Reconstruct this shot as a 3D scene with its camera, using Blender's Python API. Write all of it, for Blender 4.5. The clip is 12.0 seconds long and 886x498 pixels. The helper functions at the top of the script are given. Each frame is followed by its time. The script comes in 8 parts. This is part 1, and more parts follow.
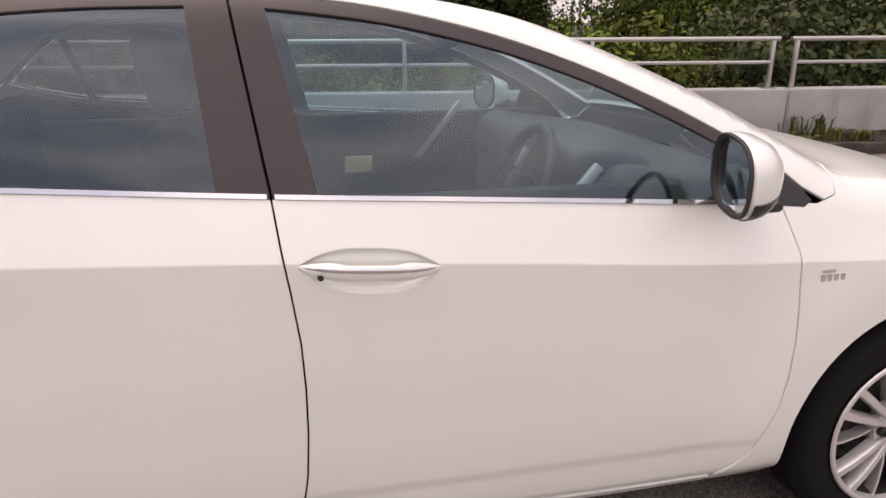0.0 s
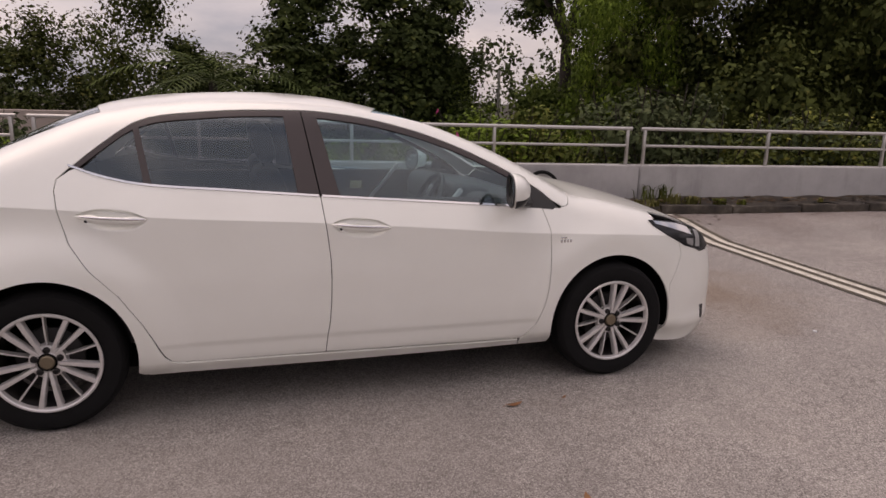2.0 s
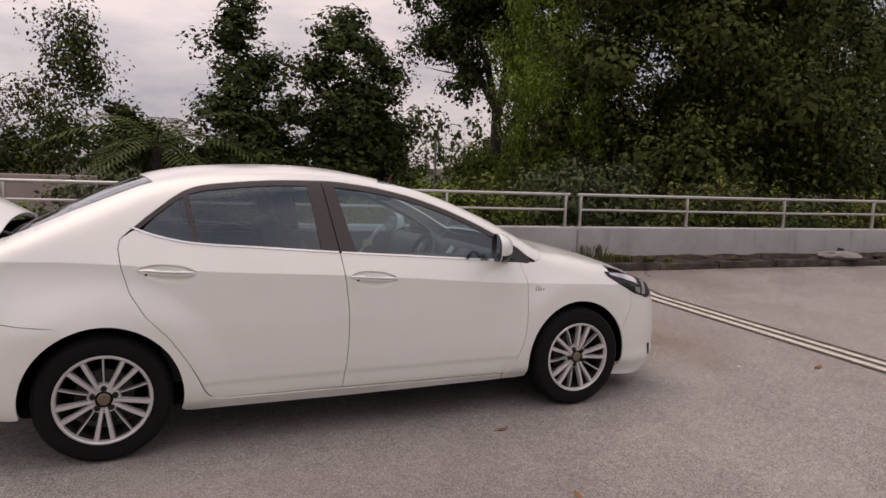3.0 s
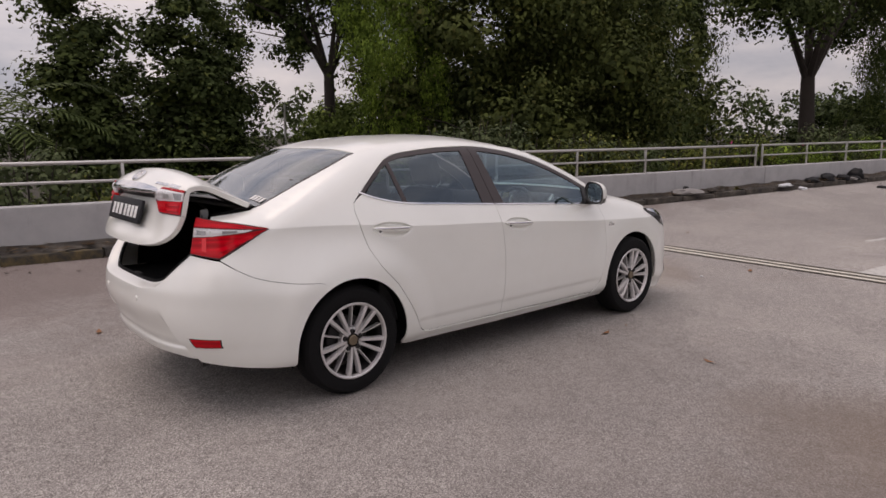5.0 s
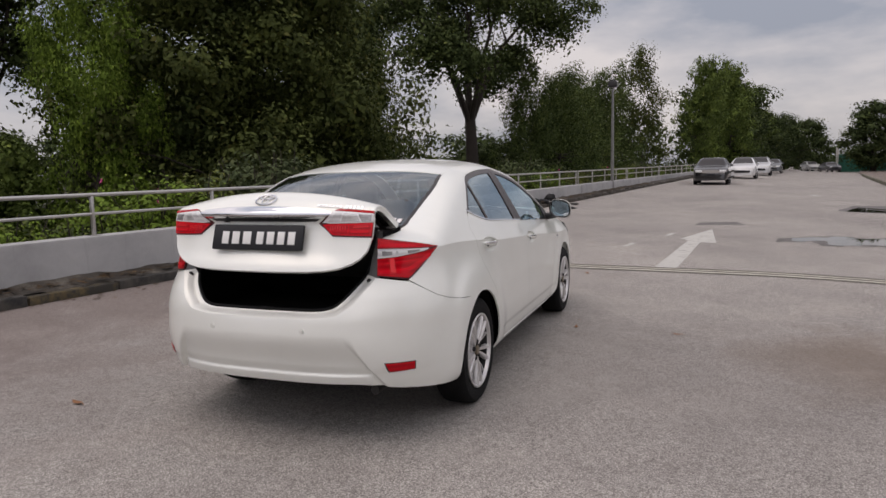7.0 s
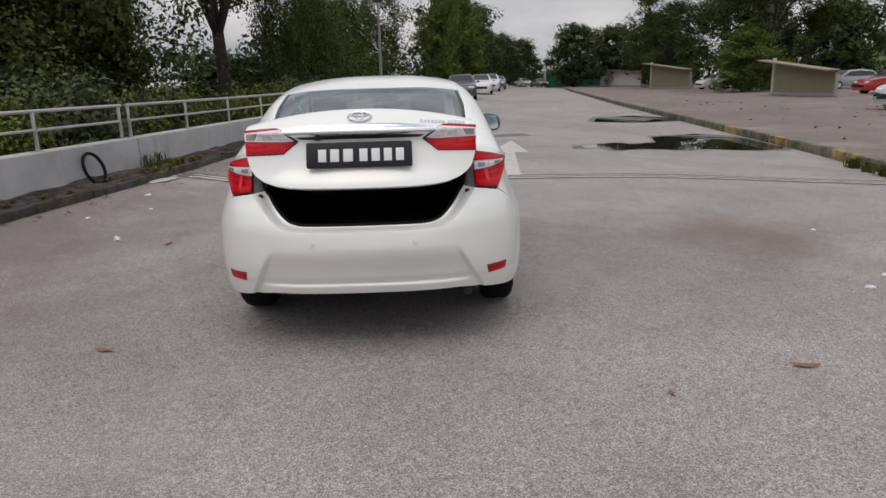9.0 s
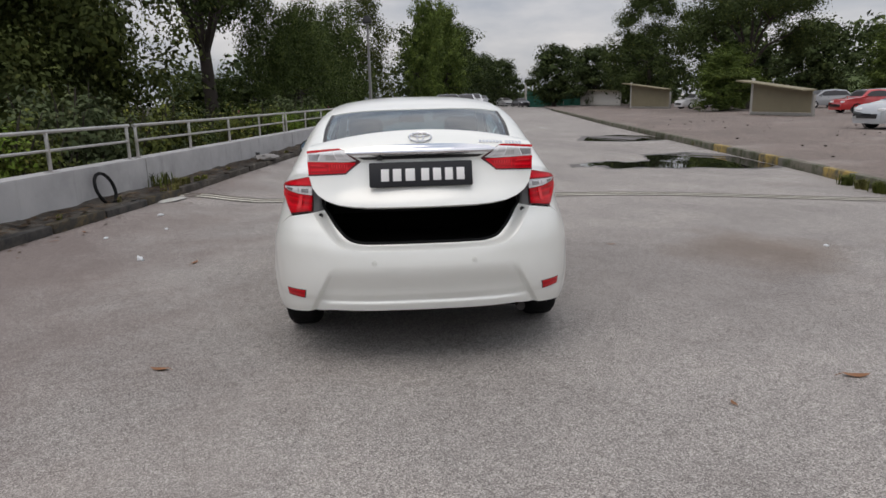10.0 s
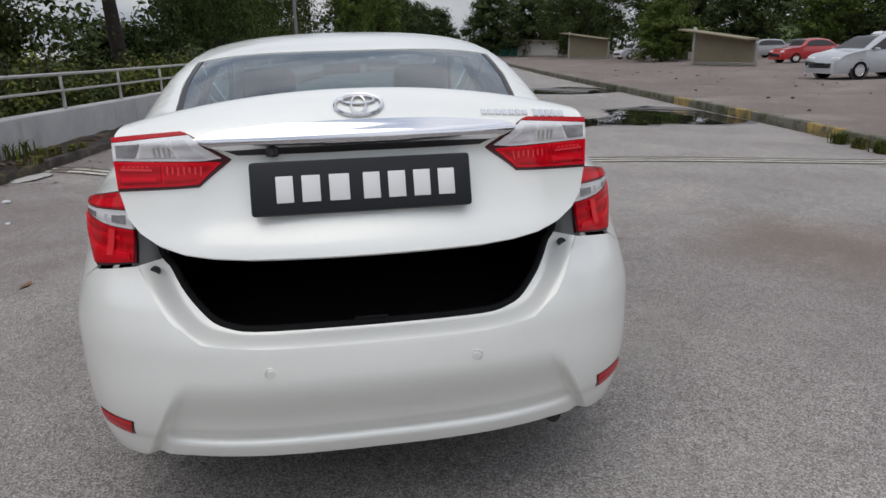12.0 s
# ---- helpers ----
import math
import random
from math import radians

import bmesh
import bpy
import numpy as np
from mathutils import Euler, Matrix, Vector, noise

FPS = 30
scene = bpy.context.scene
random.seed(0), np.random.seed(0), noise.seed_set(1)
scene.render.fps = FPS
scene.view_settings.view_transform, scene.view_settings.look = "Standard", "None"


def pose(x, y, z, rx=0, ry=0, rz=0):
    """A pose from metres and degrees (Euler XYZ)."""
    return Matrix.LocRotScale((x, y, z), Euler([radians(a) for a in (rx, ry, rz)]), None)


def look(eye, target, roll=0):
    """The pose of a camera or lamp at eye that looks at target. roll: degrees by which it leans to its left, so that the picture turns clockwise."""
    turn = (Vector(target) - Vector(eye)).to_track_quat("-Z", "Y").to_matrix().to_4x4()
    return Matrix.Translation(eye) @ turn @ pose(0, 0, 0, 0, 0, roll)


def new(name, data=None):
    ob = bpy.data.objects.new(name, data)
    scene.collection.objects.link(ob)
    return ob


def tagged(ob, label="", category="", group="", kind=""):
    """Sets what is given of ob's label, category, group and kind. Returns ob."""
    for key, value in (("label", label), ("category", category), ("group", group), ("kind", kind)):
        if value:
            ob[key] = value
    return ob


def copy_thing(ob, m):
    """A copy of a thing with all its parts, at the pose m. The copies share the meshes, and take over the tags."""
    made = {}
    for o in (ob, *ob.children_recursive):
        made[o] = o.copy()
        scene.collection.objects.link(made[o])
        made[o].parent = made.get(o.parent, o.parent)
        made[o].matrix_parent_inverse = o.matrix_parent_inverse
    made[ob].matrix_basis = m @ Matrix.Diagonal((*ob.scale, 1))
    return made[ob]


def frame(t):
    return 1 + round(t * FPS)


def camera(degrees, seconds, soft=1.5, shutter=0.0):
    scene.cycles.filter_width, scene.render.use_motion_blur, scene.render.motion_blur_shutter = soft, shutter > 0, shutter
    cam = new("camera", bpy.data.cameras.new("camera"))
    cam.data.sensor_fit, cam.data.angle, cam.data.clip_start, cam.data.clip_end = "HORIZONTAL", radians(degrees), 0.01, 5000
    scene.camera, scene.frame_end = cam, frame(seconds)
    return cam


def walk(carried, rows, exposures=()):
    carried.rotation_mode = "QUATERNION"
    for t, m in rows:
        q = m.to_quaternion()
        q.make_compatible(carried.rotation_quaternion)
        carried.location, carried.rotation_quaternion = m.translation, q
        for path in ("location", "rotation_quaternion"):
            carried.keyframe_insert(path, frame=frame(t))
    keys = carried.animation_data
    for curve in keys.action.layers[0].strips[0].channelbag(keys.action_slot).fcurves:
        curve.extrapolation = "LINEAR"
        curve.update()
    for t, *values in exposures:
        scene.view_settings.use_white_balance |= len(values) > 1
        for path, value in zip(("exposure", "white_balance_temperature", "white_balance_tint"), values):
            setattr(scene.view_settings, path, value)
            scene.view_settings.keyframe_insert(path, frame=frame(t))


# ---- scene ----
cam = camera(66.4, 12.0, 1.55)
PATH = [
    (0, (1.236, -2.111, 1.312), (1.608, -0.247, 0.689), -0.3),
    (0.5, (1.144, -2.572, 1.348), (1.57, -0.688, 0.828), 1.5),
    (1, (1.095, -3.107, 1.363), (1.508, -1.216, 0.857), 2.6),
    (1.5, (0.981, -3.586, 1.41), (1.44, -1.685, 0.989), 1.8),
    (2, (0.786, -3.917, 1.422), (1.368, -2.049, 1.008), 1.5),
    (2.5, (0.642, -4.23, 1.417), (1.157, -2.33, 1.064), 1.4),
    (3, (0.232, -4.375, 1.456), (1.017, -2.55, 1.23), 1.9),
    (3.5, (-0.279, -4.321, 1.384), (0.631, -2.55, 1.196), 2.2),
    (3.7, (-0.499, -4.305, 1.392), (0.475, -2.575, 1.155), 1.3),
    (5.3, (-2.361, -3.782, 1.444), (-0.975, -2.372, 1.145), -0.2),
    (5.5, (-2.588, -3.597, 1.367), (-1.117, -2.27, 1.094), -0.1),
    (6, (-3.06, -3.085, 1.382), (-1.438, -1.947, 1.106), -0.1),
    (6.5, (-3.429, -2.674, 1.403), (-1.681, -1.746, 1.113), -0.3),
    (6.7, (-3.559, -2.437, 1.379), (-1.756, -1.607, 1.131), -0.8),
    (8.3, (-4.384, -0.771, 1.429), (-2.456, -0.5, 0.97), -1.2),
    (8.5, (-4.421, -0.643, 1.448), (-2.487, -0.465, 0.973), -1.4),
    (9, (-4.363, -0.316, 1.417), (-2.422, -0.367, 0.935), -1.5),
    (9.5, (-4.429, -0.043, 1.43), (-2.487, -0.148, 0.963), -1.6),
    (10, (-4.425, 0.098, 1.438), (-2.475, -0.012, 1.008), -1.5),
    (10.5, (-4.182, 0.08, 1.354), (-2.236, -0.066, 0.915), -1.0),
    (11, (-3.644, 0.09, 1.399), (-1.707, -0.064, 0.926), -1.6),
    (11.5, (-3.16, 0.12, 1.404), (-1.23, -0.097, 0.927), 1.6),
    (12, (-2.553, 0.057, 1.377), (-0.656, -0.228, 0.811), -1.6),
]
EXPOSURES = [(0.0, 0.47, 8310, 29), (0.5, 0.07, 8310, 30), (1.0, -0.18, 8310, 30), (2.5, -0.18, 8250, 29), (3.5, -0.1, 8050, 27), (5.5, -0.15, 7780, 24), (6.5, -0.11, 7660, 21), (8.5, -0.1, 7330, 16), (9.5, -0.05, 7270, 15), (11.0, -0.1, 7030, 13), (12.0, -0.13, 6930, 13)]
walk(cam, [(t, look(eye, target, roll)) for t, eye, target, roll in PATH], EXPOSURES)

# ---- world, sun, exposure ----
world = bpy.data.worlds.new("overcast_sky")
scene.world = world
world.use_nodes = True
wn, wl = world.node_tree.nodes, world.node_tree.links
wn.clear()
w_out, w_bg = wn.new("ShaderNodeOutputWorld"), wn.new("ShaderNodeBackground")
w_sky = wn.new("ShaderNodeTexSky")
w_sky.sky_type, w_sky.sun_disc = "NISHITA", False
w_sky.sun_elevation, w_sky.sun_rotation = radians(68), radians(310)
w_co, w_map = wn.new("ShaderNodeTexCoord"), wn.new("ShaderNodeMapping")
w_map.inputs["Scale"].default_value = (1.0, 1.0, 3.2)
w_noise = wn.new("ShaderNodeTexNoise")
w_noise.inputs["Scale"].default_value, w_noise.inputs["Detail"].default_value = 2.3, 7.0
w_noise.inputs["Roughness"].default_value = 0.55
w_ramp = wn.new("ShaderNodeValToRGB")
w_ramp.color_ramp.elements[0].position, w_ramp.color_ramp.elements[0].color = 0.38, (4.0, 4.9, 6.3, 1)
w_ramp.color_ramp.elements[1].position, w_ramp.color_ramp.elements[1].color = 0.62, (9.1, 9.6, 10.4, 1)
w_mix = wn.new("ShaderNodeMix")
w_mix.data_type = "RGBA"
w_mix.inputs["Factor"].default_value = 0.86
wl.new(w_co.outputs["Generated"], w_map.inputs["Vector"])
wl.new(w_map.outputs["Vector"], w_noise.inputs["Vector"])
wl.new(w_noise.outputs["Fac"], w_ramp.inputs["Fac"])
wl.new(w_sky.outputs["Color"], w_mix.inputs["A"])
wl.new(w_ramp.outputs["Color"], w_mix.inputs["B"])
# an overcast sky is brightest overhead
w_sep, w_lift, w_tone = wn.new("ShaderNodeSeparateXYZ"), wn.new("ShaderNodeMapRange"), wn.new("ShaderNodeVectorMath")
w_lift.inputs["From Min"].default_value, w_lift.inputs["From Max"].default_value = 0.0, 1.0
w_lift.inputs["To Min"].default_value, w_lift.inputs["To Max"].default_value = 0.82, 1.6
w_tone.operation = "SCALE"
wl.new(w_co.outputs["Generated"], w_sep.inputs["Vector"])
wl.new(w_sep.outputs["Z"], w_lift.inputs["Value"])
wl.new(w_mix.outputs["Result"], w_tone.inputs[0])
# and on the sun's side
w_side, w_both = wn.new("ShaderNodeMapRange"), wn.new("ShaderNodeMath")
w_side.inputs["From Min"].default_value, w_side.inputs["From Max"].default_value = -0.6, 1.0
w_side.inputs["To Min"].default_value, w_side.inputs["To Max"].default_value = 1.08, 0.82
w_both.operation = "MULTIPLY"
wl.new(w_sep.outputs["X"], w_side.inputs["Value"])
wl.new(w_lift.outputs["Result"], w_both.inputs[0])
wl.new(w_side.outputs["Result"], w_both.inputs[1])
wl.new(w_both.outputs[0], w_tone.inputs["Scale"])
wl.new(w_tone.outputs["Vector"], w_bg.inputs["Color"])
wl.new(w_bg.outputs["Background"], w_out.inputs["Surface"])
w_bg.inputs["Strength"].default_value = 0.105

sun_data = bpy.data.lights.new("sun", "SUN")
sun_data.energy, sun_data.angle, sun_data.color = 0.8, radians(50), (1.0, 0.96, 0.9)
sun = new("sun", sun_data)
sun.matrix_world = look((-6, 5, 20), (0, 0, 0))


# ---- materials ----
def material(name):
    m = bpy.data.materials.new(name)
    m.use_nodes = True
    nt = m.node_tree
    return m, nt.nodes, nt.links, nt.nodes["Principled BSDF"]


def simple(name, color, rough=0.5, metal=0.0, coat=0.0, vary=0.12, scale=8.0, bump=0.0, bump_scale=60.0, spec=0.5):
    """A plain painted, plastic or metal surface with slight uneven tone and gloss."""
    m, n, l, b = material(name)
    co = n.new("ShaderNodeTexCoord")
    tex = n.new("ShaderNodeTexNoise")
    tex.inputs["Scale"].default_value, tex.inputs["Detail"].default_value = scale, 6.0
    l.new(co.outputs["Object"], tex.inputs["Vector"])
    mix = n.new("ShaderNodeMix")
    mix.data_type = "RGBA"
    mix.inputs["A"].default_value = (*[c * (1 - vary) for c in color], 1)
    mix.inputs["B"].default_value = (*[min(1, c * (1 + vary)) for c in color], 1)
    l.new(tex.outputs["Fac"], mix.inputs["Factor"])
    l.new(mix.outputs["Result"], b.inputs["Base Color"])
    b.inputs["Roughness"].default_value, b.inputs["Metallic"].default_value = rough, metal
    b.inputs["Coat Weight"].default_value, b.inputs["Coat Roughness"].default_value = coat, 0.03
    b.inputs["Specular IOR Level"].default_value = spec
    if bump:
        fine = n.new("ShaderNodeTexNoise")
        fine.inputs["Scale"].default_value, fine.inputs["Detail"].default_value = bump_scale, 4.0
        l.new(co.outputs["Object"], fine.inputs["Vector"])
        bp = n.new("ShaderNodeBump")
        bp.inputs["Strength"].default_value, bp.inputs["Distance"].default_value = bump, 0.01
        l.new(fine.outputs["Fac"], bp.inputs["Height"])
        l.new(bp.outputs["Normal"], b.inputs["Normal"])
    return m


def thin_glass(name, tint, ior=1.5, rough=0.0, film=(0.76, 0.91, 1.0), rise_power=2.5):
    """A pane: tinted see-through, with a mirror-like film that grows at grazing angles."""
    m, n, l, b = material(name)
    n.remove(b)
    out = n["Material Output"]
    tr, gl, mx = n.new("ShaderNodeBsdfTransparent"), n.new("ShaderNodeBsdfGlossy"), n.new("ShaderNodeMixShader")
    tr.inputs["Color"].default_value = (*tint, 1)
    gl.inputs["Roughness"].default_value = rough
    gl.inputs["Color"].default_value = (*film, 1)
    # reflectance: the pane's own at right angles, all at grazing angles
    r0 = ((ior - 1) / (ior + 1)) ** 2
    lw, pw, ma = n.new("ShaderNodeLayerWeight"), n.new("ShaderNodeMath"), n.new("ShaderNodeMath")
    lw.inputs["Blend"].default_value = 0.5
    pw.operation, ma.operation = "POWER", "MULTIPLY_ADD"
    pw.inputs[1].default_value = rise_power
    ma.inputs[1].default_value, ma.inputs[2].default_value = 1 - r0, r0
    l.new(lw.outputs["Facing"], pw.inputs[0])
    l.new(pw.outputs[0], ma.inputs[0])
    l.new(ma.outputs[0], mx.inputs["Fac"])
    l.new(tr.outputs["BSDF"], mx.inputs[1])
    l.new(gl.outputs["BSDF"], mx.inputs[2])
    l.new(mx.outputs["Shader"], out.inputs["Surface"])
    return m


def ramped(n, l, fac, stops):
    r = n.new("ShaderNodeValToRGB")
    els = r.color_ramp.elements
    while len(els) < len(stops):
        els.new(0.5)
    for e, (p, c) in zip(els, stops):
        e.position, e.color = p, (*c, 1)
    l.new(fac, r.inputs["Fac"])
    return r.outputs["Color"]


def noise_tex(n, l, vec, scale, detail=6.0, rough=0.55, lac=2.0):
    t = n.new("ShaderNodeTexNoise")
    t.inputs["Scale"].default_value, t.inputs["Detail"].default_value, t.inputs["Roughness"].default_value = scale, detail, rough
    l.new(vec, t.inputs["Vector"])
    return t.outputs["Fac"]


def blend(n, l, fac, a, b, mode="MIX"):
    m = n.new("ShaderNodeMix")
    m.data_type, m.blend_type = "RGBA", mode
    for sock, v in ((m.inputs["Factor"], fac), (m.inputs["A"], a), (m.inputs["B"], b)):
        if isinstance(v, (int, float)):
            sock.default_value = v
        elif isinstance(v, tuple):
            sock.default_value = (*v, 1)
        else:
            l.new(v, sock)
    return m.outputs["Result"]


def bumped(n, l, b, height, strength, distance):
    bp = n.new("ShaderNodeBump")
    bp.inputs["Strength"].default_value, bp.inputs["Distance"].default_value = strength, distance
    l.new(height, bp.inputs["Height"])
    l.new(bp.outputs["Normal"], b.inputs["Normal"])


# ---- mesh helpers ----
def link_mesh(name, verts, faces, mat, parent=None, normals=None, smooth=True, label=""):
    me = bpy.data.meshes.new(name)
    me.from_pydata([tuple(map(float, v)) for v in verts], [], [tuple(map(int, f)) for f in faces])
    if smooth:
        me.polygons.foreach_set("use_smooth", [True] * len(me.polygons))
    if normals is not None:
        me.normals_split_custom_set_from_vertices([tuple(map(float, v)) for v in normals])
    me.materials.append(mat)
    me.update()
    ob = new(name, me)
    if parent is not None:
        ob.parent = parent
    if label:
        ob["label"] = label
    return ob


def part(name, bm, mat, parent=None, label="", smooth=True, sharp=35):
    """Links a bmesh as one mesh object."""
    me = bpy.data.meshes.new(name)
    bmesh.ops.recalc_face_normals(bm, faces=bm.faces)
    if smooth:
        lim = radians(sharp)
        for f in bm.faces:
            f.smooth = True
        for e in bm.edges:
            if len(e.link_faces) != 2 or e.calc_face_angle(0) > lim:
                e.smooth = False
    bm.to_mesh(me)
    bm.free()
    me.materials.append(mat)
    ob = new(name, me)
    if parent is not None:
        ob.parent = parent
    if label:
        ob["label"] = label
    return ob


def thing(name, label, category, group="", kind="", at=None):
    e = new(name)
    e.empty_display_size = 0.1
    if at is not None:
        e.matrix_basis = at
    return tagged(e, label, category, group, kind)


def box(bm, cx, cy, cz, sx, sy, sz, bevel=0.0, m=None, seg=2):
    r = bmesh.ops.create_cube(bm, size=1.0)
    vs = r["verts"]
    for v in vs:
        v.co = Vector((cx + v.co.x * sx, cy + v.co.y * sy, cz + v.co.z * sz))
    if bevel:
        es = list({e for v in vs for e in v.link_edges})
        rb = bmesh.ops.bevel(bm, geom=es, offset=bevel, segments=seg, profile=0.5, affect="EDGES")
        vs = list({v for f in rb["faces"] for v in f.verts} | {v for v in vs if v.is_valid})
    if m is not None:
        bmesh.ops.transform(bm, matrix=m, verts=vs)
    return vs


def tube(bm, pts, r, seg=10, cap=True):
    """A round bar along points; r may be a list."""
    pts = [Vector(p) for p in pts]
    rs = r if isinstance(r, (list, tuple)) else [r] * len(pts)
    rings, side = [], None
    for i, p in enumerate(pts):
        d = (pts[min(i + 1, len(pts) - 1)] - pts[max(i - 1, 0)]).normalized()
        if side is None:
            side = d.cross(Vector((0.31, 0.17, 0.93))).normalized()
        side = (side - d * side.dot(d)).normalized()
        up = d.cross(side)
        rings.append([bm.verts.new(p + (side * math.cos(a) + up * math.sin(a)) * rs[i]) for a in [2 * math.pi * k / seg for k in range(seg)]])
    for a, b in zip(rings, rings[1:]):
        for k in range(seg):
            bm.faces.new((a[k], a[(k + 1) % seg], b[(k + 1) % seg], b[k]))
    if cap:
        bm.faces.new(rings[0][::-1])
        bm.faces.new(rings[-1])


def lathe(bm, prof, seg, m=None, closed=False):
    """Turns a profile of (radius, height) about the local z axis."""
    rings = []
    for r, h in prof:
        ring = []
        for k in range(seg):
            a = 2 * math.pi * k / seg
            v = Vector((r * math.cos(a), r * math.sin(a), h))
            ring.append(bm.verts.new(m @ v if m is not None else v))
        rings.append(ring)
    pairs = list(zip(rings, rings[1:])) + ([(rings[-1], rings[0])] if closed else [])
    for a, b in pairs:
        for k in range(seg):
            bm.faces.new((a[k], a[(k + 1) % seg], b[(k + 1) % seg], b[k]))
    return rings


def prism(bm, outline, depth, m):
    """A flat outline (x, y) given thickness along local z, placed by m."""
    lo = [bm.verts.new(m @ Vector((x, y, 0))) for x, y in outline]
    hi = [bm.verts.new(m @ Vector((x, y, depth))) for x, y in outline]
    k = len(outline)
    bm.faces.new(lo[::-1])
    bm.faces.new(hi)
    for i in range(k):
        bm.faces.new((lo[i], lo[(i + 1) % k], hi[(i + 1) % k], hi[i]))

# ---- the white saloon: its body surface ----
# x runs forward from the rear axle, y to the car's left, z up; half of the body is described and mirrored.
def curve(pts):
    """A smooth curve through (x, value) points that does not overshoot."""
    xs, ys = np.array([p[0] for p in pts], float), np.array([p[1] for p in pts], float)
    h, d = np.diff(xs), np.diff(ys) / np.diff(xs)
    m = np.zeros(len(xs))
    for i in range(1, len(xs) - 1):
        if d[i - 1] * d[i] > 0:
            w1, w2 = 2 * h[i] + h[i - 1], h[i] + 2 * h[i - 1]
            m[i] = (w1 + w2) / (w1 / d[i - 1] + w2 / d[i])
    m[0], m[-1] = d[0], d[-1]

    def f(x):
        x = np.clip(np.asarray(x, float), xs[0], xs[-1])
        i = np.clip(np.searchsorted(xs, x) - 1, 0, len(h) - 1)
        t = (x - xs[i]) / h[i]
        return ((1 + 2 * t) * (1 - t) ** 2 * ys[i] + t * (1 - t) ** 2 * h[i] * m[i] + t * t * (3 - 2 * t) * ys[i + 1] + t * t * (t - 1) * h[i] * m[i + 1])
    return f


def sstep(a, b, x):
    t = np.clip((np.asarray(x, float) - a) / (b - a), 0, 1)
    return t * t * (3 - 2 * t)


WHEEL_Z, ARCH = 0.315, 0.362
XR, XF = -0.15, 2.80
crease_z = curve([(-0.95, 0.99), (-0.25, 0.98), (0.08, 0.963), (0.48, 0.926), (1.15, 0.888), (1.6, 0.857), (2.24, 0.807), (2.9, 0.775), (3.7, 0.70)])
below = curve([(0.18, 0.79), (0.215, 0.815), (0.245, 0.845), (0.275, 0.862), (0.36, 0.873), (0.48, 0.879), (0.62, 0.879), (0.76, 0.873), (1.0, 0.862)])
rear_x = curve([(0.18, -0.80), (0.28, -0.885), (0.345, -0.925), (0.395, -0.945), (0.42, -0.962), (0.55, -0.985), (0.66, -0.972), (0.76, -0.93), (0.85, -0.875), (0.95, -0.85), (1.06, -0.83), (1.2, -0.78)])
rear_p = curve([(0.2, 3.0), (0.6, 3.0), (0.85, 3.4), (1.2, 3.4)])
front_x = curve([(0.12, 3.50), (0.17, 3.585), (0.24, 3.61), (0.34, 3.615), (0.50, 3.605), (0.62, 3.58), (0.72, 3.52), (0.80, 3.44), (0.95, 3.20), (1.2, 2.95)])
top_z = curve([(-0.95, 1.055), (-0.6, 1.08), (-0.45, 1.096), (-0.36, 1.135), (-0.10, 1.272), (0.08, 1.355), (0.24, 1.408), (0.45, 1.444), (0.70, 1.462), (0.95, 1.468),
               (1.2, 1.456), (1.42, 1.424), (1.69, 1.360), (1.90, 1.289), (2.11, 1.203), (2.35, 1.088), (2.50, 1.022), (2.65, 1.000), (2.88, 0.952), (3.1, 0.892), (3.3, 0.815), (3.5, 0.72), (3.65, 0.58)])


def half_width(x, z):
    x, z = np.broadcast_arrays(np.asarray(x, float), np.asarray(z, float))
    zc = crease_z(x)
    h = np.maximum(z - zc, 0)
    b = np.where(z < zc, below(np.minimum(z, zc)), 0)
    edge = below(zc)
    b = np.where(z < zc, b, edge - 0.46 * h - 0.12 * h * h)
    b = b * (1 - 0.075 * sstep(0.55, -0.35, x) * sstep(0.62, 0.97, z)) * (1 - 0.035 * sstep(1.9, 2.8, x))
    b = b + 0.055 * sstep(0.34, 0.17, z) * sstep(2.95, 3.2, x)
    for hx in (0.0, 2.70):
        r = np.sqrt((x - hx) ** 2 + (z - WHEEL_Z) ** 2)
        b = b + 0.016 * (1 - sstep(0.43, 0.60, r)) * sstep(0.15, 0.35, z)
    return b


def side_y(x, z):
    x, z = np.broadcast_arrays(np.asarray(x, float), np.asarray(z, float))
    b = half_width(x, z)
    t = np.clip((XR - x) / (XR - rear_x(z)), 0, 1)
    p = rear_p(z)
    b = b * (1 - t ** p) ** (1 / p)
    t = np.clip((x - XF) / (front_x(z) - XF), 0, 1)
    return b * (1 - t ** 3) ** (1 / 3)


def crown(x, y):
    cab = sstep(-0.5, 0.1, x) * (1 - sstep(2.2, 2.6, x))
    q = np.abs(y) / 0.6
    cab_f = 1 - 0.62 * sstep(1.25, 1.75, x)
    return cab * cab_f * (0.028 * q ** 2 + 0.034 * q ** 4) + (1 - cab) * (0.022 * q ** 2 + 0.01 * q ** 4)


def outside(x, y, z):
    a, b = np.abs(y) - side_y(x, z), z - (top_z(x) - crown(x, y))
    k = 0.07
    h = np.maximum(k - np.abs(a - b), 0)
    return np.maximum(a, b) + h * h / (4 * k)


def solve_y(x, z):
    x, z = np.broadcast_arrays(np.asarray(x, float), np.asarray(z, float))
    lo, hi = np.zeros_like(x), np.ones_like(x)
    for _ in range(34):
        m = (lo + hi) / 2
        o = outside(x, m, z) > 0
        lo, hi = np.where(o, lo, m), np.where(o, m, hi)
    return (lo + hi) / 2


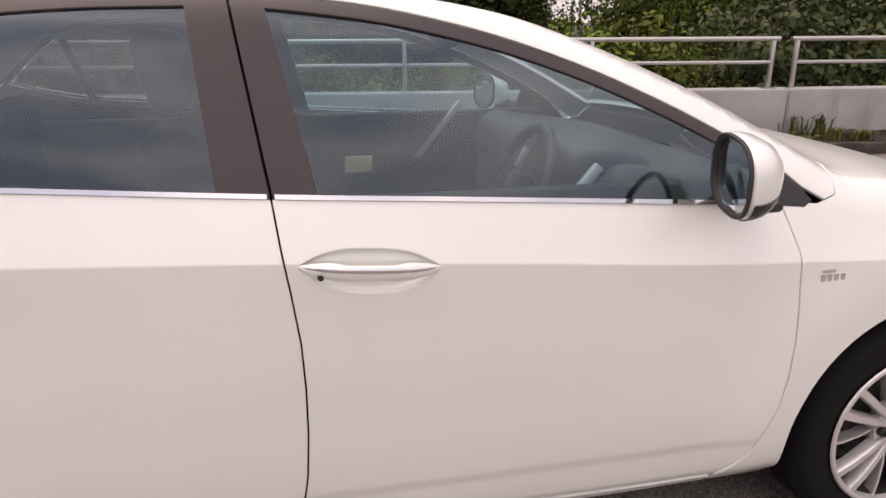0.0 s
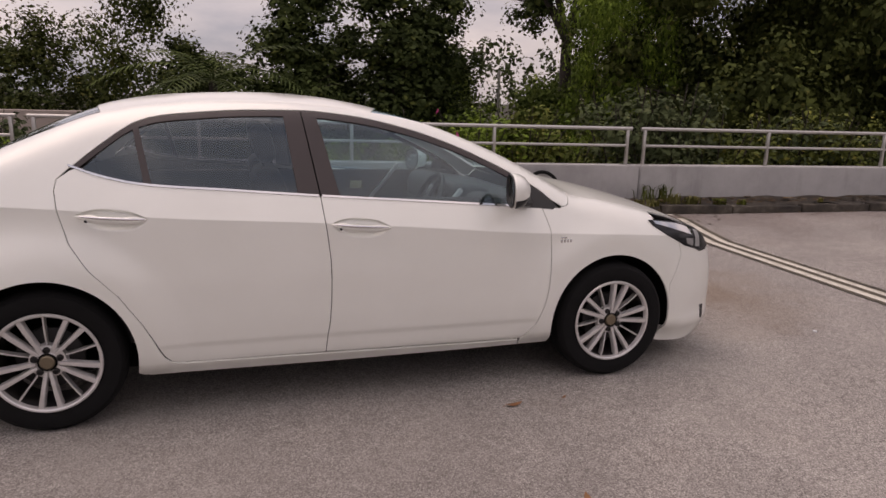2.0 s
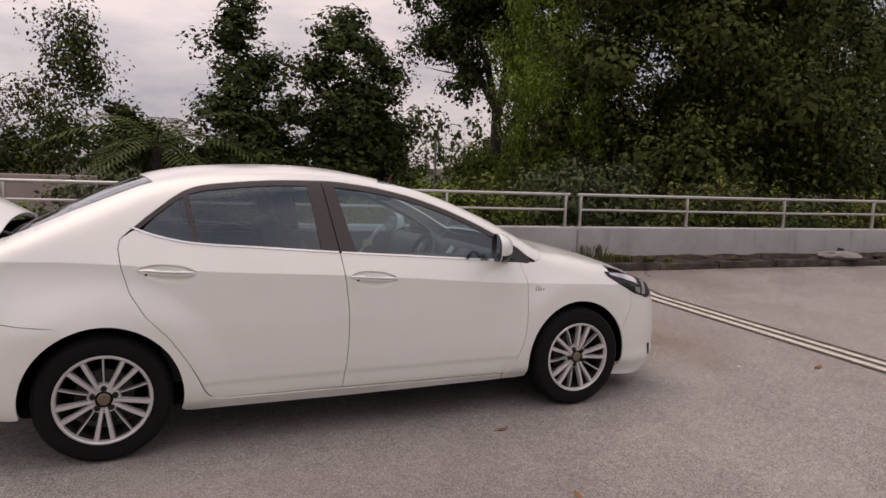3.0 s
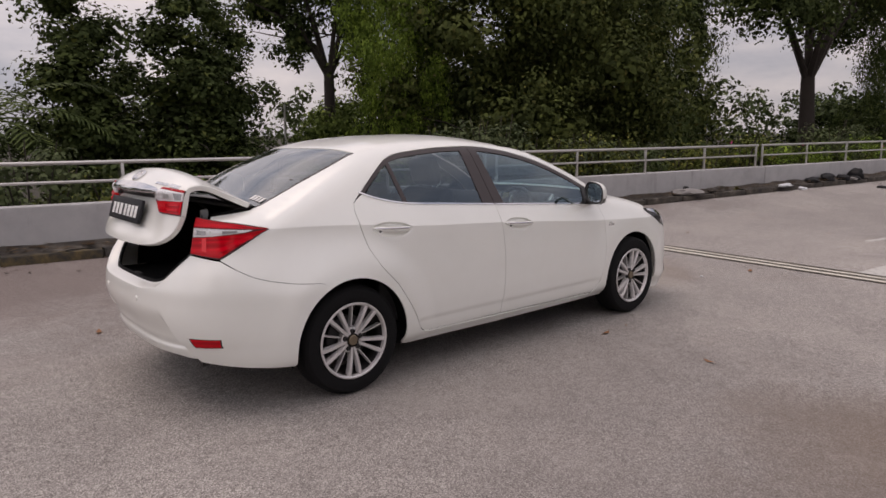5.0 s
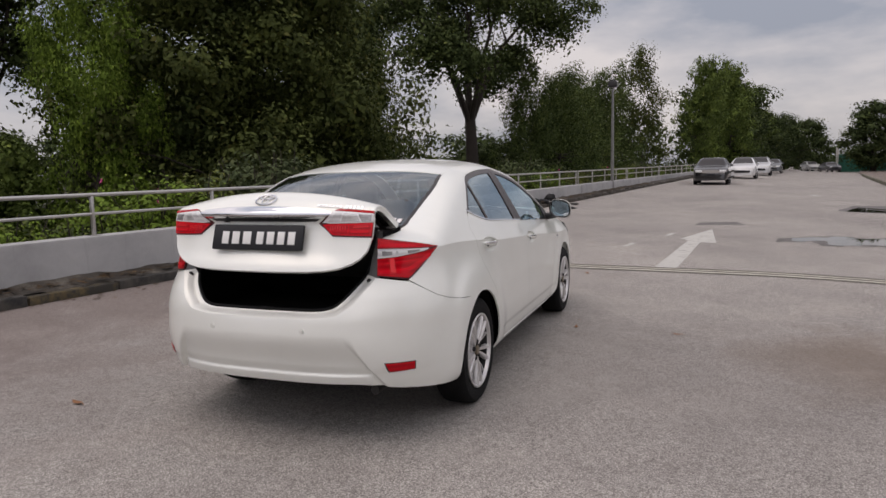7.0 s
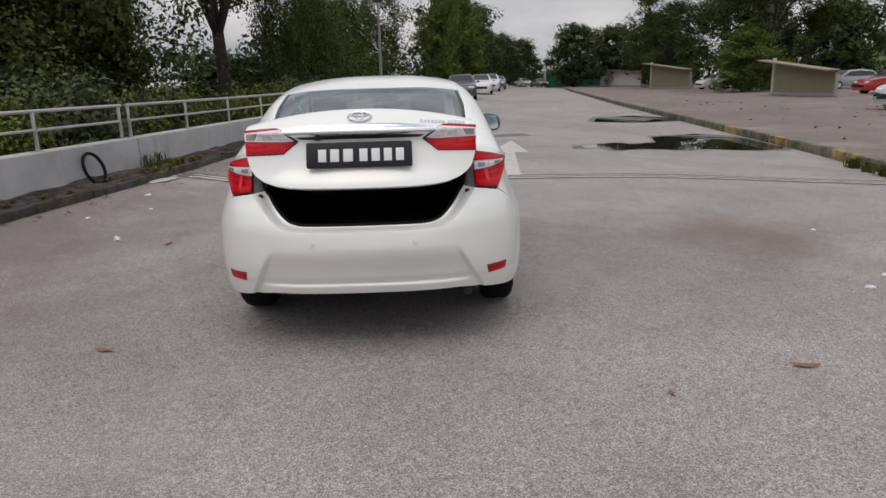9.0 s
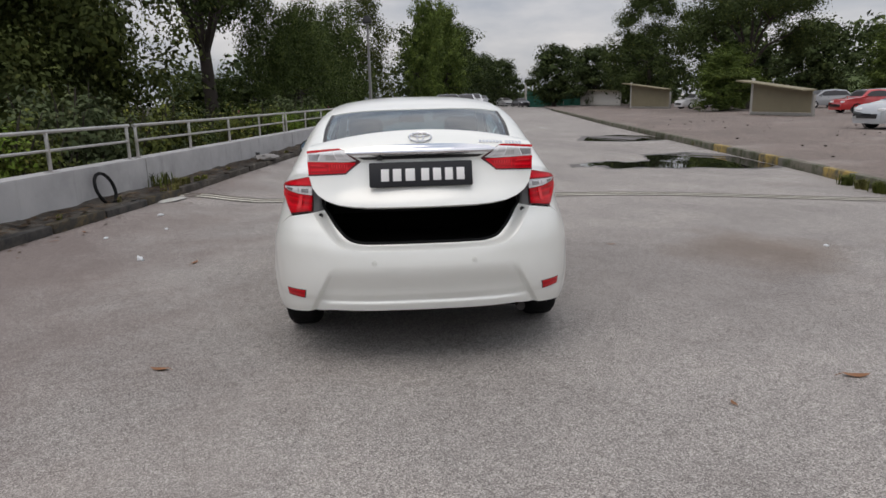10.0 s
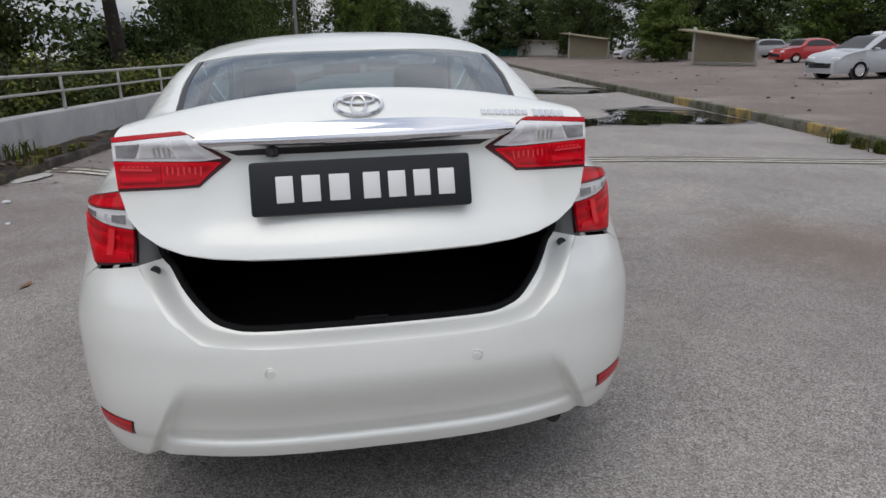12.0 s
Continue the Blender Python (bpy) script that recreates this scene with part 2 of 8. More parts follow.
def solve_z(x, y):
    x, y = np.broadcast_arrays(np.asarray(x, float), np.asarray(y, float))
    lo, hi = np.full_like(x, 0.5), np.full_like(x, 1.6)
    for _ in range(34):
        m = (lo + hi) / 2
        o = outside(x, y, m) > 0
        lo, hi = np.where(o, lo, m), np.where(o, m, hi)
    return (lo + hi) / 2


def on_side(q):
    return np.stack([q[:, 0], -solve_y(q[:, 0], q[:, 1]), q[:, 1]], 1)


def on_top(q):
    return np.stack([q[:, 0], q[:, 1], solve_z(q[:, 0], q[:, 1])], 1)


def on_wrap(q):
    """(u, z): u 0 at the rear's middle, 1 at the end of the rear corner, then metres along the side."""
    u, z = q[:, 0], q[:, 1]
    th = np.clip(u, -1, 1) * math.pi / 2
    p = rear_p(z)
    x = XR - (XR - rear_x(z)) * np.abs(np.cos(th)) ** (2 / p) + np.maximum(np.abs(u) - 1, 0)
    y = half_width(x, z) * np.sign(u) * np.abs(np.sin(th)) ** (2 / p)
    return np.stack([x, -y, z], 1)


def wrap_x(x, z):
    """u of the place on the side with that x."""
    if x >= XR:
        return 1 + x - XR
    p = float(rear_p(z))
    return 2 / math.pi * math.acos(min(1.0, float((XR - x) / (XR - rear_x(z)))) ** (p / 2))


def wrap_y(y, z):
    """u of the place on the rear with that |y|."""
    lo, hi = 0.0, 1.0
    for _ in range(30):
        m = (lo + hi) / 2
        if abs(on_wrap(np.array([[m, z]]))[0, 1]) < y:
            lo = m
        else:
            hi = m
    return lo


def on_front(q):
    """(u, z): u 0 at the nose's middle, 1 at the end of the front corner, then metres back along the side."""
    u, z = q[:, 0], q[:, 1]
    th = np.clip(u, -1, 1) * math.pi / 2
    x = XF + (front_x(z) - XF) * np.abs(np.cos(th)) ** (2 / 3) - np.maximum(np.abs(u) - 1, 0)
    y = half_width(x, z) * np.sign(u) * np.abs(np.sin(th)) ** (2 / 3)
    return np.stack([x, -y, z], 1)


def front_u(x, z):
    if x <= XF:
        return 1 + XF - x
    return 2 / math.pi * math.acos(min(1.0, float((x - XF) / (front_x(z) - XF))) ** 1.5)

# ---- panels cut from the body surface ----
from mathutils.geometry import delaunay_2d_cdt


def rounded(pts, r=0.02, n=4):
    """Rounds the corners of a closed outline."""
    out = []
    k = len(pts)
    for i in range(k):
        a, b, c = (np.array(pts[(i + j) % k], float) for j in (-1, 0, 1))
        u, v = a - b, c - b
        lu, lv = np.linalg.norm(u), np.linalg.norm(v)
        if lu < 1e-6 or lv < 1e-6:
            continue
        cosv = float(u @ v) / (lu * lv)
        if cosv < -0.94:
            out.append(tuple(b))
            continue
        d = min(r, lu * 0.45, lv * 0.45)
        p, q = b + u / lu * d, b + v / lv * d
        for j in range(n + 1):
            t = j / n
            out.append(tuple((1 - t) ** 2 * p + 2 * t * (1 - t) * b + t * t * q))
    return out


def inside(px, py, poly):
    c = np.zeros(len(px), bool)
    k = len(poly)
    for i in range(k):
        x1, y1 = poly[i]
        x2, y2 = poly[(i + 1) % k]
        if y1 == y2:
            continue
        hit = ((y1 > py) != (y2 > py)) & (px < (x2 - x1) * (py - y1) / (y2 - y1) + x1)
        c ^= hit
    return c


def surface_normals(fn, q, sx):
    e = 1e-4
    a = fn(q + np.array([e / sx, 0])) - fn(q - np.array([e / sx, 0]))
    b = fn(q + np.array([0, e])) - fn(q - np.array([0, e]))
    n = np.cross(a, b)
    return n / np.maximum(np.linalg.norm(n, axis=1, keepdims=True), 1e-12)


def panel(name, outline, fn, mat, parent, res=0.03, sx=1.0, depth=0.012, lift=0.0, mirror=False, out=(0, -1, 0), label="", lines=()):
    """A sheet-metal or glass panel: the outline, in the surface's own two coordinates, filled with a fine grid and folded in at its edge."""
    pts = []
    k = len(outline)
    for i in range(k):
        a, b = np.array(outline[i], float), np.array(outline[(i + 1) % k], float)
        d = np.linalg.norm((b - a) * (sx, 1))
        m = max(1, int(math.ceil(d / res)))
        pts += [a + (b - a) * j / m for j in range(m)]
    edge = np.array(pts) * (sx, 1)
    lo, hi = edge.min(0), edge.max(0)
    gx, gy = np.meshgrid(np.arange(lo[0], hi[0], res) + res * 0.37, np.arange(lo[1], hi[1], res) + res * 0.41)
    gx[::2] += res * 0.5
    g = np.stack([gx.ravel(), gy.ravel()], 1)
    g = g[inside(g[:, 0], g[:, 1], [tuple(p) for p in edge])]
    if len(g):
        keep = np.ones(len(g), bool)
        for s in range(0, len(g), 4000):
            d = ((g[s:s + 4000, None, :] - edge[None]) ** 2).sum(2).min(1)
            keep[s:s + 4000] = d > (0.45 * res) ** 2
        g = g[keep]
    k = len(edge)
    allp = np.concatenate([edge, g]) if len(g) else edge
    cons = [(i, (i + 1) % k) for i in range(k)]
    for line in lines:
        ln = np.array(line) * (sx, 1)
        ln = ln[inside(ln[:, 0], ln[:, 1], [tuple(p) for p in edge])]
        if len(ln) < 2:
            continue
        d = ((ln[:, None, :] - edge[None]) ** 2).sum(2).min(1)
        ln = ln[d > (0.2 * res) ** 2]
        far = ((allp[k:, None, :] - ln[None]) ** 2).sum(2).min(1) > (0.4 * res) ** 2 if len(allp) > k else np.zeros(0, bool)
        old = np.array([i for i in range(len(allp)) if i < k or far[i - k] or any(i in e for e in cons)])
        remap = {int(o): j for j, o in enumerate(old)}
        allp = np.concatenate([allp[old], ln])
        cons = [(remap[a], remap[b]) for a, b in cons] + [(len(old) + j, len(old) + j + 1) for j in range(len(ln) - 1) if np.linalg.norm(ln[j + 1] - ln[j]) < 3 * res]
    vs, _, fs, _, _, _ = delaunay_2d_cdt([Vector(p) for p in allp], cons, [], 1, 1e-6)
    q = np.array([(v.x, v.y) for v in vs]) / (sx, 1)
    p = fn(q)
    n = surface_normals(fn, q, sx)
    if n.mean(0) @ np.array(out, float) < 0:
        n = -n
    p = p + n * lift
    faces = []
    for f in fs:
        a, b, c = (p[i] for i in f)
        faces.append(tuple(f) if np.cross(b - a, c - a) @ n[f[0]] > 0 else tuple(f)[::-1])
    count = {}
    for f in faces:
        for i in range(3):
            e = (f[i], f[(i + 1) % 3])
            count[e] = count.get(e, 0) + 1
    rim = [e for e in count if (e[1], e[0]) not in count]
    verts, norms = list(p), list(n)
    if depth:
        for a, b in rim:
            t = p[b] - p[a]
            o = np.cross(t, n[a])
            o = o / max(np.linalg.norm(o), 1e-9)
            s = len(verts)
            r = 0.3 * depth
            soft = (n[a] + o)
            soft = soft / max(np.linalg.norm(soft), 1e-9)
            verts += [p[b] - n[b] * r + o * r * 0.25, p[a] - n[a] * r + o * r * 0.25, p[b] - n[b] * depth, p[a] - n[a] * depth]
            norms += [o, o, o, o]
            faces.append((b, a, s + 1, s))
            faces.append((s, s + 1, s + 3, s + 2))
    verts, norms = np.array(verts), np.array(norms)
    if mirror:
        verts, norms = verts * (1, -1, 1), norms * (1, -1, 1)
        faces = [f[::-1] for f in faces]
    return link_mesh(name, verts, faces, mat, parent, norms, label=label)


def both(name, *args, **kw):
    """The same panel on the right and on the left of the car."""
    return panel(name, *args, **kw), panel(name, *args, mirror=True, **kw)


# ---- car materials ----
PAINT, pn, pl, pb = material("pearl_white_paint")
pco = pn.new("ShaderNodeTexCoord")
flake = noise_tex(pn, pl, pco.outputs["Object"], 1400.0, 2.0)
dust = noise_tex(pn, pl, pco.outputs["Object"], 2.3, 8.0, 0.6)
pl.new(blend(pn, pl, ramped(pn, pl, dust, [(0.35, (0, 0, 0)), (0.75, (1, 1, 1))]), (0.875, 0.888, 0.845), (0.835, 0.846, 0.80)), pb.inputs["Base Color"])
pb.inputs["Roughness"].default_value, pb.inputs["Coat Weight"].default_value, pb.inputs["Coat Roughness"].default_value = 0.34, 0.75, 0.03
pb.inputs["Specular IOR Level"].default_value, pb.inputs["Metallic"].default_value = 0.4, 0.14
bumped(pn, pl, pb, flake, 0.02, 0.001)
BLACK_TRIM = simple("black_gloss_trim", (0.018, 0.014, 0.014), 0.28, vary=0.2)
PILLAR = simple("brown_black_pillar_film", (0.042, 0.031, 0.031), 0.36, vary=0.25, scale=5)
RUBBER = simple("tyre_rubber", (0.0075, 0.0075, 0.008), 0.8, vary=0.3, scale=14, bump=0.3, bump_scale=90, spec=0.18)
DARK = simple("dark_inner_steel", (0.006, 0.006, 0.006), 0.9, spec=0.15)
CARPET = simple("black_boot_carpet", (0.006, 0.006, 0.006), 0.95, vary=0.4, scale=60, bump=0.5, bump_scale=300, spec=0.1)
CHROME = simple("chrome", (0.70, 0.70, 0.72), 0.07, 1.0, vary=0.03)
SATIN = simple("satin_chrome", (0.72, 0.72, 0.73), 0.22, 1.0, vary=0.05)
ALLOY = simple("machined_alloy", (0.68, 0.665, 0.66), 0.30, 0.55, vary=0.08, scale=30)
ALLOY_DARK = simple("shadowed_grey_alloy", (0.09, 0.085, 0.085), 0.45, 0.5, vary=0.15, scale=20)
# near-black, so the shade between the wheel spokes is put into the colour
BARREL = simple("dark_barrel_metal", (0.028, 0.026, 0.026), 0.55, 0.3, vary=0.3, scale=12)
PLASTIC = simple("black_plastic", (0.022, 0.022, 0.023), 0.5, vary=0.15, bump=0.1, bump_scale=200)
GREY_PLASTIC = simple("grey_lamp_seal", (0.15, 0.155, 0.155), 0.5)
SEAT = simple("black_leather_seat", (0.028, 0.027, 0.028), 0.45, vary=0.2, bump=0.03, bump_scale=120)
DASH = simple("grey_dashboard", (0.062, 0.062, 0.065), 0.55, vary=0.1)
DOOR_CARD = simple("dark_door_lining", (0.018, 0.018, 0.02), 0.6)
HEADLINER = simple("light_grey_headliner", (0.30, 0.295, 0.285), 0.9)
SILVER = simple("silver_interior_trim", (0.5, 0.5, 0.5), 0.35, 0.6)
PLATE = simple("black_plate", (0.016, 0.017, 0.020), 0.5, vary=0.1, spec=0.3)
PLATE_BAR = simple("white_plate_paint", (0.78, 0.78, 0.77), 0.5, vary=0.03)
GLASS_FRONT = thin_glass("clear_green_glass", (0.58, 0.75, 0.77), 1.85)
GLASS_REAR = thin_glass("dark_tinted_glass", (0.36, 0.37, 0.38), 1.85)
GLASS_BACK = thin_glass("tinted_rear_screen", (0.46, 0.56, 0.58), 1.75, film=(0.92, 0.97, 1.0), rise_power=3.0)
MIRROR_GLASS = simple("mirror_glass", (0.55, 0.6, 0.62), 0.02, 1.0, vary=0.0)
GOLD = simple("worn_gold_cap", (0.21, 0.17, 0.12), 0.4, 0.7, vary=0.2)
STICKER = simple("yellow_grey_sticker", (0.45, 0.40, 0.25), 0.6)


def lens(name, color, rough=0.08, ribs=0.0, dark=0.35):
    """Moulded lamp plastic: clear coat over a ribbed reflector."""
    m, n, l, b = material(name)
    co = n.new("ShaderNodeTexCoord")
    w = n.new("ShaderNodeTexVoronoi")
    w.inputs["Scale"].default_value = 75.0
    l.new(co.outputs["Object"], w.inputs["Vector"])
    band = n.new("ShaderNodeTexWave")
    band.bands_direction, band.wave_profile = "Z", "SIN"
    band.inputs["Scale"].default_value, band.inputs["Distortion"].default_value = 11.0, 0.6
    l.new(co.outputs["Object"], band.inputs["Vector"])
    l.new(blend(n, l, ramped(n, l, band.outputs["Fac"], [(0.1, (0, 0, 0)), (0.9, (1, 1, 1))]), tuple(c * dark for c in color), color), b.inputs["Base Color"])
    b.inputs["Roughness"].default_value, b.inputs["Coat Weight"].default_value, b.inputs["Coat Roughness"].default_value = rough + 0.3, 0.45, rough
    b.inputs["Specular IOR Level"].default_value = 0.05
    if ribs:
        bumped(n, l, b, w.outputs["Distance"], ribs, 0.004)
    return m


RED_LENS = lens("red_lamp_lens", (0.74, 0.004, 0.016), 0.05, 0.06, 0.86)
RED_RIB = simple("bright_red_rib", (0.80, 0.03, 0.04), 0.2, vary=0.1)
LAMP_RIM = simple("dark_red_lamp_rim", (0.07, 0.005, 0.008), 0.3)
SILVER_LENS = lens("silvery_lamp_lens", (0.74, 0.74, 0.75), 0.05, 0.3, 0.8)
SMOKE = simple("smoky_bulb_chamber", (0.40, 0.395, 0.40), 0.2, 0.5, vary=0.4, scale=70)
RED_DEEP = lens("deep_red_lamp_lens", (0.58, 0.003, 0.011), 0.05, 0.12, 0.72)
RED_DARK = lens("deep_red_reflector", (0.62, 0.003, 0.012), 0.08, 0.3, 0.7)
CLEAR_LENS = lens("clear_lamp_lens", (0.84, 0.84, 0.85), 0.05, 0.3, 0.9)
BULB = simple("bright_bulb_reflector", (0.80, 0.80, 0.81), 0.15, 0.35, vary=0.25, scale=60)
HEAD_LENS = lens("headlamp_lens", (0.030, 0.031, 0.034), 0.04, 0.4, 0.6)

car = thing("car", "white saloon car with its boot lid open on grey asphalt", "car")


def arc(hx, a0, a1, n=22, r=ARCH):
    return [(hx + r * math.cos(radians(a0 + (a1 - a0) * i / n)), WHEEL_Z + r * math.sin(radians(a0 + (a1 - a0) * i / n))) for i in range(n + 1)]


belt = curve([(0.10, 1.142), (0.15, 1.125), (0.223, 1.098), (0.412, 1.057), (0.743, 1.031), (1.17, 0.999), (1.616, 0.970), (2.10, 0.937), (2.40, 0.914)])
glass_top = curve([(0.10, 1.10), (0.132, 1.128), (0.25, 1.226), (0.387, 1.320), (0.47, 1.345), (0.615, 1.362), (0.864, 1.379), (1.093, 1.382), (1.331, 1.362), (1.577, 1.313),
                   (1.803, 1.242), (2.038, 1.141), (2.161, 1.078), (2.272, 1.014), (2.340, 0.960), (2.366, 0.932), (2.42, 0.925)])
roof_edge = curve([(-0.75, 0.565), (-0.42, 0.578), (0.0, 0.588), (0.25, 0.562), (1.4, 0.552), (2.0, 0.605), (2.46, 0.685)])


def top_of(x):
    return float(solve_z(x, float(roof_edge(x))))


CREASE = [[(x, float(crease_z(x)) + o) for x in np.arange(-0.72, 3.2, 0.016)] for o in (-0.003, 0.003)]
SILL_FOLD = [[(x, z) for x in np.arange(0.3, 2.3, 0.02)] for z in (0.338, 0.348, 0.358, 0.370)]
# side frame: quarter panel, rear pillar, roof rail and front pillar in one
seam = [(-0.625, 0.790), (-0.56, 0.752), (-0.469, 0.722), (-0.35, 0.697), (-0.21, 0.682)]
side_frame = [(-0.69, 0.842)] + seam + arc(0.0, 113, -14) + [(0.372, 0.212), (0.40, 0.212), (0.55, 0.268), (0.512, 0.272), (0.488, 0.281), (0.468, 0.300), (0.450, 0.331), (0.426, 0.387), (0.382, 0.471), (0.295, 0.601), (0.188, 0.715), (0.119, 0.826), (0.083, 0.946), (0.069, 1.039), (0.078, 1.083), (0.118, 1.122)]
side_frame += [(x, float(glass_top(x)) + 0.004) for x in np.linspace(0.14, 2.40, 40)]
side_frame += [(2.43, 0.94), (2.455, top_of(2.455))]
side_frame += [(x, top_of(x)) for x in np.linspace(2.44, -0.66, 60)]
side_frame += [(-0.695, 1.035), (-0.60, 1.026), (-0.445, 0.990)]
both("side_panel", side_frame, on_side, PAINT, car, res=0.028, lines=CREASE, label="white rear wing, pillar and roof rail")

rear_edge = [(0.132, 1.118), (0.083, 1.083), (0.074, 1.039), (0.088, 0.946), (0.124, 0.826), (0.193, 0.715), (0.300, 0.601), (0.387, 0.471), (0.431, 0.390), (0.455, 0.335), (0.473, 0.305), (0.492, 0.287), (0.515, 0.278), (0.55, 0.274)]
split = [(1.161, 1.000), (1.172, 0.92), (1.185, 0.831), (1.198, 0.72), (1.201, 0.624), (1.199, 0.52), (1.191, 0.414), (1.182, 0.36), (1.173, 0.268)]
fore_edge = [(2.170, 0.252), (2.244, 0.326), (2.289, 0.438), (2.305, 0.52), (2.312, 0.616), (2.314, 0.72), (2.309, 0.824), (2.278, 0.924)]
HANDLES = [(0.293, 0.928), (1.342, 0.869)]
CUP_L = 0.145


def cup(x, z, hx, hz):
    """1 in the middle of the almond-shaped hollow behind a door handle, 0 at its rim."""
    dx, dz = x - hx, z - hz + 0.010 * (x - hx) / CUP_L
    return 1 - (np.abs(dx) / CUP_L) ** 2.8 - np.where(dz > 0, dz / 0.036, -dz / 0.058)


def on_door(q):
    """The door skin, with an almond-shaped hollow behind each handle and a soft fold above the sill."""
    p = on_side(q)
    for hx, hz in HANDLES:
        p[:, 1] += 0.024 * sstep(0.0, 0.42, cup(q[:, 0], q[:, 1], hx, hz))
    p[:, 1] += 0.006 * sstep(0.372, 0.336, q[:, 1])
    return p


CUP_LINES = []
for hx, hz in HANDLES:
    for lev in (0.0, 0.2, 0.42):
        ln_ = CUP_L * (1 - lev) ** (1 / 2.8)
        for hgt in (0.036, -0.058):
            CUP_LINES.append([(hx + ln_ * t, hz - 0.010 * ln_ * t / CUP_L + hgt * (1 - lev) * (1 - abs(t) ** 2.8)) for t in np.linspace(-0.97, 0.97, 40)])


G = 0.0026
rear_door = rear_edge + [(x - G, z) for x, z in split[::-1]] + [(x, float(belt(x))) for x in np.linspace(1.14, 0.15, 24)]
front_door = [(x + G, z) for x, z in split] + fore_edge + [(x, float(belt(x))) for x in np.linspace(2.26, 1.18, 24)]
rear_doors = both("rear_door", rear_door, on_door, PAINT, car, res=0.018, lines=CREASE + SILL_FOLD + CUP_LINES[:6])
front_doors = both("front_door", front_door, on_door, PAINT, car, res=0.018, lines=CREASE + SILL_FOLD + CUP_LINES[6:])
sill = [(0.392, 0.208), (0.55, 0.264), (0.62, 0.264), (1.17, 0.256), (2.165, 0.238), (2.178, 0.205), (1.2, 0.200)]
both("sill", sill, on_side, PAINT, car, res=0.03)

hood_edge = curve([(2.40, 0.70), (2.6, 0.715), (2.8, 0.715), (2.95, 0.70), (3.1, 0.655), (3.3, 0.54), (3.42, 0.40), (3.5, 0.22)])
fender = [(2.183, 0.206), (2.170 + 0.006, 0.248)] + [(x + 2 * G, z) for x, z in fore_edge[1:]] + [(2.30, 0.93), (2.38, 0.922), (2.436, 0.938), (2.459, float(solve_z(2.46, 0.70)))]
fender += [(x, float(solve_z(x, float(hood_edge(x)) + 0.004))) for x in np.linspace(2.5, 2.95, 12)]
fender += [(2.953, 0.838), (3.02, 0.785), (3.10, 0.733), (3.115, 0.66), (3.085, 0.58), (3.045, 0.50)] + arc(2.70, 16, 194, 30) + [(2.345, 0.205)]
fenders = both("front_wing", fender, on_side, PAINT, car, res=0.024, lines=CREASE)

fb = [(0, 0.64), (0.30, 0.64), (front_u(3.285, 0.66), 0.655), (front_u(3.106, 0.73), 0.727), (front_u(3.121, 0.66), 0.66), (front_u(3.091, 0.58), 0.58), (front_u(3.05, 0.50), 0.50)]
fb += [(front_u(x, z), z) for x, z in arc(2.70, 15, -24, 8)] + [(front_u(3.04, 0.150), 0.150), (front_u(3.25, 0.142), 0.142), (0.4, 0.140), (0, 0.140)]
fb_all = fb + [(-u, z) for u, z in fb[::-1]][1:-1]
front_bumper = panel("front_bumper", fb_all, on_front, PAINT, car, res=0.035, sx=1.0, out=(1, 0, 0))
head = [(front_u(2.912, 0.85), 0.850), (front_u(3.06, 0.83), 0.836), (front_u(3.186, 0.80), 0.806), (front_u(3.30, 0.76), 0.762), (0.50, 0.735), (0.47, 0.665), (front_u(3.285, 0.66), 0.662), (front_u(3.149, 0.70), 0.702), (front_u(3.015, 0.765), 0.768), (front_u(2.93, 0.82), 0.820)]
heads = [panel("headlamp", head, on_front, HEAD_LENS, car, res=0.022, lift=0.003, mirror=mm, label="dark headlamp with a bright chrome edge") for mm in (False, True)]
for h, mm in zip(heads, (False, True)):
    strip = [(front_u(2.935, 0.838), 0.844), (front_u(3.10, 0.81), 0.822), (front_u(3.235, 0.77), 0.782), (front_u(3.215, 0.745), 0.752), (front_u(3.07, 0.79), 0.796), (front_u(2.945, 0.828), 0.828)]
    panel("chrome_blade", strip, on_front, CHROME, h, res=0.02, lift=0.006, mirror=mm, depth=0.004)
    strip = [(front_u(3.245, 0.775), 0.776), (front_u(3.285, 0.765), 0.764), (front_u(3.275, 0.68), 0.682), (front_u(3.235, 0.69), 0.690), (front_u(3.25, 0.73), 0.735)]
    panel("projector_trim", strip, on_front, SILVER, h, res=0.02, lift=0.006, mirror=mm, depth=0.004)
    strip = [(front_u(3.16, 0.735), 0.742), (front_u(3.225, 0.72), 0.733), (front_u(3.215, 0.69), 0.694), (front_u(3.165, 0.71), 0.712)]
    panel("projector", strip, on_front, SMOKE, h, res=0.02, lift=0.006, mirror=mm, depth=0.004)
for mm in (False, True):
    slit = [(front_u(3.335, 0.33), 0.335), (front_u(3.375, 0.33), 0.330), (front_u(3.365, 0.25), 0.250), (front_u(3.345, 0.26), 0.258)]
    panel("fog_lamp_recess", slit, on_front, PLASTIC, front_bumper, res=0.02, lift=0.002, mirror=mm, depth=0.003, label="black fog lamp recess")

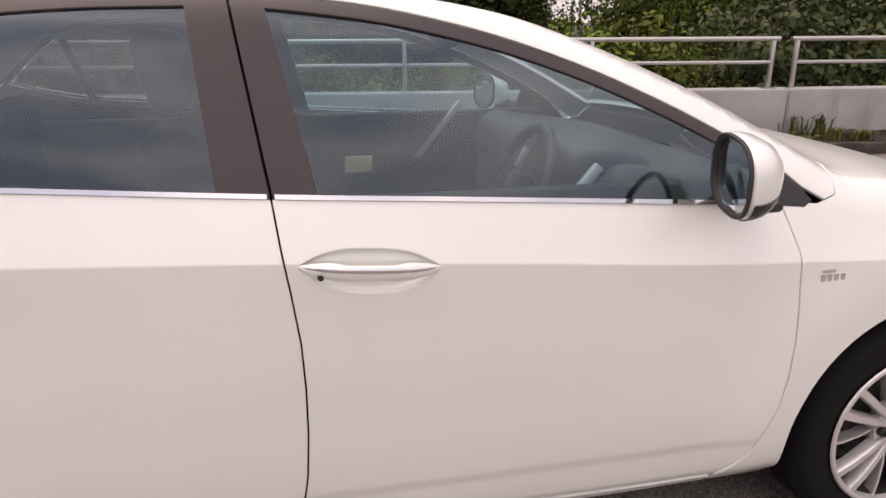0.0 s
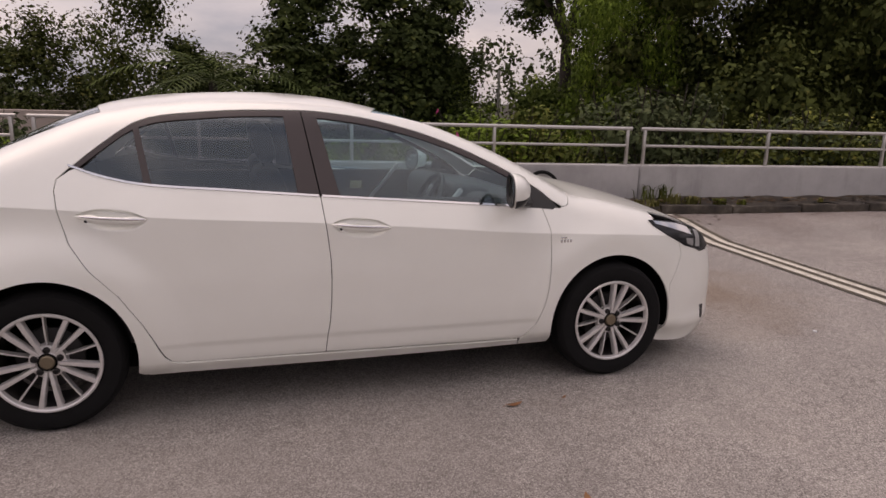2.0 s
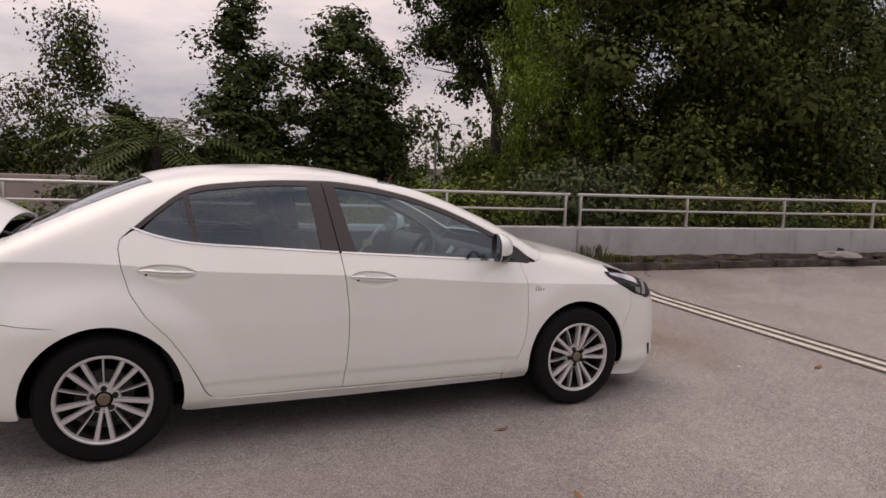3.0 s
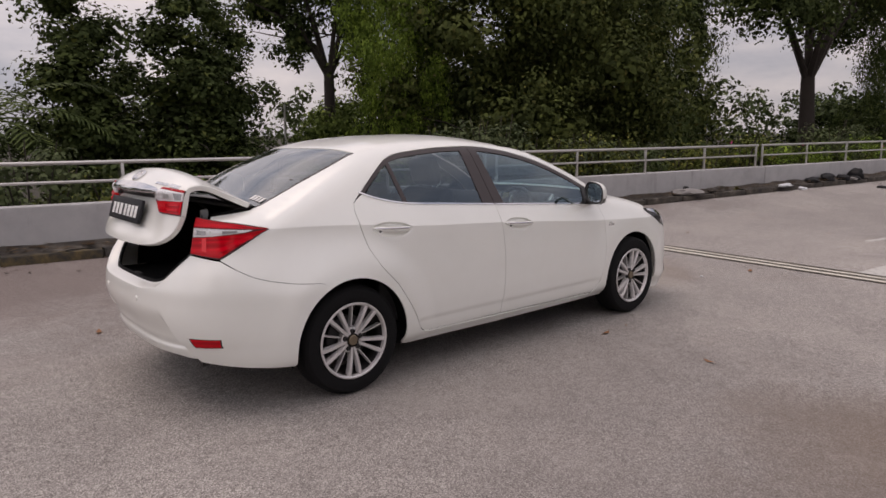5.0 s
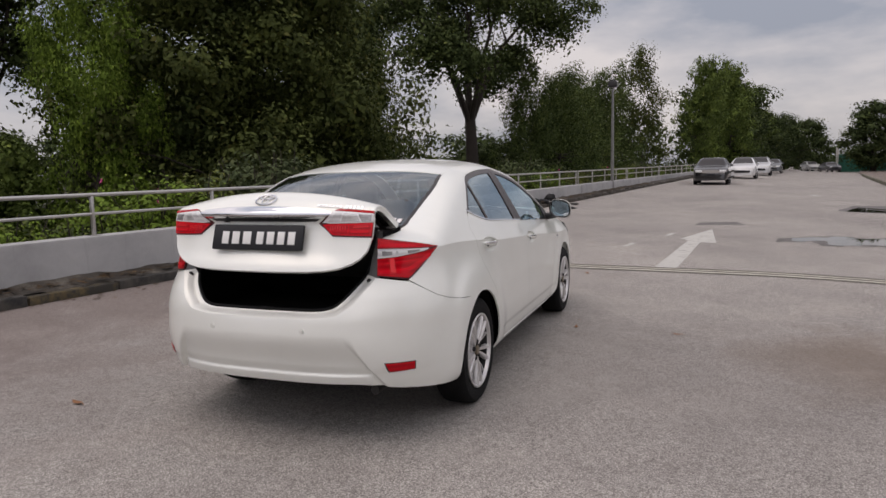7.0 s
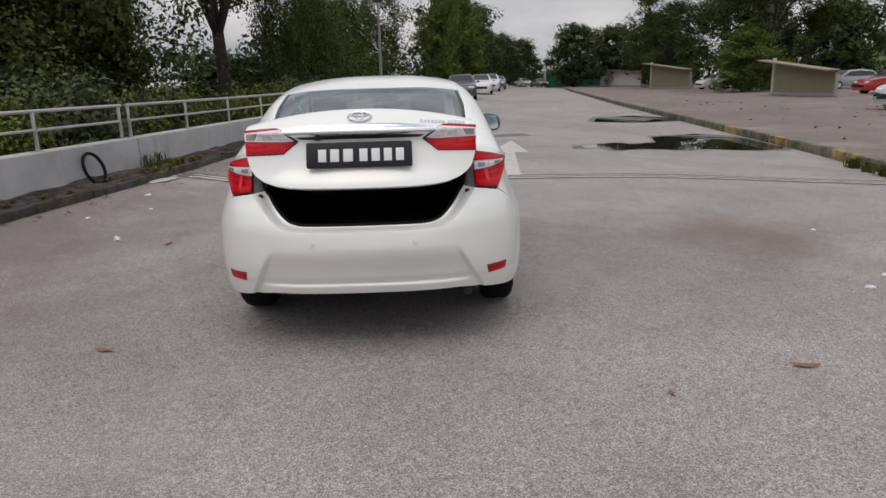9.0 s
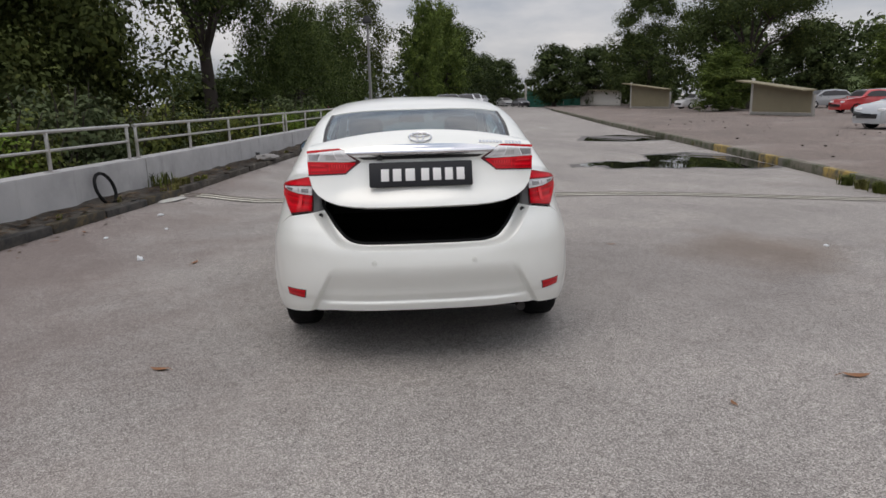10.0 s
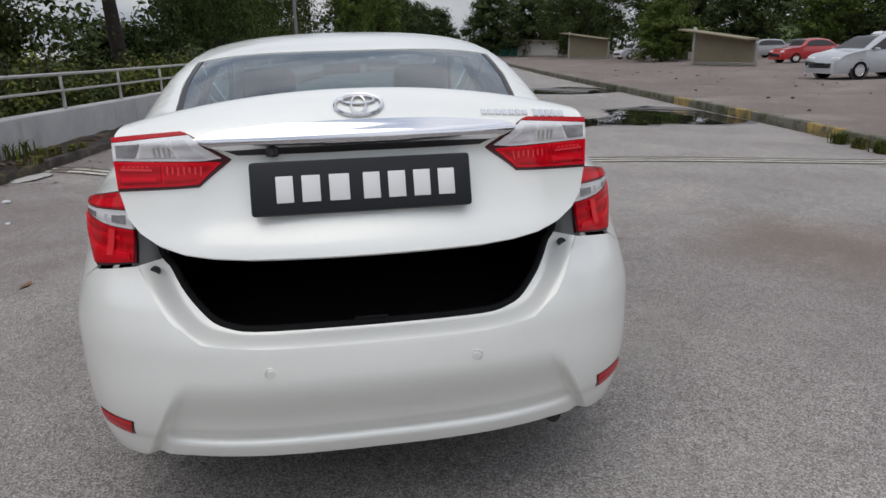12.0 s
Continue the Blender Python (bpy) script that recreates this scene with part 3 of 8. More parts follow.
hood = [(2.47, 0.0), (2.462, 0.3), (2.44, 0.55), (2.425, 0.665), (2.47, 0.698)] + [(x, float(hood_edge(x)) - 0.002) for x in np.linspace(2.52, 3.46, 20)] + [(3.485, 0.2), (3.49, 0.0)]
hood_all = hood + [(x, -y) for x, y in hood[::-1]][1:-1]
panel("bonnet", hood_all, on_top, PAINT, car, res=0.04, out=(0, 0, 1))
nose = [(0, 0.647), (0.46, 0.665), (0.49, 0.735), (0.36, 0.752), (0, 0.752)]
panel("grille", nose + [(-u, z) for u, z in nose[::-1]][1:-1], on_front, PLASTIC, car, res=0.05, lift=-0.01, out=(1, 0, 0), label="black front grille")


def strip_top(x0, x1, bow0, bow1, inset):
    """Outline on the top surface between two cross lines that bow in the middle."""
    xs = np.linspace(x0, x1, 14)
    right = [(x, float(roof_edge(x)) - inset) for x in xs]
    e1 = [(x1 + bow1 * (1 - (y / right[-1][1]) ** 2), y) for y in np.linspace(right[-1][1], -right[-1][1], 14)][1:-1]
    left = [(x, -y) for x, y in right[::-1]]
    e0 = [(x0 + bow0 * (1 - (y / right[0][1]) ** 2), y) for y in np.linspace(-right[0][1], right[0][1], 14)][1:-1]
    return right + e1 + left + e0


panel("roof", strip_top(0.232, 1.44, -0.07, 0.10, 0.003), on_top, PAINT, car, res=0.04, out=(0, 0, 1))
panel("windscreen", strip_top(1.446, 2.43, 0.10, 0.06, 0.012), on_top, GLASS_FRONT, car, res=0.05, lift=-0.004, depth=0.0, out=(0, 0, 1))
rear_screen = panel("rear_window", strip_top(-0.405, 0.226, 0.0, -0.07, 0.016), on_top, GLASS_BACK, car, res=0.05, lift=-0.004, depth=0.0, out=(0, 0, 1))
panel("screen_seal", strip_top(-0.43, -0.395, 0.0, 0.0, 0.004), on_top, BLACK_TRIM, car, res=0.03, lift=-0.006, out=(0, 0, 1))
for mm in (False, True):
    xs = np.linspace(-0.41, 0.232, 16)
    panel("screen_trim", [(x, -float(roof_edge(x)) + 0.005) for x in xs] + [(x, -float(roof_edge(x)) + 0.022) for x in xs[::-1]], on_top, BLACK_TRIM, car, res=0.03, lift=-0.002, depth=0.004, mirror=mm, out=(0, 0, 1))
for ob in (rear_screen,):
    bars = bmesh.new()
    for i, (w, gap) in enumerate([(0.028, 0.0), (0.030, 0.034), (0.026, 0.070), (0.028, 0.104)]):
        y = -0.42 - gap
        x = -0.355
        z = float(solve_z(x, y)) - 0.001
        sl = math.degrees(math.atan2(float(solve_z(x + 0.03, y) - solve_z(x - 0.03, y)), 0.06))
        box(bars, 0, 0, 0, 0.045, w, 0.001, m=pose(x, y, z, 0, -sl, 0))
    part("sticker", bars, PLATE_BAR, rear_screen, "white sticker on the rear screen")

# side glazing
def band(x0, x1, top_off0, top_off1, n=30):
    xs = np.linspace(x0, x1, n)
    return [(x, float(glass_top(x)) - top_off0) for x in xs] + [(x, float(glass_top(x)) - top_off1) for x in xs[::-1]]


SPLIT_TOP = 1.098
for mm in (False, True):
    kw = dict(mirror=mm)
    panel("window_frame", band(0.137, SPLIT_TOP - 0.003, 0.0, 0.024), on_side, PILLAR, car, res=0.03, lift=-0.003, label="dark film window frame", **kw)
    panel("window_frame", band(SPLIT_TOP + 0.003, 2.30, 0.0, 0.026, 40), on_side, PILLAR, car, res=0.03, lift=-0.003, label="dark film window frame", **kw)
    panel("rear_pillar_cover", [(1.158, 1.004), (1.096, 1.358), (1.015, 1.358), (1.062, 1.008)], on_side, PILLAR, car, res=0.03, lift=-0.002, **kw)
    panel("front_pillar_cover", [(1.165, 1.004), (1.103, 1.357), (1.168, 1.352), (1.252, 0.996)], on_side, PILLAR, car, res=0.03, lift=-0.002, **kw)
    panel("window_divider", [(0.372, 1.292), (0.395, 1.300), (0.448, 1.052), (0.418, 1.057)], on_side, PILLAR, car, res=0.03, lift=-0.003, **kw)
    panel("quarter_glass", [(0.17, 1.12)] + [(x, float(belt(x))) for x in (0.22, 0.3, 0.42)] + [(0.375, 1.288), (0.30, 1.238), (0.22, 1.17)], on_side, GLASS_REAR, car, res=0.05, lift=-0.008, depth=0, **kw)
    panel("rear_side_window", [(x, float(belt(x)) - 0.005) for x in (0.44, 0.6, 0.8, 1.0, 1.063)] + [(1.02, 1.36)] + [(x, float(glass_top(x)) - 0.02) for x in (0.9, 0.7, 0.55, 0.45, 0.39)], on_side, GLASS_REAR, car, res=0.05, lift=-0.008, depth=0, **kw)
    panel("pillar_backing", [(1.150, 1.006), (1.088, 1.352), (1.118, 1.352), (1.182, 1.000)], on_side, DARK, car, res=0.03, lift=-0.012, depth=0, **kw)
    panel("front_side_window", [(x, float(belt(x)) - 0.005) for x in np.linspace(1.25, 2.22, 14)] + [(x, float(glass_top(x)) - 0.02) for x in np.linspace(2.21, 1.165, 20)], on_side, GLASS_FRONT, car, res=0.05, lift=-0.008, depth=0, **kw)
    panel("mirror_base", [(2.13, 0.940), (2.34, 0.917), (2.362, 0.930), (2.338, 0.957), (2.27, 1.010), (2.185, 1.062), (2.150, 1.06)], on_side, PLASTIC, car, res=0.03, lift=0.001, **kw)
    xs = np.linspace(0.125, 1.153, 30)
    panel("belt_chrome", [(x, float(belt(x)) + 0.001) for x in xs] + [(x, float(belt(x)) + 0.0095) for x in xs[::-1]], on_side, CHROME, car, res=0.02, lift=0.004, depth=0.006, **kw)
    xs = np.linspace(1.168, 2.15, 30)
    panel("belt_chrome", [(x, float(belt(x)) + 0.001) for x in xs] + [(x, float(belt(x)) + 0.0095) for x in xs[::-1]], on_side, CHROME, car, res=0.02, lift=0.004, depth=0.006, **kw)
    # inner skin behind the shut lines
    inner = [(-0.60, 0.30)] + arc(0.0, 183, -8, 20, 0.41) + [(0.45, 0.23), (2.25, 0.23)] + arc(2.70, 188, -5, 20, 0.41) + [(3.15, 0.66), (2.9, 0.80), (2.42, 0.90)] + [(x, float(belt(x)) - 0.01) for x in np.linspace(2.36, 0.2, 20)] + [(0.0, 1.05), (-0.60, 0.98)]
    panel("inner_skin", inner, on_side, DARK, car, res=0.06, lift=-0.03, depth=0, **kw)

# panes let the daylight into the cabin
for ob in car.children:
    if ob.name.split(".")[0] in ("windscreen", "rear_window", "quarter_glass", "rear_side_window", "front_side_window"):
        ob.visible_shadow = False

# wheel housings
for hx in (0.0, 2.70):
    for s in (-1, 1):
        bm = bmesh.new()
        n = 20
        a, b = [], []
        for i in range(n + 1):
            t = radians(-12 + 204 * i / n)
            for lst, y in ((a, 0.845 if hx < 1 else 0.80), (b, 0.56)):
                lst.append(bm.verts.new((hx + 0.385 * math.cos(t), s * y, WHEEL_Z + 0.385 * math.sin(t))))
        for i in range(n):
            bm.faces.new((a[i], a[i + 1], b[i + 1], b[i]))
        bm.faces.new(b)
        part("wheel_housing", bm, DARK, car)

# rear bumper
def fold_y(z):
    """The slanting fold between the bumper's middle and its corners."""
    return 0.637 + (0.311 - z) * 0.52


def on_bumper(q):
    p = on_wrap(q)
    ay, z = np.abs(p[:, 1]), q[:, 1]
    off = ay - fold_y(z)
    p[:, 0] += 0.040 * sstep(0.008, -0.034, off) * sstep(0.60, 0.44, z)
    # the lower lip stands proud of the hollow above it
    p[:, 0] -= 0.022 * sstep(0.392, 0.366, z) * sstep(-0.005, -0.06, off)
    return p


BUMPER_LINES = [[(sg * wrap_y(float(fold_y(z)) + o, z), z) for z in np.arange(0.33, 0.55, 0.017)] for o in (0.008, -0.006, -0.020, -0.034) for sg in (1, -1)]
BUMPER_LINES += [[(u, z) for u in np.arange(-0.42, 0.421, 0.014)] for z in (0.366, 0.379, 0.392)]
rb = [(0, 0.672), (wrap_y(0.30, 0.675), 0.674), (wrap_y(0.43, 0.69), 0.688), (wrap_y(0.50, 0.735), 0.735), (wrap_y(0.555, 0.81), 0.81), (wrap_y(0.59, 0.862), 0.862)]
rb += [(wrap_x(x, z), z - 0.0035) for x, z in [(-0.69, 0.838)] + seam] + [(wrap_x(x, z), z) for x, z in arc(0.0, 113.5, 190, 18)]
rb += [(wrap_x(-0.37, 0.247), 0.247), (wrap_x(-0.55, 0.27), 0.27), (wrap_x(-0.70, 0.295), 0.295), (wrap_y(0.62, 0.31), 0.318), (wrap_y(0.5, 0.33), 0.332), (0, 0.330)]
rear_bumper = panel("rear_bumper", rb + [(-u, z) for u, z in rb[::-1]][1:-1], on_bumper, PAINT, car, res=0.018, sx=1.15, out=(-1, 0, 0), depth=0.02, lines=BUMPER_LINES)
for mm in (False, True):
    refl = [(wrap_x(-0.728, 0.43), 0.440), (wrap_x(-0.724, 0.405), 0.402), (wrap_y(0.660, 0.40), 0.402), (wrap_y(0.650, 0.44), 0.446)]
    panel("reflector", refl, on_bumper, RED_DARK, rear_bumper, res=0.02, sx=1.15, lift=0.004, mirror=mm, out=(-1, 0, 0), label="red bumper reflector")
    panel("reflector_surround", [(wrap_x(-0.722, 0.43), 0.444), (wrap_x(-0.718, 0.405), 0.398), (wrap_y(0.654, 0.40), 0.398), (wrap_y(0.644, 0.44), 0.450)], on_bumper, BLACK_TRIM, rear_bumper, res=0.02, sx=1.15, lift=0.0015, mirror=mm, out=(-1, 0, 0))
for y in (0.262, -0.262):
    c = on_bumper(np.array([[-wrap_y(0.262, 0.612) if y > 0 else wrap_y(0.262, 0.612), 0.612]]))[0]
    bm = bmesh.new()
    lathe(bm, [(0.0001, 0.004), (0.010, 0.004), (0.0115, 0.002), (0.012, -0.003)], 20, pose(c[0], c[1], c[2], 0, -93, 6 if y > 0 else -6))
    lathe(bm, [(0.0145, -0.004), (0.0145, 0.0015), (0.016, 0.0015), (0.016, -0.004)], 20, pose(c[0], c[1], c[2], 0, -93, 6 if y > 0 else -6))
    part("parking_sensor", bm, PAINT, rear_bumper)

# rear panel round the boot opening
RIM_ = 6
RIM = [(0.0, 0.672), (0.30, 0.674), (0.43, 0.688), (0.50, 0.735), (0.555, 0.81), (0.59, 0.862), (0.592, 0.93), (0.585, 1.00), (0.58, 1.06)]
LIP = [(0.0, 0.698), (0.30, 0.699), (0.385, 0.712), (0.450, 0.765), (0.503, 0.835), (0.530, 0.872), (0.545, 0.93), (0.553, 1.00), (0.560, 1.055)]
sv, sf = [], []
rows_n = 9
ring_fn = [[curve([(i, v[k]) for i, v in enumerate(ln)]) for k in (0, 1)] for ln in (RIM, LIP)]
for i in range(len(RIM) * 4 - 3):
    t = i / 4
    o, c = (np.array([float(f(t)) for f in fs]) for fs in ring_fn)
    deep = 1 - float(sstep(4.0, 5.2, t))
    xo = on_wrap(np.array([[wrap_y(o[0], o[1]), o[1]]]))[0, 0]
    for j in range(rows_n):
        w = j / (rows_n - 1)
        y, z = o * (1 - w) + c * w
        sv.append((xo + 0.004 + 0.034 * deep * float(sstep(0.0, 0.8, w)) + 0.02 * w, y, z))
stop_at = (sv[18 * rows_n + 4][0] - 0.003, sv[18 * rows_n + 4][1], sv[18 * rows_n + 4][2])
m_rows = len(sv) // rows_n
for i in range(m_rows - 1):
    for j in range(rows_n - 1):
        a = i * rows_n + j
        sf.append((a, a + 1, a + rows_n + 1, a + rows_n))
for s in (1, -1):
    cut = (RIM_ - 1) * 4 * (rows_n - 1)
    flip = lambda fs: fs if s > 0 else [f[::-1] for f in fs]
    ob = link_mesh("boot_surround", [(x, s * y, z) for x, y, z in sv[:((RIM_ - 1) * 4 + 1) * rows_n]], flip(sf[:cut]), PAINT, car)
    sealv, sealf = [], []
    for i in range(13):
        z = 0.862 + 0.225 * i / 12
        xo = float(on_wrap(np.array([[wrap_y(0.60, min(z, 1.05)), min(z, 1.05)]]))[0, 0])
        yin = 0.531 + 0.03 * float(sstep(0.90, 1.08, z))
        for yy, dx in ((0.603, 0.002), (0.596, 0.007), (0.586, 0.009), (0.560, 0.014), (yin, 0.020), (yin - 0.006, 0.060)):
            sealv.append((xo + dx, s * yy, z))
    for i in range(12):
        for j in range(5):
            a = i * 6 + j
            sealf.append((a, a + 1, a + 7, a + 6))
    link_mesh("lamp_seal", sealv, flip(sealf), GREY_PLASTIC, car, label="grey seal beside the tail lamp")
    bm = bmesh.new()
    lathe(bm, [(0.0001, 0.002), (0.010, 0.002), (0.0125, 0.004), (0.0125, -0.004)], 16, pose(*stop_at, 0, -90, 0) if s > 0 else pose(stop_at[0], -stop_at[1], stop_at[2], 0, -90, 0))
    part("rubber_stop", bm, PLASTIC, ob)
# black rubber seal along the opening
bm = bmesh.new()
pts = [(x + 0.008, y - 0.004, z + 0.004) for x, y, z in sv[rows_n - 1::rows_n]]
tube(bm, [(x, -y, z) for x, y, z in pts[::-1]] + pts[1:], 0.010, 8)
part("boot_seal", bm, RUBBER, car)
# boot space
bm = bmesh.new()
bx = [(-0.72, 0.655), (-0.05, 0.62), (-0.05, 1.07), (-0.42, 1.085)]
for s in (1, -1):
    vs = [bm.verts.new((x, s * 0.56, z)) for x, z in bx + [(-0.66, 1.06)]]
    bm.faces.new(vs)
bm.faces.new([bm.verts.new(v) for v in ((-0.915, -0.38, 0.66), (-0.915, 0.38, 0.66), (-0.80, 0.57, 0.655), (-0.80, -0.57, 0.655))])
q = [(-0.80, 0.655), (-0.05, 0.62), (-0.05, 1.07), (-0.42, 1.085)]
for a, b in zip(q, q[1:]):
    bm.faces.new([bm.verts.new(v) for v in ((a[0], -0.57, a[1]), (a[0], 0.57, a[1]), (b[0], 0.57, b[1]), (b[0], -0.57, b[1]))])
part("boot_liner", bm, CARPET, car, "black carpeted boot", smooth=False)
bm = bmesh.new()
box(bm, -0.885, 0, 0.695, 0.05, 0.09, 0.02, 0.006)
part("boot_latch", bm, PLASTIC, car)
for s in (-1, 1):
    bm = bmesh.new()
    tube(bm, [(-0.28, s * 0.47, 0.98), (-0.36, s * 0.47, 1.06), (-0.48, s * 0.47, 1.095), (-0.62, s * 0.47, 1.165)], 0.012, 8)
    part("lid_hinge", bm, PLASTIC, car)

# tail lamps on the body
T_, A_, B_, C_, D_ = (-0.445, 0.986), (-0.60, 1.021), (0.578, 1.056), (0.592, 0.871), (-0.69, 0.846)
X = lambda x, z: (wrap_x(x, z), z)
Y = lambda y, z: (wrap_y(y, z), z)
for mm in (False, True):
    kw = dict(res=0.016, sx=1.15, mirror=mm, out=(-1, -0.5, 0))
    base = panel("tail_lamp", [X(*T_), X(*A_), Y(*B_), Y(*C_), X(*D_)], on_wrap, LAMP_RIM, car, lift=0.001, label="red and clear tail lamp", **kw)
    panel("red_lens", [X(-0.452, 0.988), X(-0.60, 1.017), Y(0.582, 1.050), Y(0.584, 1.004), X(-0.70, 1.000), X(-0.53, 0.989)], on_wrap, RED_DEEP, base, lift=0.006, depth=0.008, **kw)
    panel("red_lens", [X(-0.56, 0.992), X(-0.64, 1.012), Y(0.592, 1.038), Y(0.592, 1.010), X(-0.70, 1.004)], on_wrap, RED_LENS, base, lift=0.009, depth=0.004, **kw)
    clear = panel("clear_lens", [X(-0.53, 0.985), X(-0.70, 0.996), Y(0.585, 1.000), Y(0.588, 0.955), X(-0.70, 0.960), X(-0.56, 0.976)], on_wrap, SILVER_LENS, base, lift=0.006, depth=0.008, **kw)
    panel("bulb_reflector", [Y(0.605, 0.988), Y(0.645, 0.986), Y(0.647, 0.968), Y(0.607, 0.966)], on_wrap, SMOKE, clear, lift=0.009, depth=0.003, **kw)
    panel("bulb_reflector", [Y(0.660, 0.987), X(-0.70, 0.985), X(-0.70, 0.971), Y(0.662, 0.967)], on_wrap, BULB, clear, lift=0.009, depth=0.003, **kw)
    panel("bulb_reflector", [X(-0.66, 0.986), X(-0.60, 0.985), X(-0.60, 0.977), X(-0.66, 0.971)], on_wrap, SMOKE, clear, lift=0.009, depth=0.003, **kw)
    panel("red_lens", [X(-0.462, 0.984), X(-0.56, 0.972), X(-0.70, 0.956), Y(0.588, 0.951), Y(0.594, 0.874), X(-0.69, 0.852)], on_wrap, RED_DEEP, base, lift=0.007, depth=0.008, **kw)
    panel("rib", [X(-0.54, 0.962), X(-0.68, 0.900), Y(0.60, 0.893), Y(0.60, 0.878), X(-0.692, 0.874), X(-0.53, 0.945)], on_wrap, RED_LENS, base, lift=0.011, depth=0.005, **kw)
    panel("light_guide", [X(-0.60, 0.943), X(-0.68, 0.938), Y(0.625, 0.934), Y(0.625, 0.926), X(-0.685, 0.929), X(-0.60, 0.934)], on_wrap, RED_LENS, base, lift=0.010, depth=0.004, **kw)
    panel("light_guide", [X(-0.72, 0.950), X(-0.735, 0.950), X(-0.745, 0.885), X(-0.73, 0.880)], on_wrap, RED_RIB, base, lift=0.0135, depth=0.003, **kw)

# ---- boot lid, standing open ----
LC = [(0.0, -0.45, 1.150), (0.1, -0.53, 1.205), (0.2, -0.61, 1.252), (0.3, -0.69, 1.284), (0.36, -0.74, 1.287), (0.43, -0.80, 1.264), (0.50, -0.855, 1.226), (0.545, -0.886, 1.201),
      (0.575, -0.905, 1.180), (0.60, -0.892, 1.160), (0.64, -0.886, 1.132), (0.75, -0.902, 1.070), (0.85, -0.930, 0.994), (0.95, -0.966, 0.930), (1.0, -0.975, 0.907)]
LS = [(0.0, -0.44, 1.100), (0.1, -0.515, 1.135), (0.2, -0.59, 1.172), (0.3, -0.665, 1.206), (0.36, -0.715, 1.217), (0.43, -0.765, 1.211), (0.50, -0.790, 1.198), (0.545, -0.800, 1.186),
      (0.575, -0.805, 1.172), (0.60, -0.808, 1.160), (0.64, -0.812, 1.137), (0.75, -0.826, 1.073), (0.85, -0.850, 0.995), (0.95, -0.875, 0.934), (1.0, -0.885, 0.910)]
lcx, lcz, lsx, lsz = curve([(a, b) for a, b, c in LC]), curve([(a, c) for a, b, c in LC]), curve([(a, b) for a, b, c in LS]), curve([(a, c) for a, b, c in LS])


def on_lid(q):
    y, s = q[:, 0], q[:, 1]
    a = np.abs(y)
    w = (a / 0.58) ** 2.1
    fold = 1 - sstep(0.36, 0.47, a)
    p = np.stack([lcx(s) * (1 - w) + lsx(s) * w, y, lcz(s) * (1 - w) + lsz(s) * w], 1)
    # plate recess with slanting shoulders
    rec = sstep(0.43, 0.30, a - (s - 0.62) * 0.25) * sstep(0.57, 0.63, s) * sstep(1.02, 0.70, s)
    p[:, 0] += 0.018 * rec
    return p


half = [(0, 0), (0.56, 0), (0.570, 0.1), (0.578, 0.2), (0.585, 0.40), (0.594, 0.52), (0.597, 0.60), (0.592, 0.76), (0.573, 0.84), (0.545, 0.89), (0.50, 0.935), (0.44, 0.972), (0.37, 0.992), (0.29, 1.0), (0, 1.0)]
lid = panel("boot_lid", half + [(-y, s) for y, s in half[::-1]][1:-1], on_lid, PAINT, car, res=0.02, sx=1.0, out=(-0.7, 0, 0.7), depth=0.03, label="white boot lid standing open")
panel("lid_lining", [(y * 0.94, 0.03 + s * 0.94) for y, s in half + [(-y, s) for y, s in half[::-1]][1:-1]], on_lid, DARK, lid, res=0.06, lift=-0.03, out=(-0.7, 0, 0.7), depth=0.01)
chrome_l = [(0.0, 0.520), (0.20, 0.522), (0.35, 0.540), (0.402, 0.566), (0.33, 0.600), (0.2, 0.592), (0.0, 0.590)]
chrome_strip = panel("chrome_strip", chrome_l + [(-y, s) for y, s in chrome_l[::-1]][1:-1], on_lid, CHROME, lid, res=0.015, lift=0.006, out=(-0.7, 0, 0.7), depth=0.014, label="chrome strip above the plate")
# flat black strip that stands in for the shade under the chrome
shade_l = [(0.0, 0.594), (0.2, 0.596), (0.33, 0.604), (0.30, 0.625), (0.0, 0.622)]
panel("chrome_strip_shade", shade_l + [(-y, s) for y, s in shade_l[::-1]][1:-1], on_lid, PLASTIC, lid, res=0.02, lift=0.002, out=(-1, 0, 0), depth=0.003)
bm = bmesh.new()
c = on_lid(np.array([[0.215, 0.615]]))[0]
box(bm, c[0] - 0.008, c[1], c[2], 0.02, 0.03, 0.022, 0.005)
lathe(bm, [(0.0001, 0.012), (0.006, 0.011), (0.008, 0.0)], 12, pose(c[0] - 0.016, c[1], c[2], 0, -90, 0))
part("rear_camera", bm, PLASTIC, lid)
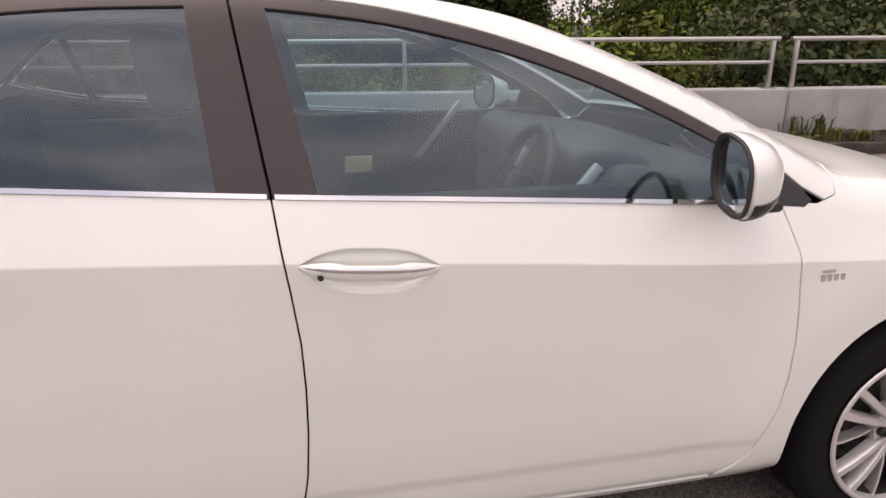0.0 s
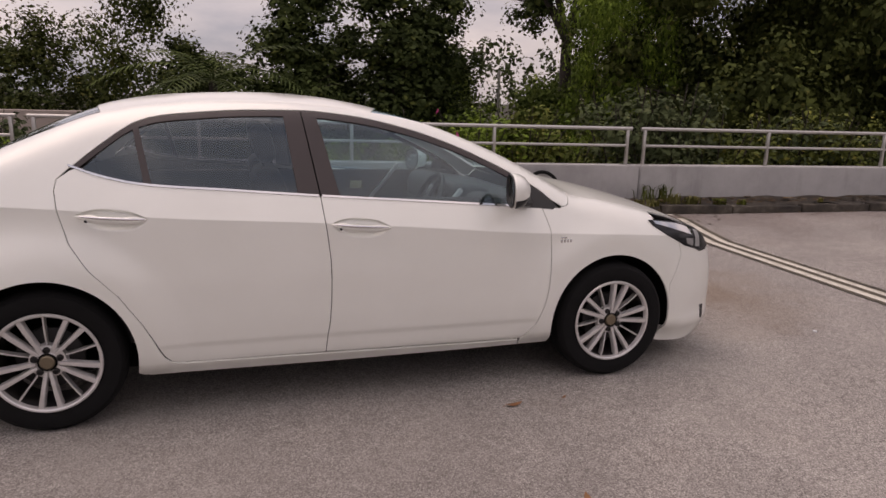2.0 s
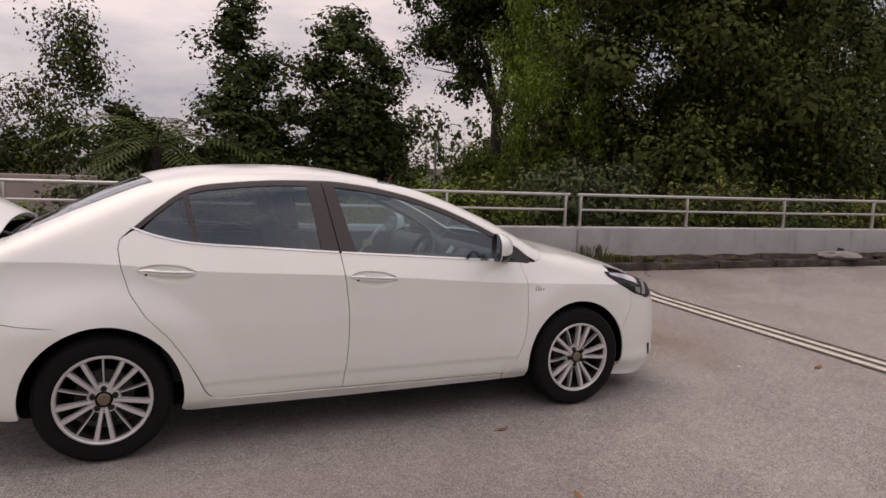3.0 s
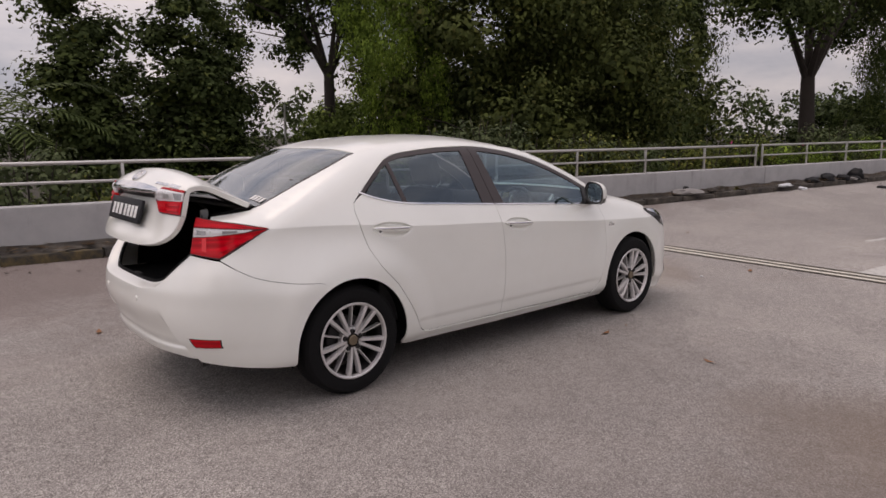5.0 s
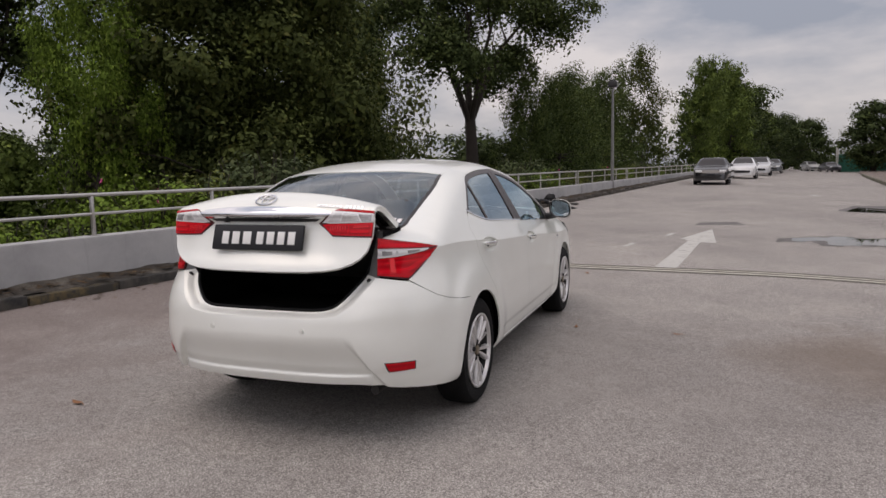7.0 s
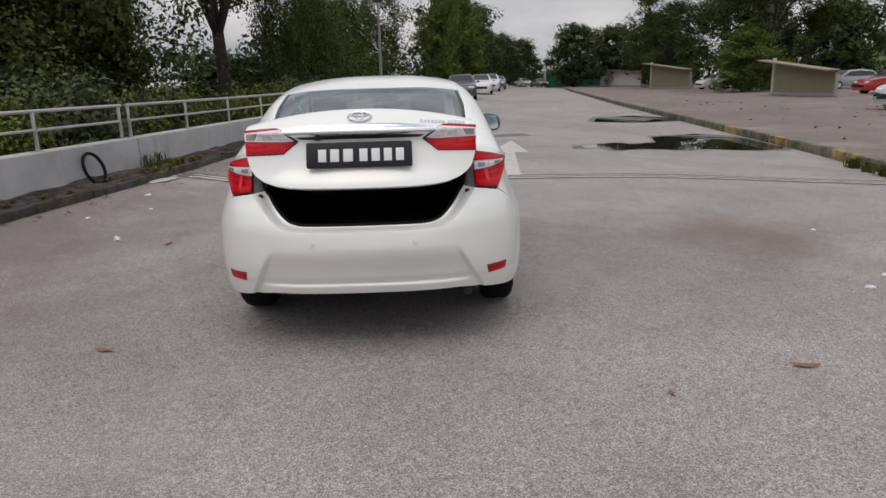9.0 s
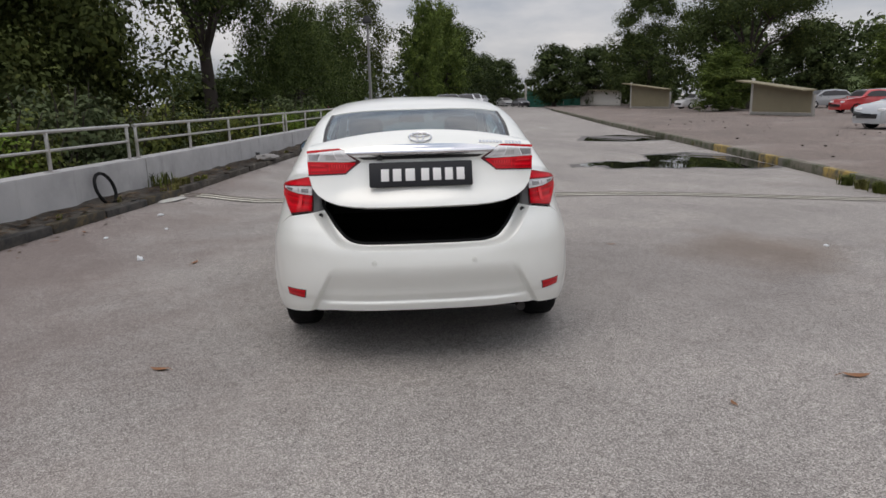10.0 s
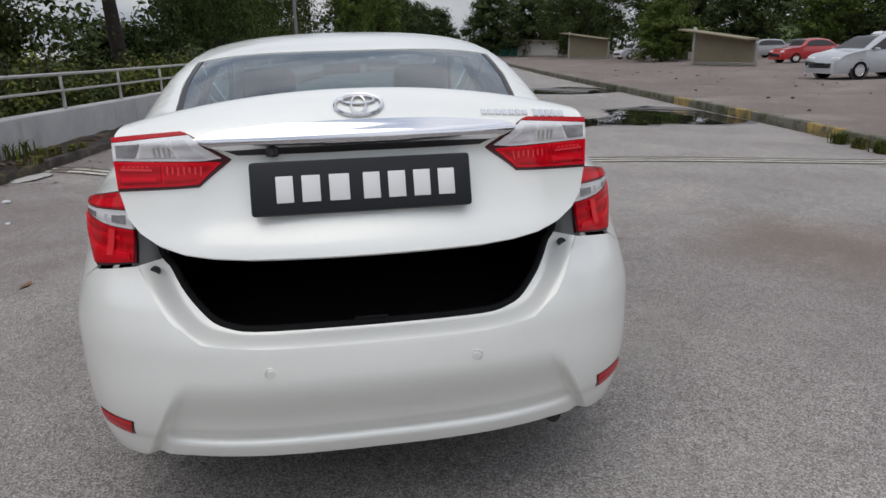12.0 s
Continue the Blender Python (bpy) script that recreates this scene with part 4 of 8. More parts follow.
for s in (1, -1):
    kw = dict(res=0.014, out=(-0.7, 0, 0.3), depth=0.008)
    F = lambda pts: [(s * y, v) for y, v in pts]
    base = panel("lid_lamp", F([(0.597, 0.530), (0.42, 0.528), (0.315, 0.640), (0.395, 0.750), (0.592, 0.762)]), on_lid, LAMP_RIM, car, lift=0.003, label="red and clear lamp on the boot lid", **kw)
    panel("red_strip", F([(0.595, 0.533), (0.425, 0.531), (0.408, 0.546), (0.595, 0.558)]), on_lid, RED_DEEP, base, lift=0.009, **kw)
    clear = panel("clear_lens", F([(0.595, 0.561), (0.407, 0.549), (0.338, 0.632), (0.380, 0.640), (0.595, 0.640)]), on_lid, CLEAR_LENS, base, lift=0.008, **kw)
    thin = dict(res=0.014, out=(-0.7, 0, 0.3), depth=0.003)
    panel("bulb_reflector", F([(0.585, 0.575), (0.525, 0.572), (0.540, 0.628), (0.585, 0.628)]), on_lid, SMOKE, clear, lift=0.011, **thin)
    panel("bulb_reflector", F([(0.518, 0.570), (0.455, 0.566), (0.440, 0.622), (0.530, 0.628)]), on_lid, BULB, clear, lift=0.011, **thin)
    for k in range(4):
        y0 = 0.452 + 0.012 * k
        panel("rib", F([(y0, 0.580), (y0 + 0.004, 0.580), (y0 + 0.004, 0.618), (y0, 0.618)]), on_lid, SILVER, clear, lift=0.0135, **thin)
    panel("bulb_reflector", F([(0.447, 0.566), (0.415, 0.565), (0.372, 0.624), (0.432, 0.622)]), on_lid, SILVER_LENS, clear, lift=0.011, **thin)
    red = panel("red_lens", F([(0.594, 0.644), (0.372, 0.646), (0.340, 0.650), (0.396, 0.740), (0.589, 0.752)]), on_lid, RED_LENS, base, lift=0.009, **kw)
    panel("inner_chamber", F([(0.473, 0.654), (0.362, 0.658), (0.402, 0.726), (0.473, 0.732)]), on_lid, RED_DEEP, red, lift=0.012, **thin)
    panel("outer_chamber", F([(0.584, 0.652), (0.481, 0.654), (0.481, 0.734), (0.580, 0.738)]), on_lid, RED_DEEP, red, lift=0.012, **thin)
    for k in range(7):
        y0 = 0.385 + 0.0125 * k
        panel("led_rib", F([(y0, 0.664 + 0.003 * (k % 3)), (y0 + 0.004, 0.662), (y0 + 0.0055, 0.705 - 0.008 * (k % 4)), (y0 + 0.001, 0.708 - 0.006 * (k % 3))]), on_lid, RED_RIB, red, lift=0.0145, **thin)
    panel("light_guide", F([(0.576, 0.672), (0.50, 0.675), (0.50, 0.684), (0.576, 0.682)]), on_lid, RED_RIB, red, lift=0.0145, **thin)
    for k in range(6):
        y0 = 0.507 + 0.0115 * k
        panel("led_rib", F([(y0, 0.661), (y0 + 0.006, 0.661), (y0 + 0.006, 0.670), (y0, 0.670)]), on_lid, RED_RIB, red, lift=0.0145, **thin)
    panel("light_guide", F([(0.576, 0.712), (0.49, 0.710), (0.49, 0.728), (0.576, 0.731)]), on_lid, RED_LENS, red, lift=0.0145, **thin)

# number plate with plain bars for its characters
PM = pose(-0.921, 0.004, 1.069, 90 - 17, 0, -90)
bm = bmesh.new()
box(bm, 0, 0, -0.010, 0.535, 0.130, 0.020, 0.008, PM)
number_plate = part("number_plate", bm, PLATE, car, "black number plate with white characters")
cx = -0.200
for w in (0.052, 0.056, 0.062, 0.052, 0.054, 0.052, 0.052):
    gap = 0.020 if abs(cx + 0.02) < 0.02 else 0.012
    bm = bmesh.new()
    box(bm, cx + w / 2 - 0.012, -0.004, 0.001, w * 0.78, 0.064, 0.002, 0.0008, PM)
    part("bar", bm, PLATE_BAR, number_plate)
    cx += w + 0.0085 + (0.012 if w == 0.062 else 0)
# oval badge and lettering bars on the lid
def lid_frame(y, s, e=0.004):
    p, a, b = (on_lid(np.array([v]))[0] for v in ((y, s), (y + e, s), (y, s - e)))
    ux, uy = Vector(a - p).normalized(), Vector(b - p).normalized()
    n = ux.cross(uy).normalized()
    if n.x > 0:
        n = -n
    ux = uy.cross(n).normalized()
    return Matrix((ux, uy, n)).transposed().to_4x4(), Vector(p)


R, c = lid_frame(0.0, 0.462)
M = Matrix.Translation(c) @ R
bm = bmesh.new()
for rx, ry, r, cy in ((0.058, 0.040, 0.0050, 0), (0.040, 0.015, 0.0035, 0.016), (0.018, 0.033, 0.0035, 0)):
    ring = [M @ Vector((rx * math.cos(a), cy + ry * math.sin(a), 0.004)) for a in [2 * math.pi * i / 36 for i in range(37)]]
    tube(bm, ring, r, 6, cap=False)
part("oval_badge", bm, SATIN, lid, "chrome oval badge")
bm = bmesh.new()
for i in range(12):
    y = -0.315 - i * 0.0185 - (0.012 if i > 6 else 0)
    Rb, cb = lid_frame(y, 0.497)
    box(bm, 0, 0, 0.002, 0.0145, 0.025 if i > 6 else 0.018, 0.005, 0.001, Matrix.Translation(cb) @ Rb, 1)
part("lettering_bars", bm, SATIN, lid, "chrome lettering")

# ---- fittings on the doors and wings ----
for doors, (hx, hz) in ((rear_doors, HANDLES[0]), (front_doors, HANDLES[1])):
    for door, s in zip(doors, (-1, 1)):
        y0 = float(solve_y(hx, hz))
        for name, mat, dy, zz, hh, ln in (("handle", PAINT, 0.010, -0.006, 0.019, 0.143), ("handle_chrome", CHROME, 0.0215, 0.000, 0.0055, 0.142)):
            bm = bmesh.new()
            rings = []
            for i in range(33):
                t = -1 + 2 * i / 32
                e = max(0.0, 1 - abs(t) ** 3.2) ** 0.75
                tk = 0.012 if name == "handle" else 0.004
                ring = []
                for k in range(14):
                    a = 2 * math.pi * k / 14
                    up = math.sin(a)
                    ring.append(bm.verts.new((hx + ln * t, s * (y0 - 0.003 + (dy + 0.003) * (1 - abs(t) ** 3) + tk * e * math.cos(a)), hz + zz * e + (hh * e + 0.0004) * up * (1 - 0.35 * (up > 0) * (name == "handle") * float(sstep(0.55, 0.30, abs(t)))) - 0.010 * t)))
                rings.append(ring)
            for a, b in zip(rings, rings[1:]):
                for k in range(14):
                    bm.faces.new((a[k], a[(k + 1) % 14], b[(k + 1) % 14], b[k]))
            part(name, bm, mat, door, "white door handle with a chrome strip" if name == "handle" else "")
        bm = bmesh.new()
        lathe(bm, [(0.0001, 0.0), (0.0055, 0.0), (0.007, -0.006)], 12, pose(hx - 0.098, s * (y0 + 0.0165), hz - 0.010, 90 if s < 0 else -90, 0, 0))
        part("keyhole", bm, PLASTIC, door)
for s, wing in zip((-1, 1), fenders):
    bm = bmesh.new()
    y = float(solve_y(2.396, 0.769))
    for i in range(4):
        box(bm, 2.372 + i * 0.017, s * (y + 0.001), 0.762, 0.012, 0.004, 0.016, 0.001)
    box(bm, 2.384, s * (y + 0.001), 0.779, 0.034, 0.004, 0.007, 0.001)
    part("wing_badge", bm, SATIN, wing, "small chrome badge")

# door mirrors
for s in (-1, 1):
    bm = bmesh.new()
    rings = []
    prof = [(-0.012, 0.90), (0.0, 1.0), (0.014, 1.0), (0.036, 0.94), (0.058, 0.80), (0.077, 0.54), (0.087, 0.24), (0.089, 0.02)]
    for dx, k in prof:
        ring = []
        for i in range(28):
            a = 2 * math.pi * i / 28
            c_, s_ = math.cos(a), math.sin(a)
            yy = 0.098 * math.copysign(abs(c_) ** 0.75, c_) * k
            zz = 0.078 * math.copysign(abs(s_) ** 0.75, s_) * k
            ring.append(bm.verts.new((2.052 + dx - 0.025 * yy / 0.115, s * (0.948 + yy), 1.035 + zz - 0.010 * yy / 0.115)))
        rings.append(ring)
    for a, b in zip(rings, rings[1:]):
        for i in range(28):
            bm.faces.new((a[i], a[(i + 1) % 28], b[(i + 1) % 28], b[i]))
    bm.faces.new(rings[-1])
    mirror = part("door_mirror", bm, PAINT, car, "white door mirror")
    bm = bmesh.new()
    vs = [bm.verts.new((2.046 - 0.025 * c, s * (0.948 + 0.086 * math.copysign(abs(c) ** 0.75, c)), 1.035 + 0.066 * math.copysign(abs(d) ** 0.75, d) - 0.010 * c)) for c, d in [(math.cos(2 * math.pi * i / 28), math.sin(2 * math.pi * i / 28)) for i in range(28)]]
    bm.faces.new(vs)
    part("mirror_glass", bm, MIRROR_GLASS, mirror)
    bm = bmesh.new()
    loops = []
    for k, dx in ((0.985, -0.008), (0.985, -0.0135), (0.955, -0.0155), (0.88, -0.013), (0.86, -0.004)):
        loop = []
        for i in range(28):
            a = 2 * math.pi * i / 28
            c_, s_ = math.cos(a), math.sin(a)
            yy = 0.098 * math.copysign(abs(c_) ** 0.75, c_) * k
            zz = 0.078 * math.copysign(abs(s_) ** 0.75, s_) * k
            loop.append(bm.verts.new((2.052 + dx - 0.025 * yy / 0.115, s * (0.948 + yy), 1.035 + zz - 0.010 * yy / 0.115)))
        loops.append(loop)
    for a, b in zip(loops, loops[1:]):
        for i in range(28):
            bm.faces.new((a[i], a[(i + 1) % 28], b[(i + 1) % 28], b[i]))
    part("bezel", bm, PLASTIC, mirror, "black bezel")
    bm = bmesh.new()
    rows = []
    for dx, k in prof[1:6]:
        row = []
        for i in range(9):
            a = radians(283 + 62 * i / 8)
            c_, s_ = math.cos(a), math.sin(a)
            yy = 0.1005 * abs(c_) ** 0.75 * k
            zz = -0.0802 * abs(s_) ** 0.75 * k
            row.append(bm.verts.new((2.052 + dx - 0.025 * yy / 0.115, s * (0.948 + yy), 1.035 + zz - 0.010 * yy / 0.115)))
        rows.append(row)
    for a, b in zip(rows, rows[1:]):
        for i in range(8):
            bm.faces.new((a[i], a[i + 1], b[i + 1], b[i]))
    part("indicator", bm, HEAD_LENS, mirror, "smoked indicator strip")
    bm = bmesh.new()
    tube(bm, [(2.20, s * 0.78, 0.955), (2.16, s * 0.86, 0.966), (2.12, s * 0.92, 0.982)], [0.032, 0.028, 0.024], 12)
    box(bm, 2.105, s * 0.93, 0.974, 0.07, 0.12, 0.022, 0.010)
    part("mirror_arm", bm, PLASTIC, mirror)

# ---- wheels ----
def build_wheel():
    w = bpy.data.objects.new("wheel", None)
    scene.collection.objects.link(w)
    w.empty_display_size = 0.1
    bm = bmesh.new()
    # axle along local z, outer face up
    lathe(bm, [(0.205, -0.195), (0.235, -0.200), (0.285, -0.195), (0.308, -0.175), (0.315, -0.150), (0.3155, -0.10), (0.315, -0.050), (0.309, -0.022), (0.290, -0.004), (0.262, 0.0), (0.238, -0.004), (0.216, -0.012), (0.205, -0.02)], 64, closed=True)
    part("tyre", bm, RUBBER, w, "black rubber tyre")
    bm = bmesh.new()
    lathe(bm, [(0.217, -0.008), (0.221, -0.004), (0.2185, 0.0), (0.212, 0.001), (0.206, -0.003), (0.203, -0.012), (0.201, -0.020)], 64)
    rim = part("rim", bm, ALLOY, w, "machined alloy rim")
    # barrel and disc are coloured near-black to deepen the gaps' shade
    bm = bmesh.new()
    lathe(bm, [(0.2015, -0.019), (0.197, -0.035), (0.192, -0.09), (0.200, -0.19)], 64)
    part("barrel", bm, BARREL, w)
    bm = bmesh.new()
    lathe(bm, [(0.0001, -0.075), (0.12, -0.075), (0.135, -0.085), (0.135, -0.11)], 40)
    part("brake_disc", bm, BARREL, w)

    def spoke(bm, a0, a1, w0, w1, h0, h1, r0=0.045, r1=0.206):
        """A bar from the hub at angle a0 to the rim at a1."""
        p0, p1 = Vector((math.cos(a0), math.sin(a0), 0)) * r0, Vector((math.cos(a1), math.sin(a1), 0)) * r1
        d = (p1 - p0).normalized()
        n = Vector((-d.y, d.x, 0))
        rows = []
        for t in (0.0, 0.33, 0.7, 1.0):
            p, ww = p0.lerp(p1, t), w0 + (w1 - w0) * t
            zt = h0 + (h1 - h0) * t + 0.006 * math.sin(math.pi * t)
            rows.append([bm.verts.new(p + n * ww * 0.5 * k + Vector((0, 0, z))) for k, z in ((-1.25, zt - 0.030), (-1, zt - 0.004), (-0.75, zt), (0.75, zt), (1, zt - 0.004), (1.25, zt - 0.030))])
        for a, b in zip(rows, rows[1:]):
            for i in range(5):
                bm.faces.new((a[i], a[i + 1], b[i + 1], b[i]))
        bm.faces.new(rows[-1])

    for k in range(5):
        b0 = 2 * math.pi * k / 5 + math.pi / 2
        for sgn in (-1, 1):
            bm = bmesh.new()
            spoke(bm, b0 + math.pi / 5 + sgn * 0.19, b0 + math.pi / 5 + sgn * 0.180, 0.016, 0.023, -0.020, -0.006)
            part("spoke", bm, ALLOY, w)
        bm = bmesh.new()
        spoke(bm, b0, b0, 0.007, 0.009, -0.040, -0.018, 0.066)
        part("thin_spoke", bm, ALLOY, w)
        bm = bmesh.new()
        lathe(bm, [(0.0145, -0.05), (0.0145, -0.020), (0.011, -0.014), (0.009, -0.014), (0.008, -0.022), (0.0001, -0.022)], 12, pose(0.052 * math.cos(b0), 0.052 * math.sin(b0), 0))
        part("wheel_nut", bm, BARREL, w)
    bm = bmesh.new()
    lathe(bm, [(0.078, -0.055), (0.072, -0.030), (0.050, -0.026), (0.040, -0.022)], 40)
    part("hub", bm, ALLOY, w)
    bm = bmesh.new()
    lathe(bm, [(0.031, -0.026), (0.030, -0.017), (0.025, -0.013), (0.0001, -0.012)], 32)
    part("centre_cap", bm, GOLD, w, "worn centre cap")
    return w


wheel = build_wheel()
wheel.parent = car
wheel.matrix_basis = pose(0, -0.868, WHEEL_Z, 90, 0, 0) @ pose(0, 0, 0, 0, 0, 0)
for x, s, a in ((2.70, -1, 24), (0.0, 1, 31), (2.70, 1, 64)):
    w2 = copy_thing(wheel, pose(x, s * 0.868, WHEEL_Z, 90 if s < 0 else -90, 0, 0) @ pose(0, 0, 0, 0, 0, a))
    w2.parent = car

# ---- cabin ----
def blob_box(name, cx, cy, cz, sx, sy, sz, mat, bevel=0.05, m=None, label="", parent=None):
    bm = bmesh.new()
    box(bm, cx, cy, cz, sx, sy, sz, bevel, m, 4)
    return part(name, bm, mat, parent or car, label)


for s in (-1, 1):
    seat = bmesh.new()
    box(seat, 0, 0, 0.11, 0.52, 0.50, 0.16, 0.06, pose(1.33, s * 0.37, 0.40), 4)
    sob = part("front_seat", seat, SEAT, car, "black leather front seat")
    bm = bmesh.new()
    box(bm, 0, 0, 0.30, 0.15, 0.48, 0.62, 0.065, pose(1.10, s * 0.37, 0.52, 0, -17, 0), 4)
    part("backrest", bm, SEAT, sob)
    bm = bmesh.new()
    box(bm, 0, 0, 0.72, 0.10, 0.26, 0.19, 0.045, pose(1.10, s * 0.37, 0.52, 0, -14, 0), 4)
    tube(bm, [(0.935, s * 0.37 - 0.06, 1.08), (0.91, s * 0.37 - 0.06, 1.2)], 0.007, 6)
    tube(bm, [(0.935, s * 0.37 + 0.06, 1.08), (0.91, s * 0.37 + 0.06, 1.2)], 0.007, 6)
    part("headrest", bm, SEAT, sob)
bench = blob_box("rear_bench", 0.36, 0, 0.50, 0.50, 1.28, 0.18, SEAT, 0.06, label="black leather rear bench")
bm = bmesh.new()
box(bm, 0, 0, 0.30, 0.16, 1.26, 0.58, 0.06, pose(0.12, 0, 0.55, 0, -24, 0), 4)
part("bench_backrest", bm, SEAT, bench)
for y in (-0.40, 0.0, 0.40):
    bm = bmesh.new()
    box(bm, -0.13, y, 1.155, 0.09, 0.24, 0.13, 0.04, None, 4)
    part("rear_headrest", bm, SEAT, bench)
bm = bmesh.new()
box(bm, -0.20, 0, 1.062, 0.42, 1.14, 0.03, 0.01)
part("parcel_shelf", bm, DASH, car)
bm = bmesh.new()
box(bm, 0, 0, 0, 0.55, 1.36, 0.20, 0.07, pose(2.20, 0, 0.86, 0, 8, 0), 4)
box(bm, 0, 0, 0, 0.25, 1.34, 0.34, 0.06, pose(2.05, 0, 0.70, 0, 0, 0), 4)
box(bm, 0, 0, 0, 0.22, 0.40, 0.10, 0.04, pose(1.98, -0.37, 0.965, 0, 6, 0), 4)
part("dashboard", bm, DASH, car, "dark grey dashboard")
bm = bmesh.new()
WM = pose(1.78, -0.37, 0.885, 0, -64, 0)
tube(bm, [WM @ Vector((0.185 * math.cos(a), 0.185 * math.sin(a), 0)) for a in [2 * math.pi * i / 40 for i in range(41)]], 0.016, 10, cap=False)
box(bm, 0, 0, -0.01, 0.12, 0.13, 0.05, 0.02, WM)
for a in (0, 180, 270):
    box(bm, 0.11, 0, -0.005, 0.12, 0.035, 0.02, 0.006, WM @ pose(0, 0, 0, 0, 0, a + 90))
steering = part("steering_wheel", bm, PLASTIC, car, "black steering wheel with silver spokes")
bm = bmesh.new()
box(bm, 0.09, 0.035, 0.004, 0.06, 0.02, 0.02, 0.004, WM @ pose(0, 0, 0, 0, 0, 0))
box(bm, -0.09, 0.035, 0.004, 0.06, 0.02, 0.02, 0.004, WM @ pose(0, 0, 0, 0, 0, 0))
part("silver_spoke", bm, SILVER, steering)
blob_box("centre_console", 1.62, 0, 0.55, 0.9, 0.20, 0.26, DASH, 0.05)
for s in (-1, 1):
    bm = bmesh.new()
    box(bm, 1.25, s * 0.735, 0.66, 2.0, 0.05, 0.64, 0.02)
    dl = part("door_lining", bm, DOOR_CARD, car)
    bm = bmesh.new()
    box(bm, 0, 0, 0, 0.025, 0.02, 0.30, 0.006, pose(1.78, s * 0.705, 0.90, 0, 40, 0))
    part("silver_pull", bm, SILVER, dl)
bm = bmesh.new()
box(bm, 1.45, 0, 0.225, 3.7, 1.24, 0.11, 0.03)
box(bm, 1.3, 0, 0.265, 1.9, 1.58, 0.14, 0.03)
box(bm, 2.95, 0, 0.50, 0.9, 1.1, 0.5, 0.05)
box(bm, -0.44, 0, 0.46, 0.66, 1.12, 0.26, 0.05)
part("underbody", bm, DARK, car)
hl = strip_top(0.22, 1.46, -0.05, 0.08, 0.02)
panel("headliner", hl, on_top, HEADLINER, car, res=0.08, lift=-0.025, depth=0, out=(0, 0, 1))
bm = bmesh.new()
box(bm, 0, 0, 0, 0.05, 0.22, 0.06, 0.015, pose(1.66, 0, 1.285, 0, -15, 0))
tube(bm, [(1.67, 0, 1.30), (1.70, 0, 1.35)], 0.012, 8)
part("inside_mirror", bm, PLASTIC, car)
bm = bmesh.new()
box(bm, 0, 0, 0, 0.055, 0.002, 0.040, 0.0005, pose(1.335, -0.742, 1.048, 27, 0, 0))
part("window_sticker", bm, STICKER, car, "small yellow and grey sticker")
bm = bmesh.new()
tube(bm, [(-0.55, -0.545, 0.283), (-0.755, -0.545, 0.278)], 0.024, 14)
part("exhaust_pipe", bm, BARREL, car)

# ---- ground, wall, railing ----
WALL_A, WALL_DIR = Vector((5.9, 4.06)), Vector((1.0, -0.135)).normalized()


def wall_y(x):
    """Middle line of the parapet."""
    return 4.06 - 0.135 * (x - 5.9)


def ground_z(x, y):
    """Flat round the car, rising ahead, falling a little to the gutter on the far side, with an apron up to the wall."""
    x, y = np.asarray(x, float), np.asarray(y, float)
    up = 0.0105 * np.maximum(0, x - 5.0) * sstep(4.0, 9.0, x) * (1 - 0.95 * sstep(-3.0, -24.0, y))
    dip = -0.22 * sstep(-2.5, -8.5, y)
    return up + dip + 0.13 * sstep(1.9, 0.6, wall_y(x) - y)


def gz(x, y):
    return float(ground_z(x, y))


ASPHALT, n_, l_, b_ = material("worn_grey_asphalt")
co = n_.new("ShaderNodeTexCoord").outputs["Object"]
grit = n_.new("ShaderNodeTexVoronoi")
grit.inputs["Scale"].default_value = 190.0
l_.new(co, grit.inputs["Vector"])
stones = ramped(n_, l_, grit.outputs["Color"], [(0.1, (0.130, 0.122, 0.116)), (0.55, (0.318, 0.300, 0.285)), (0.92, (0.545, 0.52, 0.495))])
patch = noise_tex(n_, l_, co, 0.22, 7.0, 0.62)
tone = ramped(n_, l_, patch, [(0.33, (0.84, 0.825, 0.815)), (0.52, (1.0, 0.985, 0.97)), (0.70, (1.12, 1.10, 1.08))])
base = blend(n_, l_, 1.0, stones, tone, "MULTIPLY")
mottle = ramped(n_, l_, noise_tex(n_, l_, co, 105.0, 5.0, 0.75), [(0.30, (0.58, 0.57, 0.56)), (0.5, (1.0, 1.0, 1.0)), (0.70, (1.36, 1.35, 1.34))])
base = blend(n_, l_, 0.6, base, mottle, "MULTIPLY")
drift = ramped(n_, l_, noise_tex(n_, l_, co, 1.1, 6.0, 0.66), [(0.34, (0.89, 0.88, 0.88)), (0.5, (1.0, 1.0, 1.0)), (0.68, (1.09, 1.075, 1.065))])
base = blend(n_, l_, 1.0, base, drift, "MULTIPLY")
speck = ramped(n_, l_, noise_tex(n_, l_, co, 17.0, 4.0, 0.7), [(0.32, (0.84, 0.835, 0.83)), (0.5, (1.0, 1.0, 1.0)), (0.70, (1.12, 1.115, 1.11))])
base = blend(n_, l_, 1.0, base, speck, "MULTIPLY")
stain_n = noise_tex(n_, l_, co, 0.55, 5.0, 0.6)
base = blend(n_, l_, ramped(n_, l_, stain_n, [(0.60, (0, 0, 0)), (0.74, (0.36, 0.36, 0.36))]), base, (0.105, 0.085, 0.07))
sep = n_.new("ShaderNodeSeparateXYZ")
l_.new(co, sep.inputs["Vector"])


def calc(op, a, b):
    m = n_.new("ShaderNodeMath")
    m.operation = op
    for s, v in zip(m.inputs, (a, b)):
        if isinstance(v, (int, float)):
            s.default_value = v
        else:
            l_.new(v, s)
    return m.outputs[0]


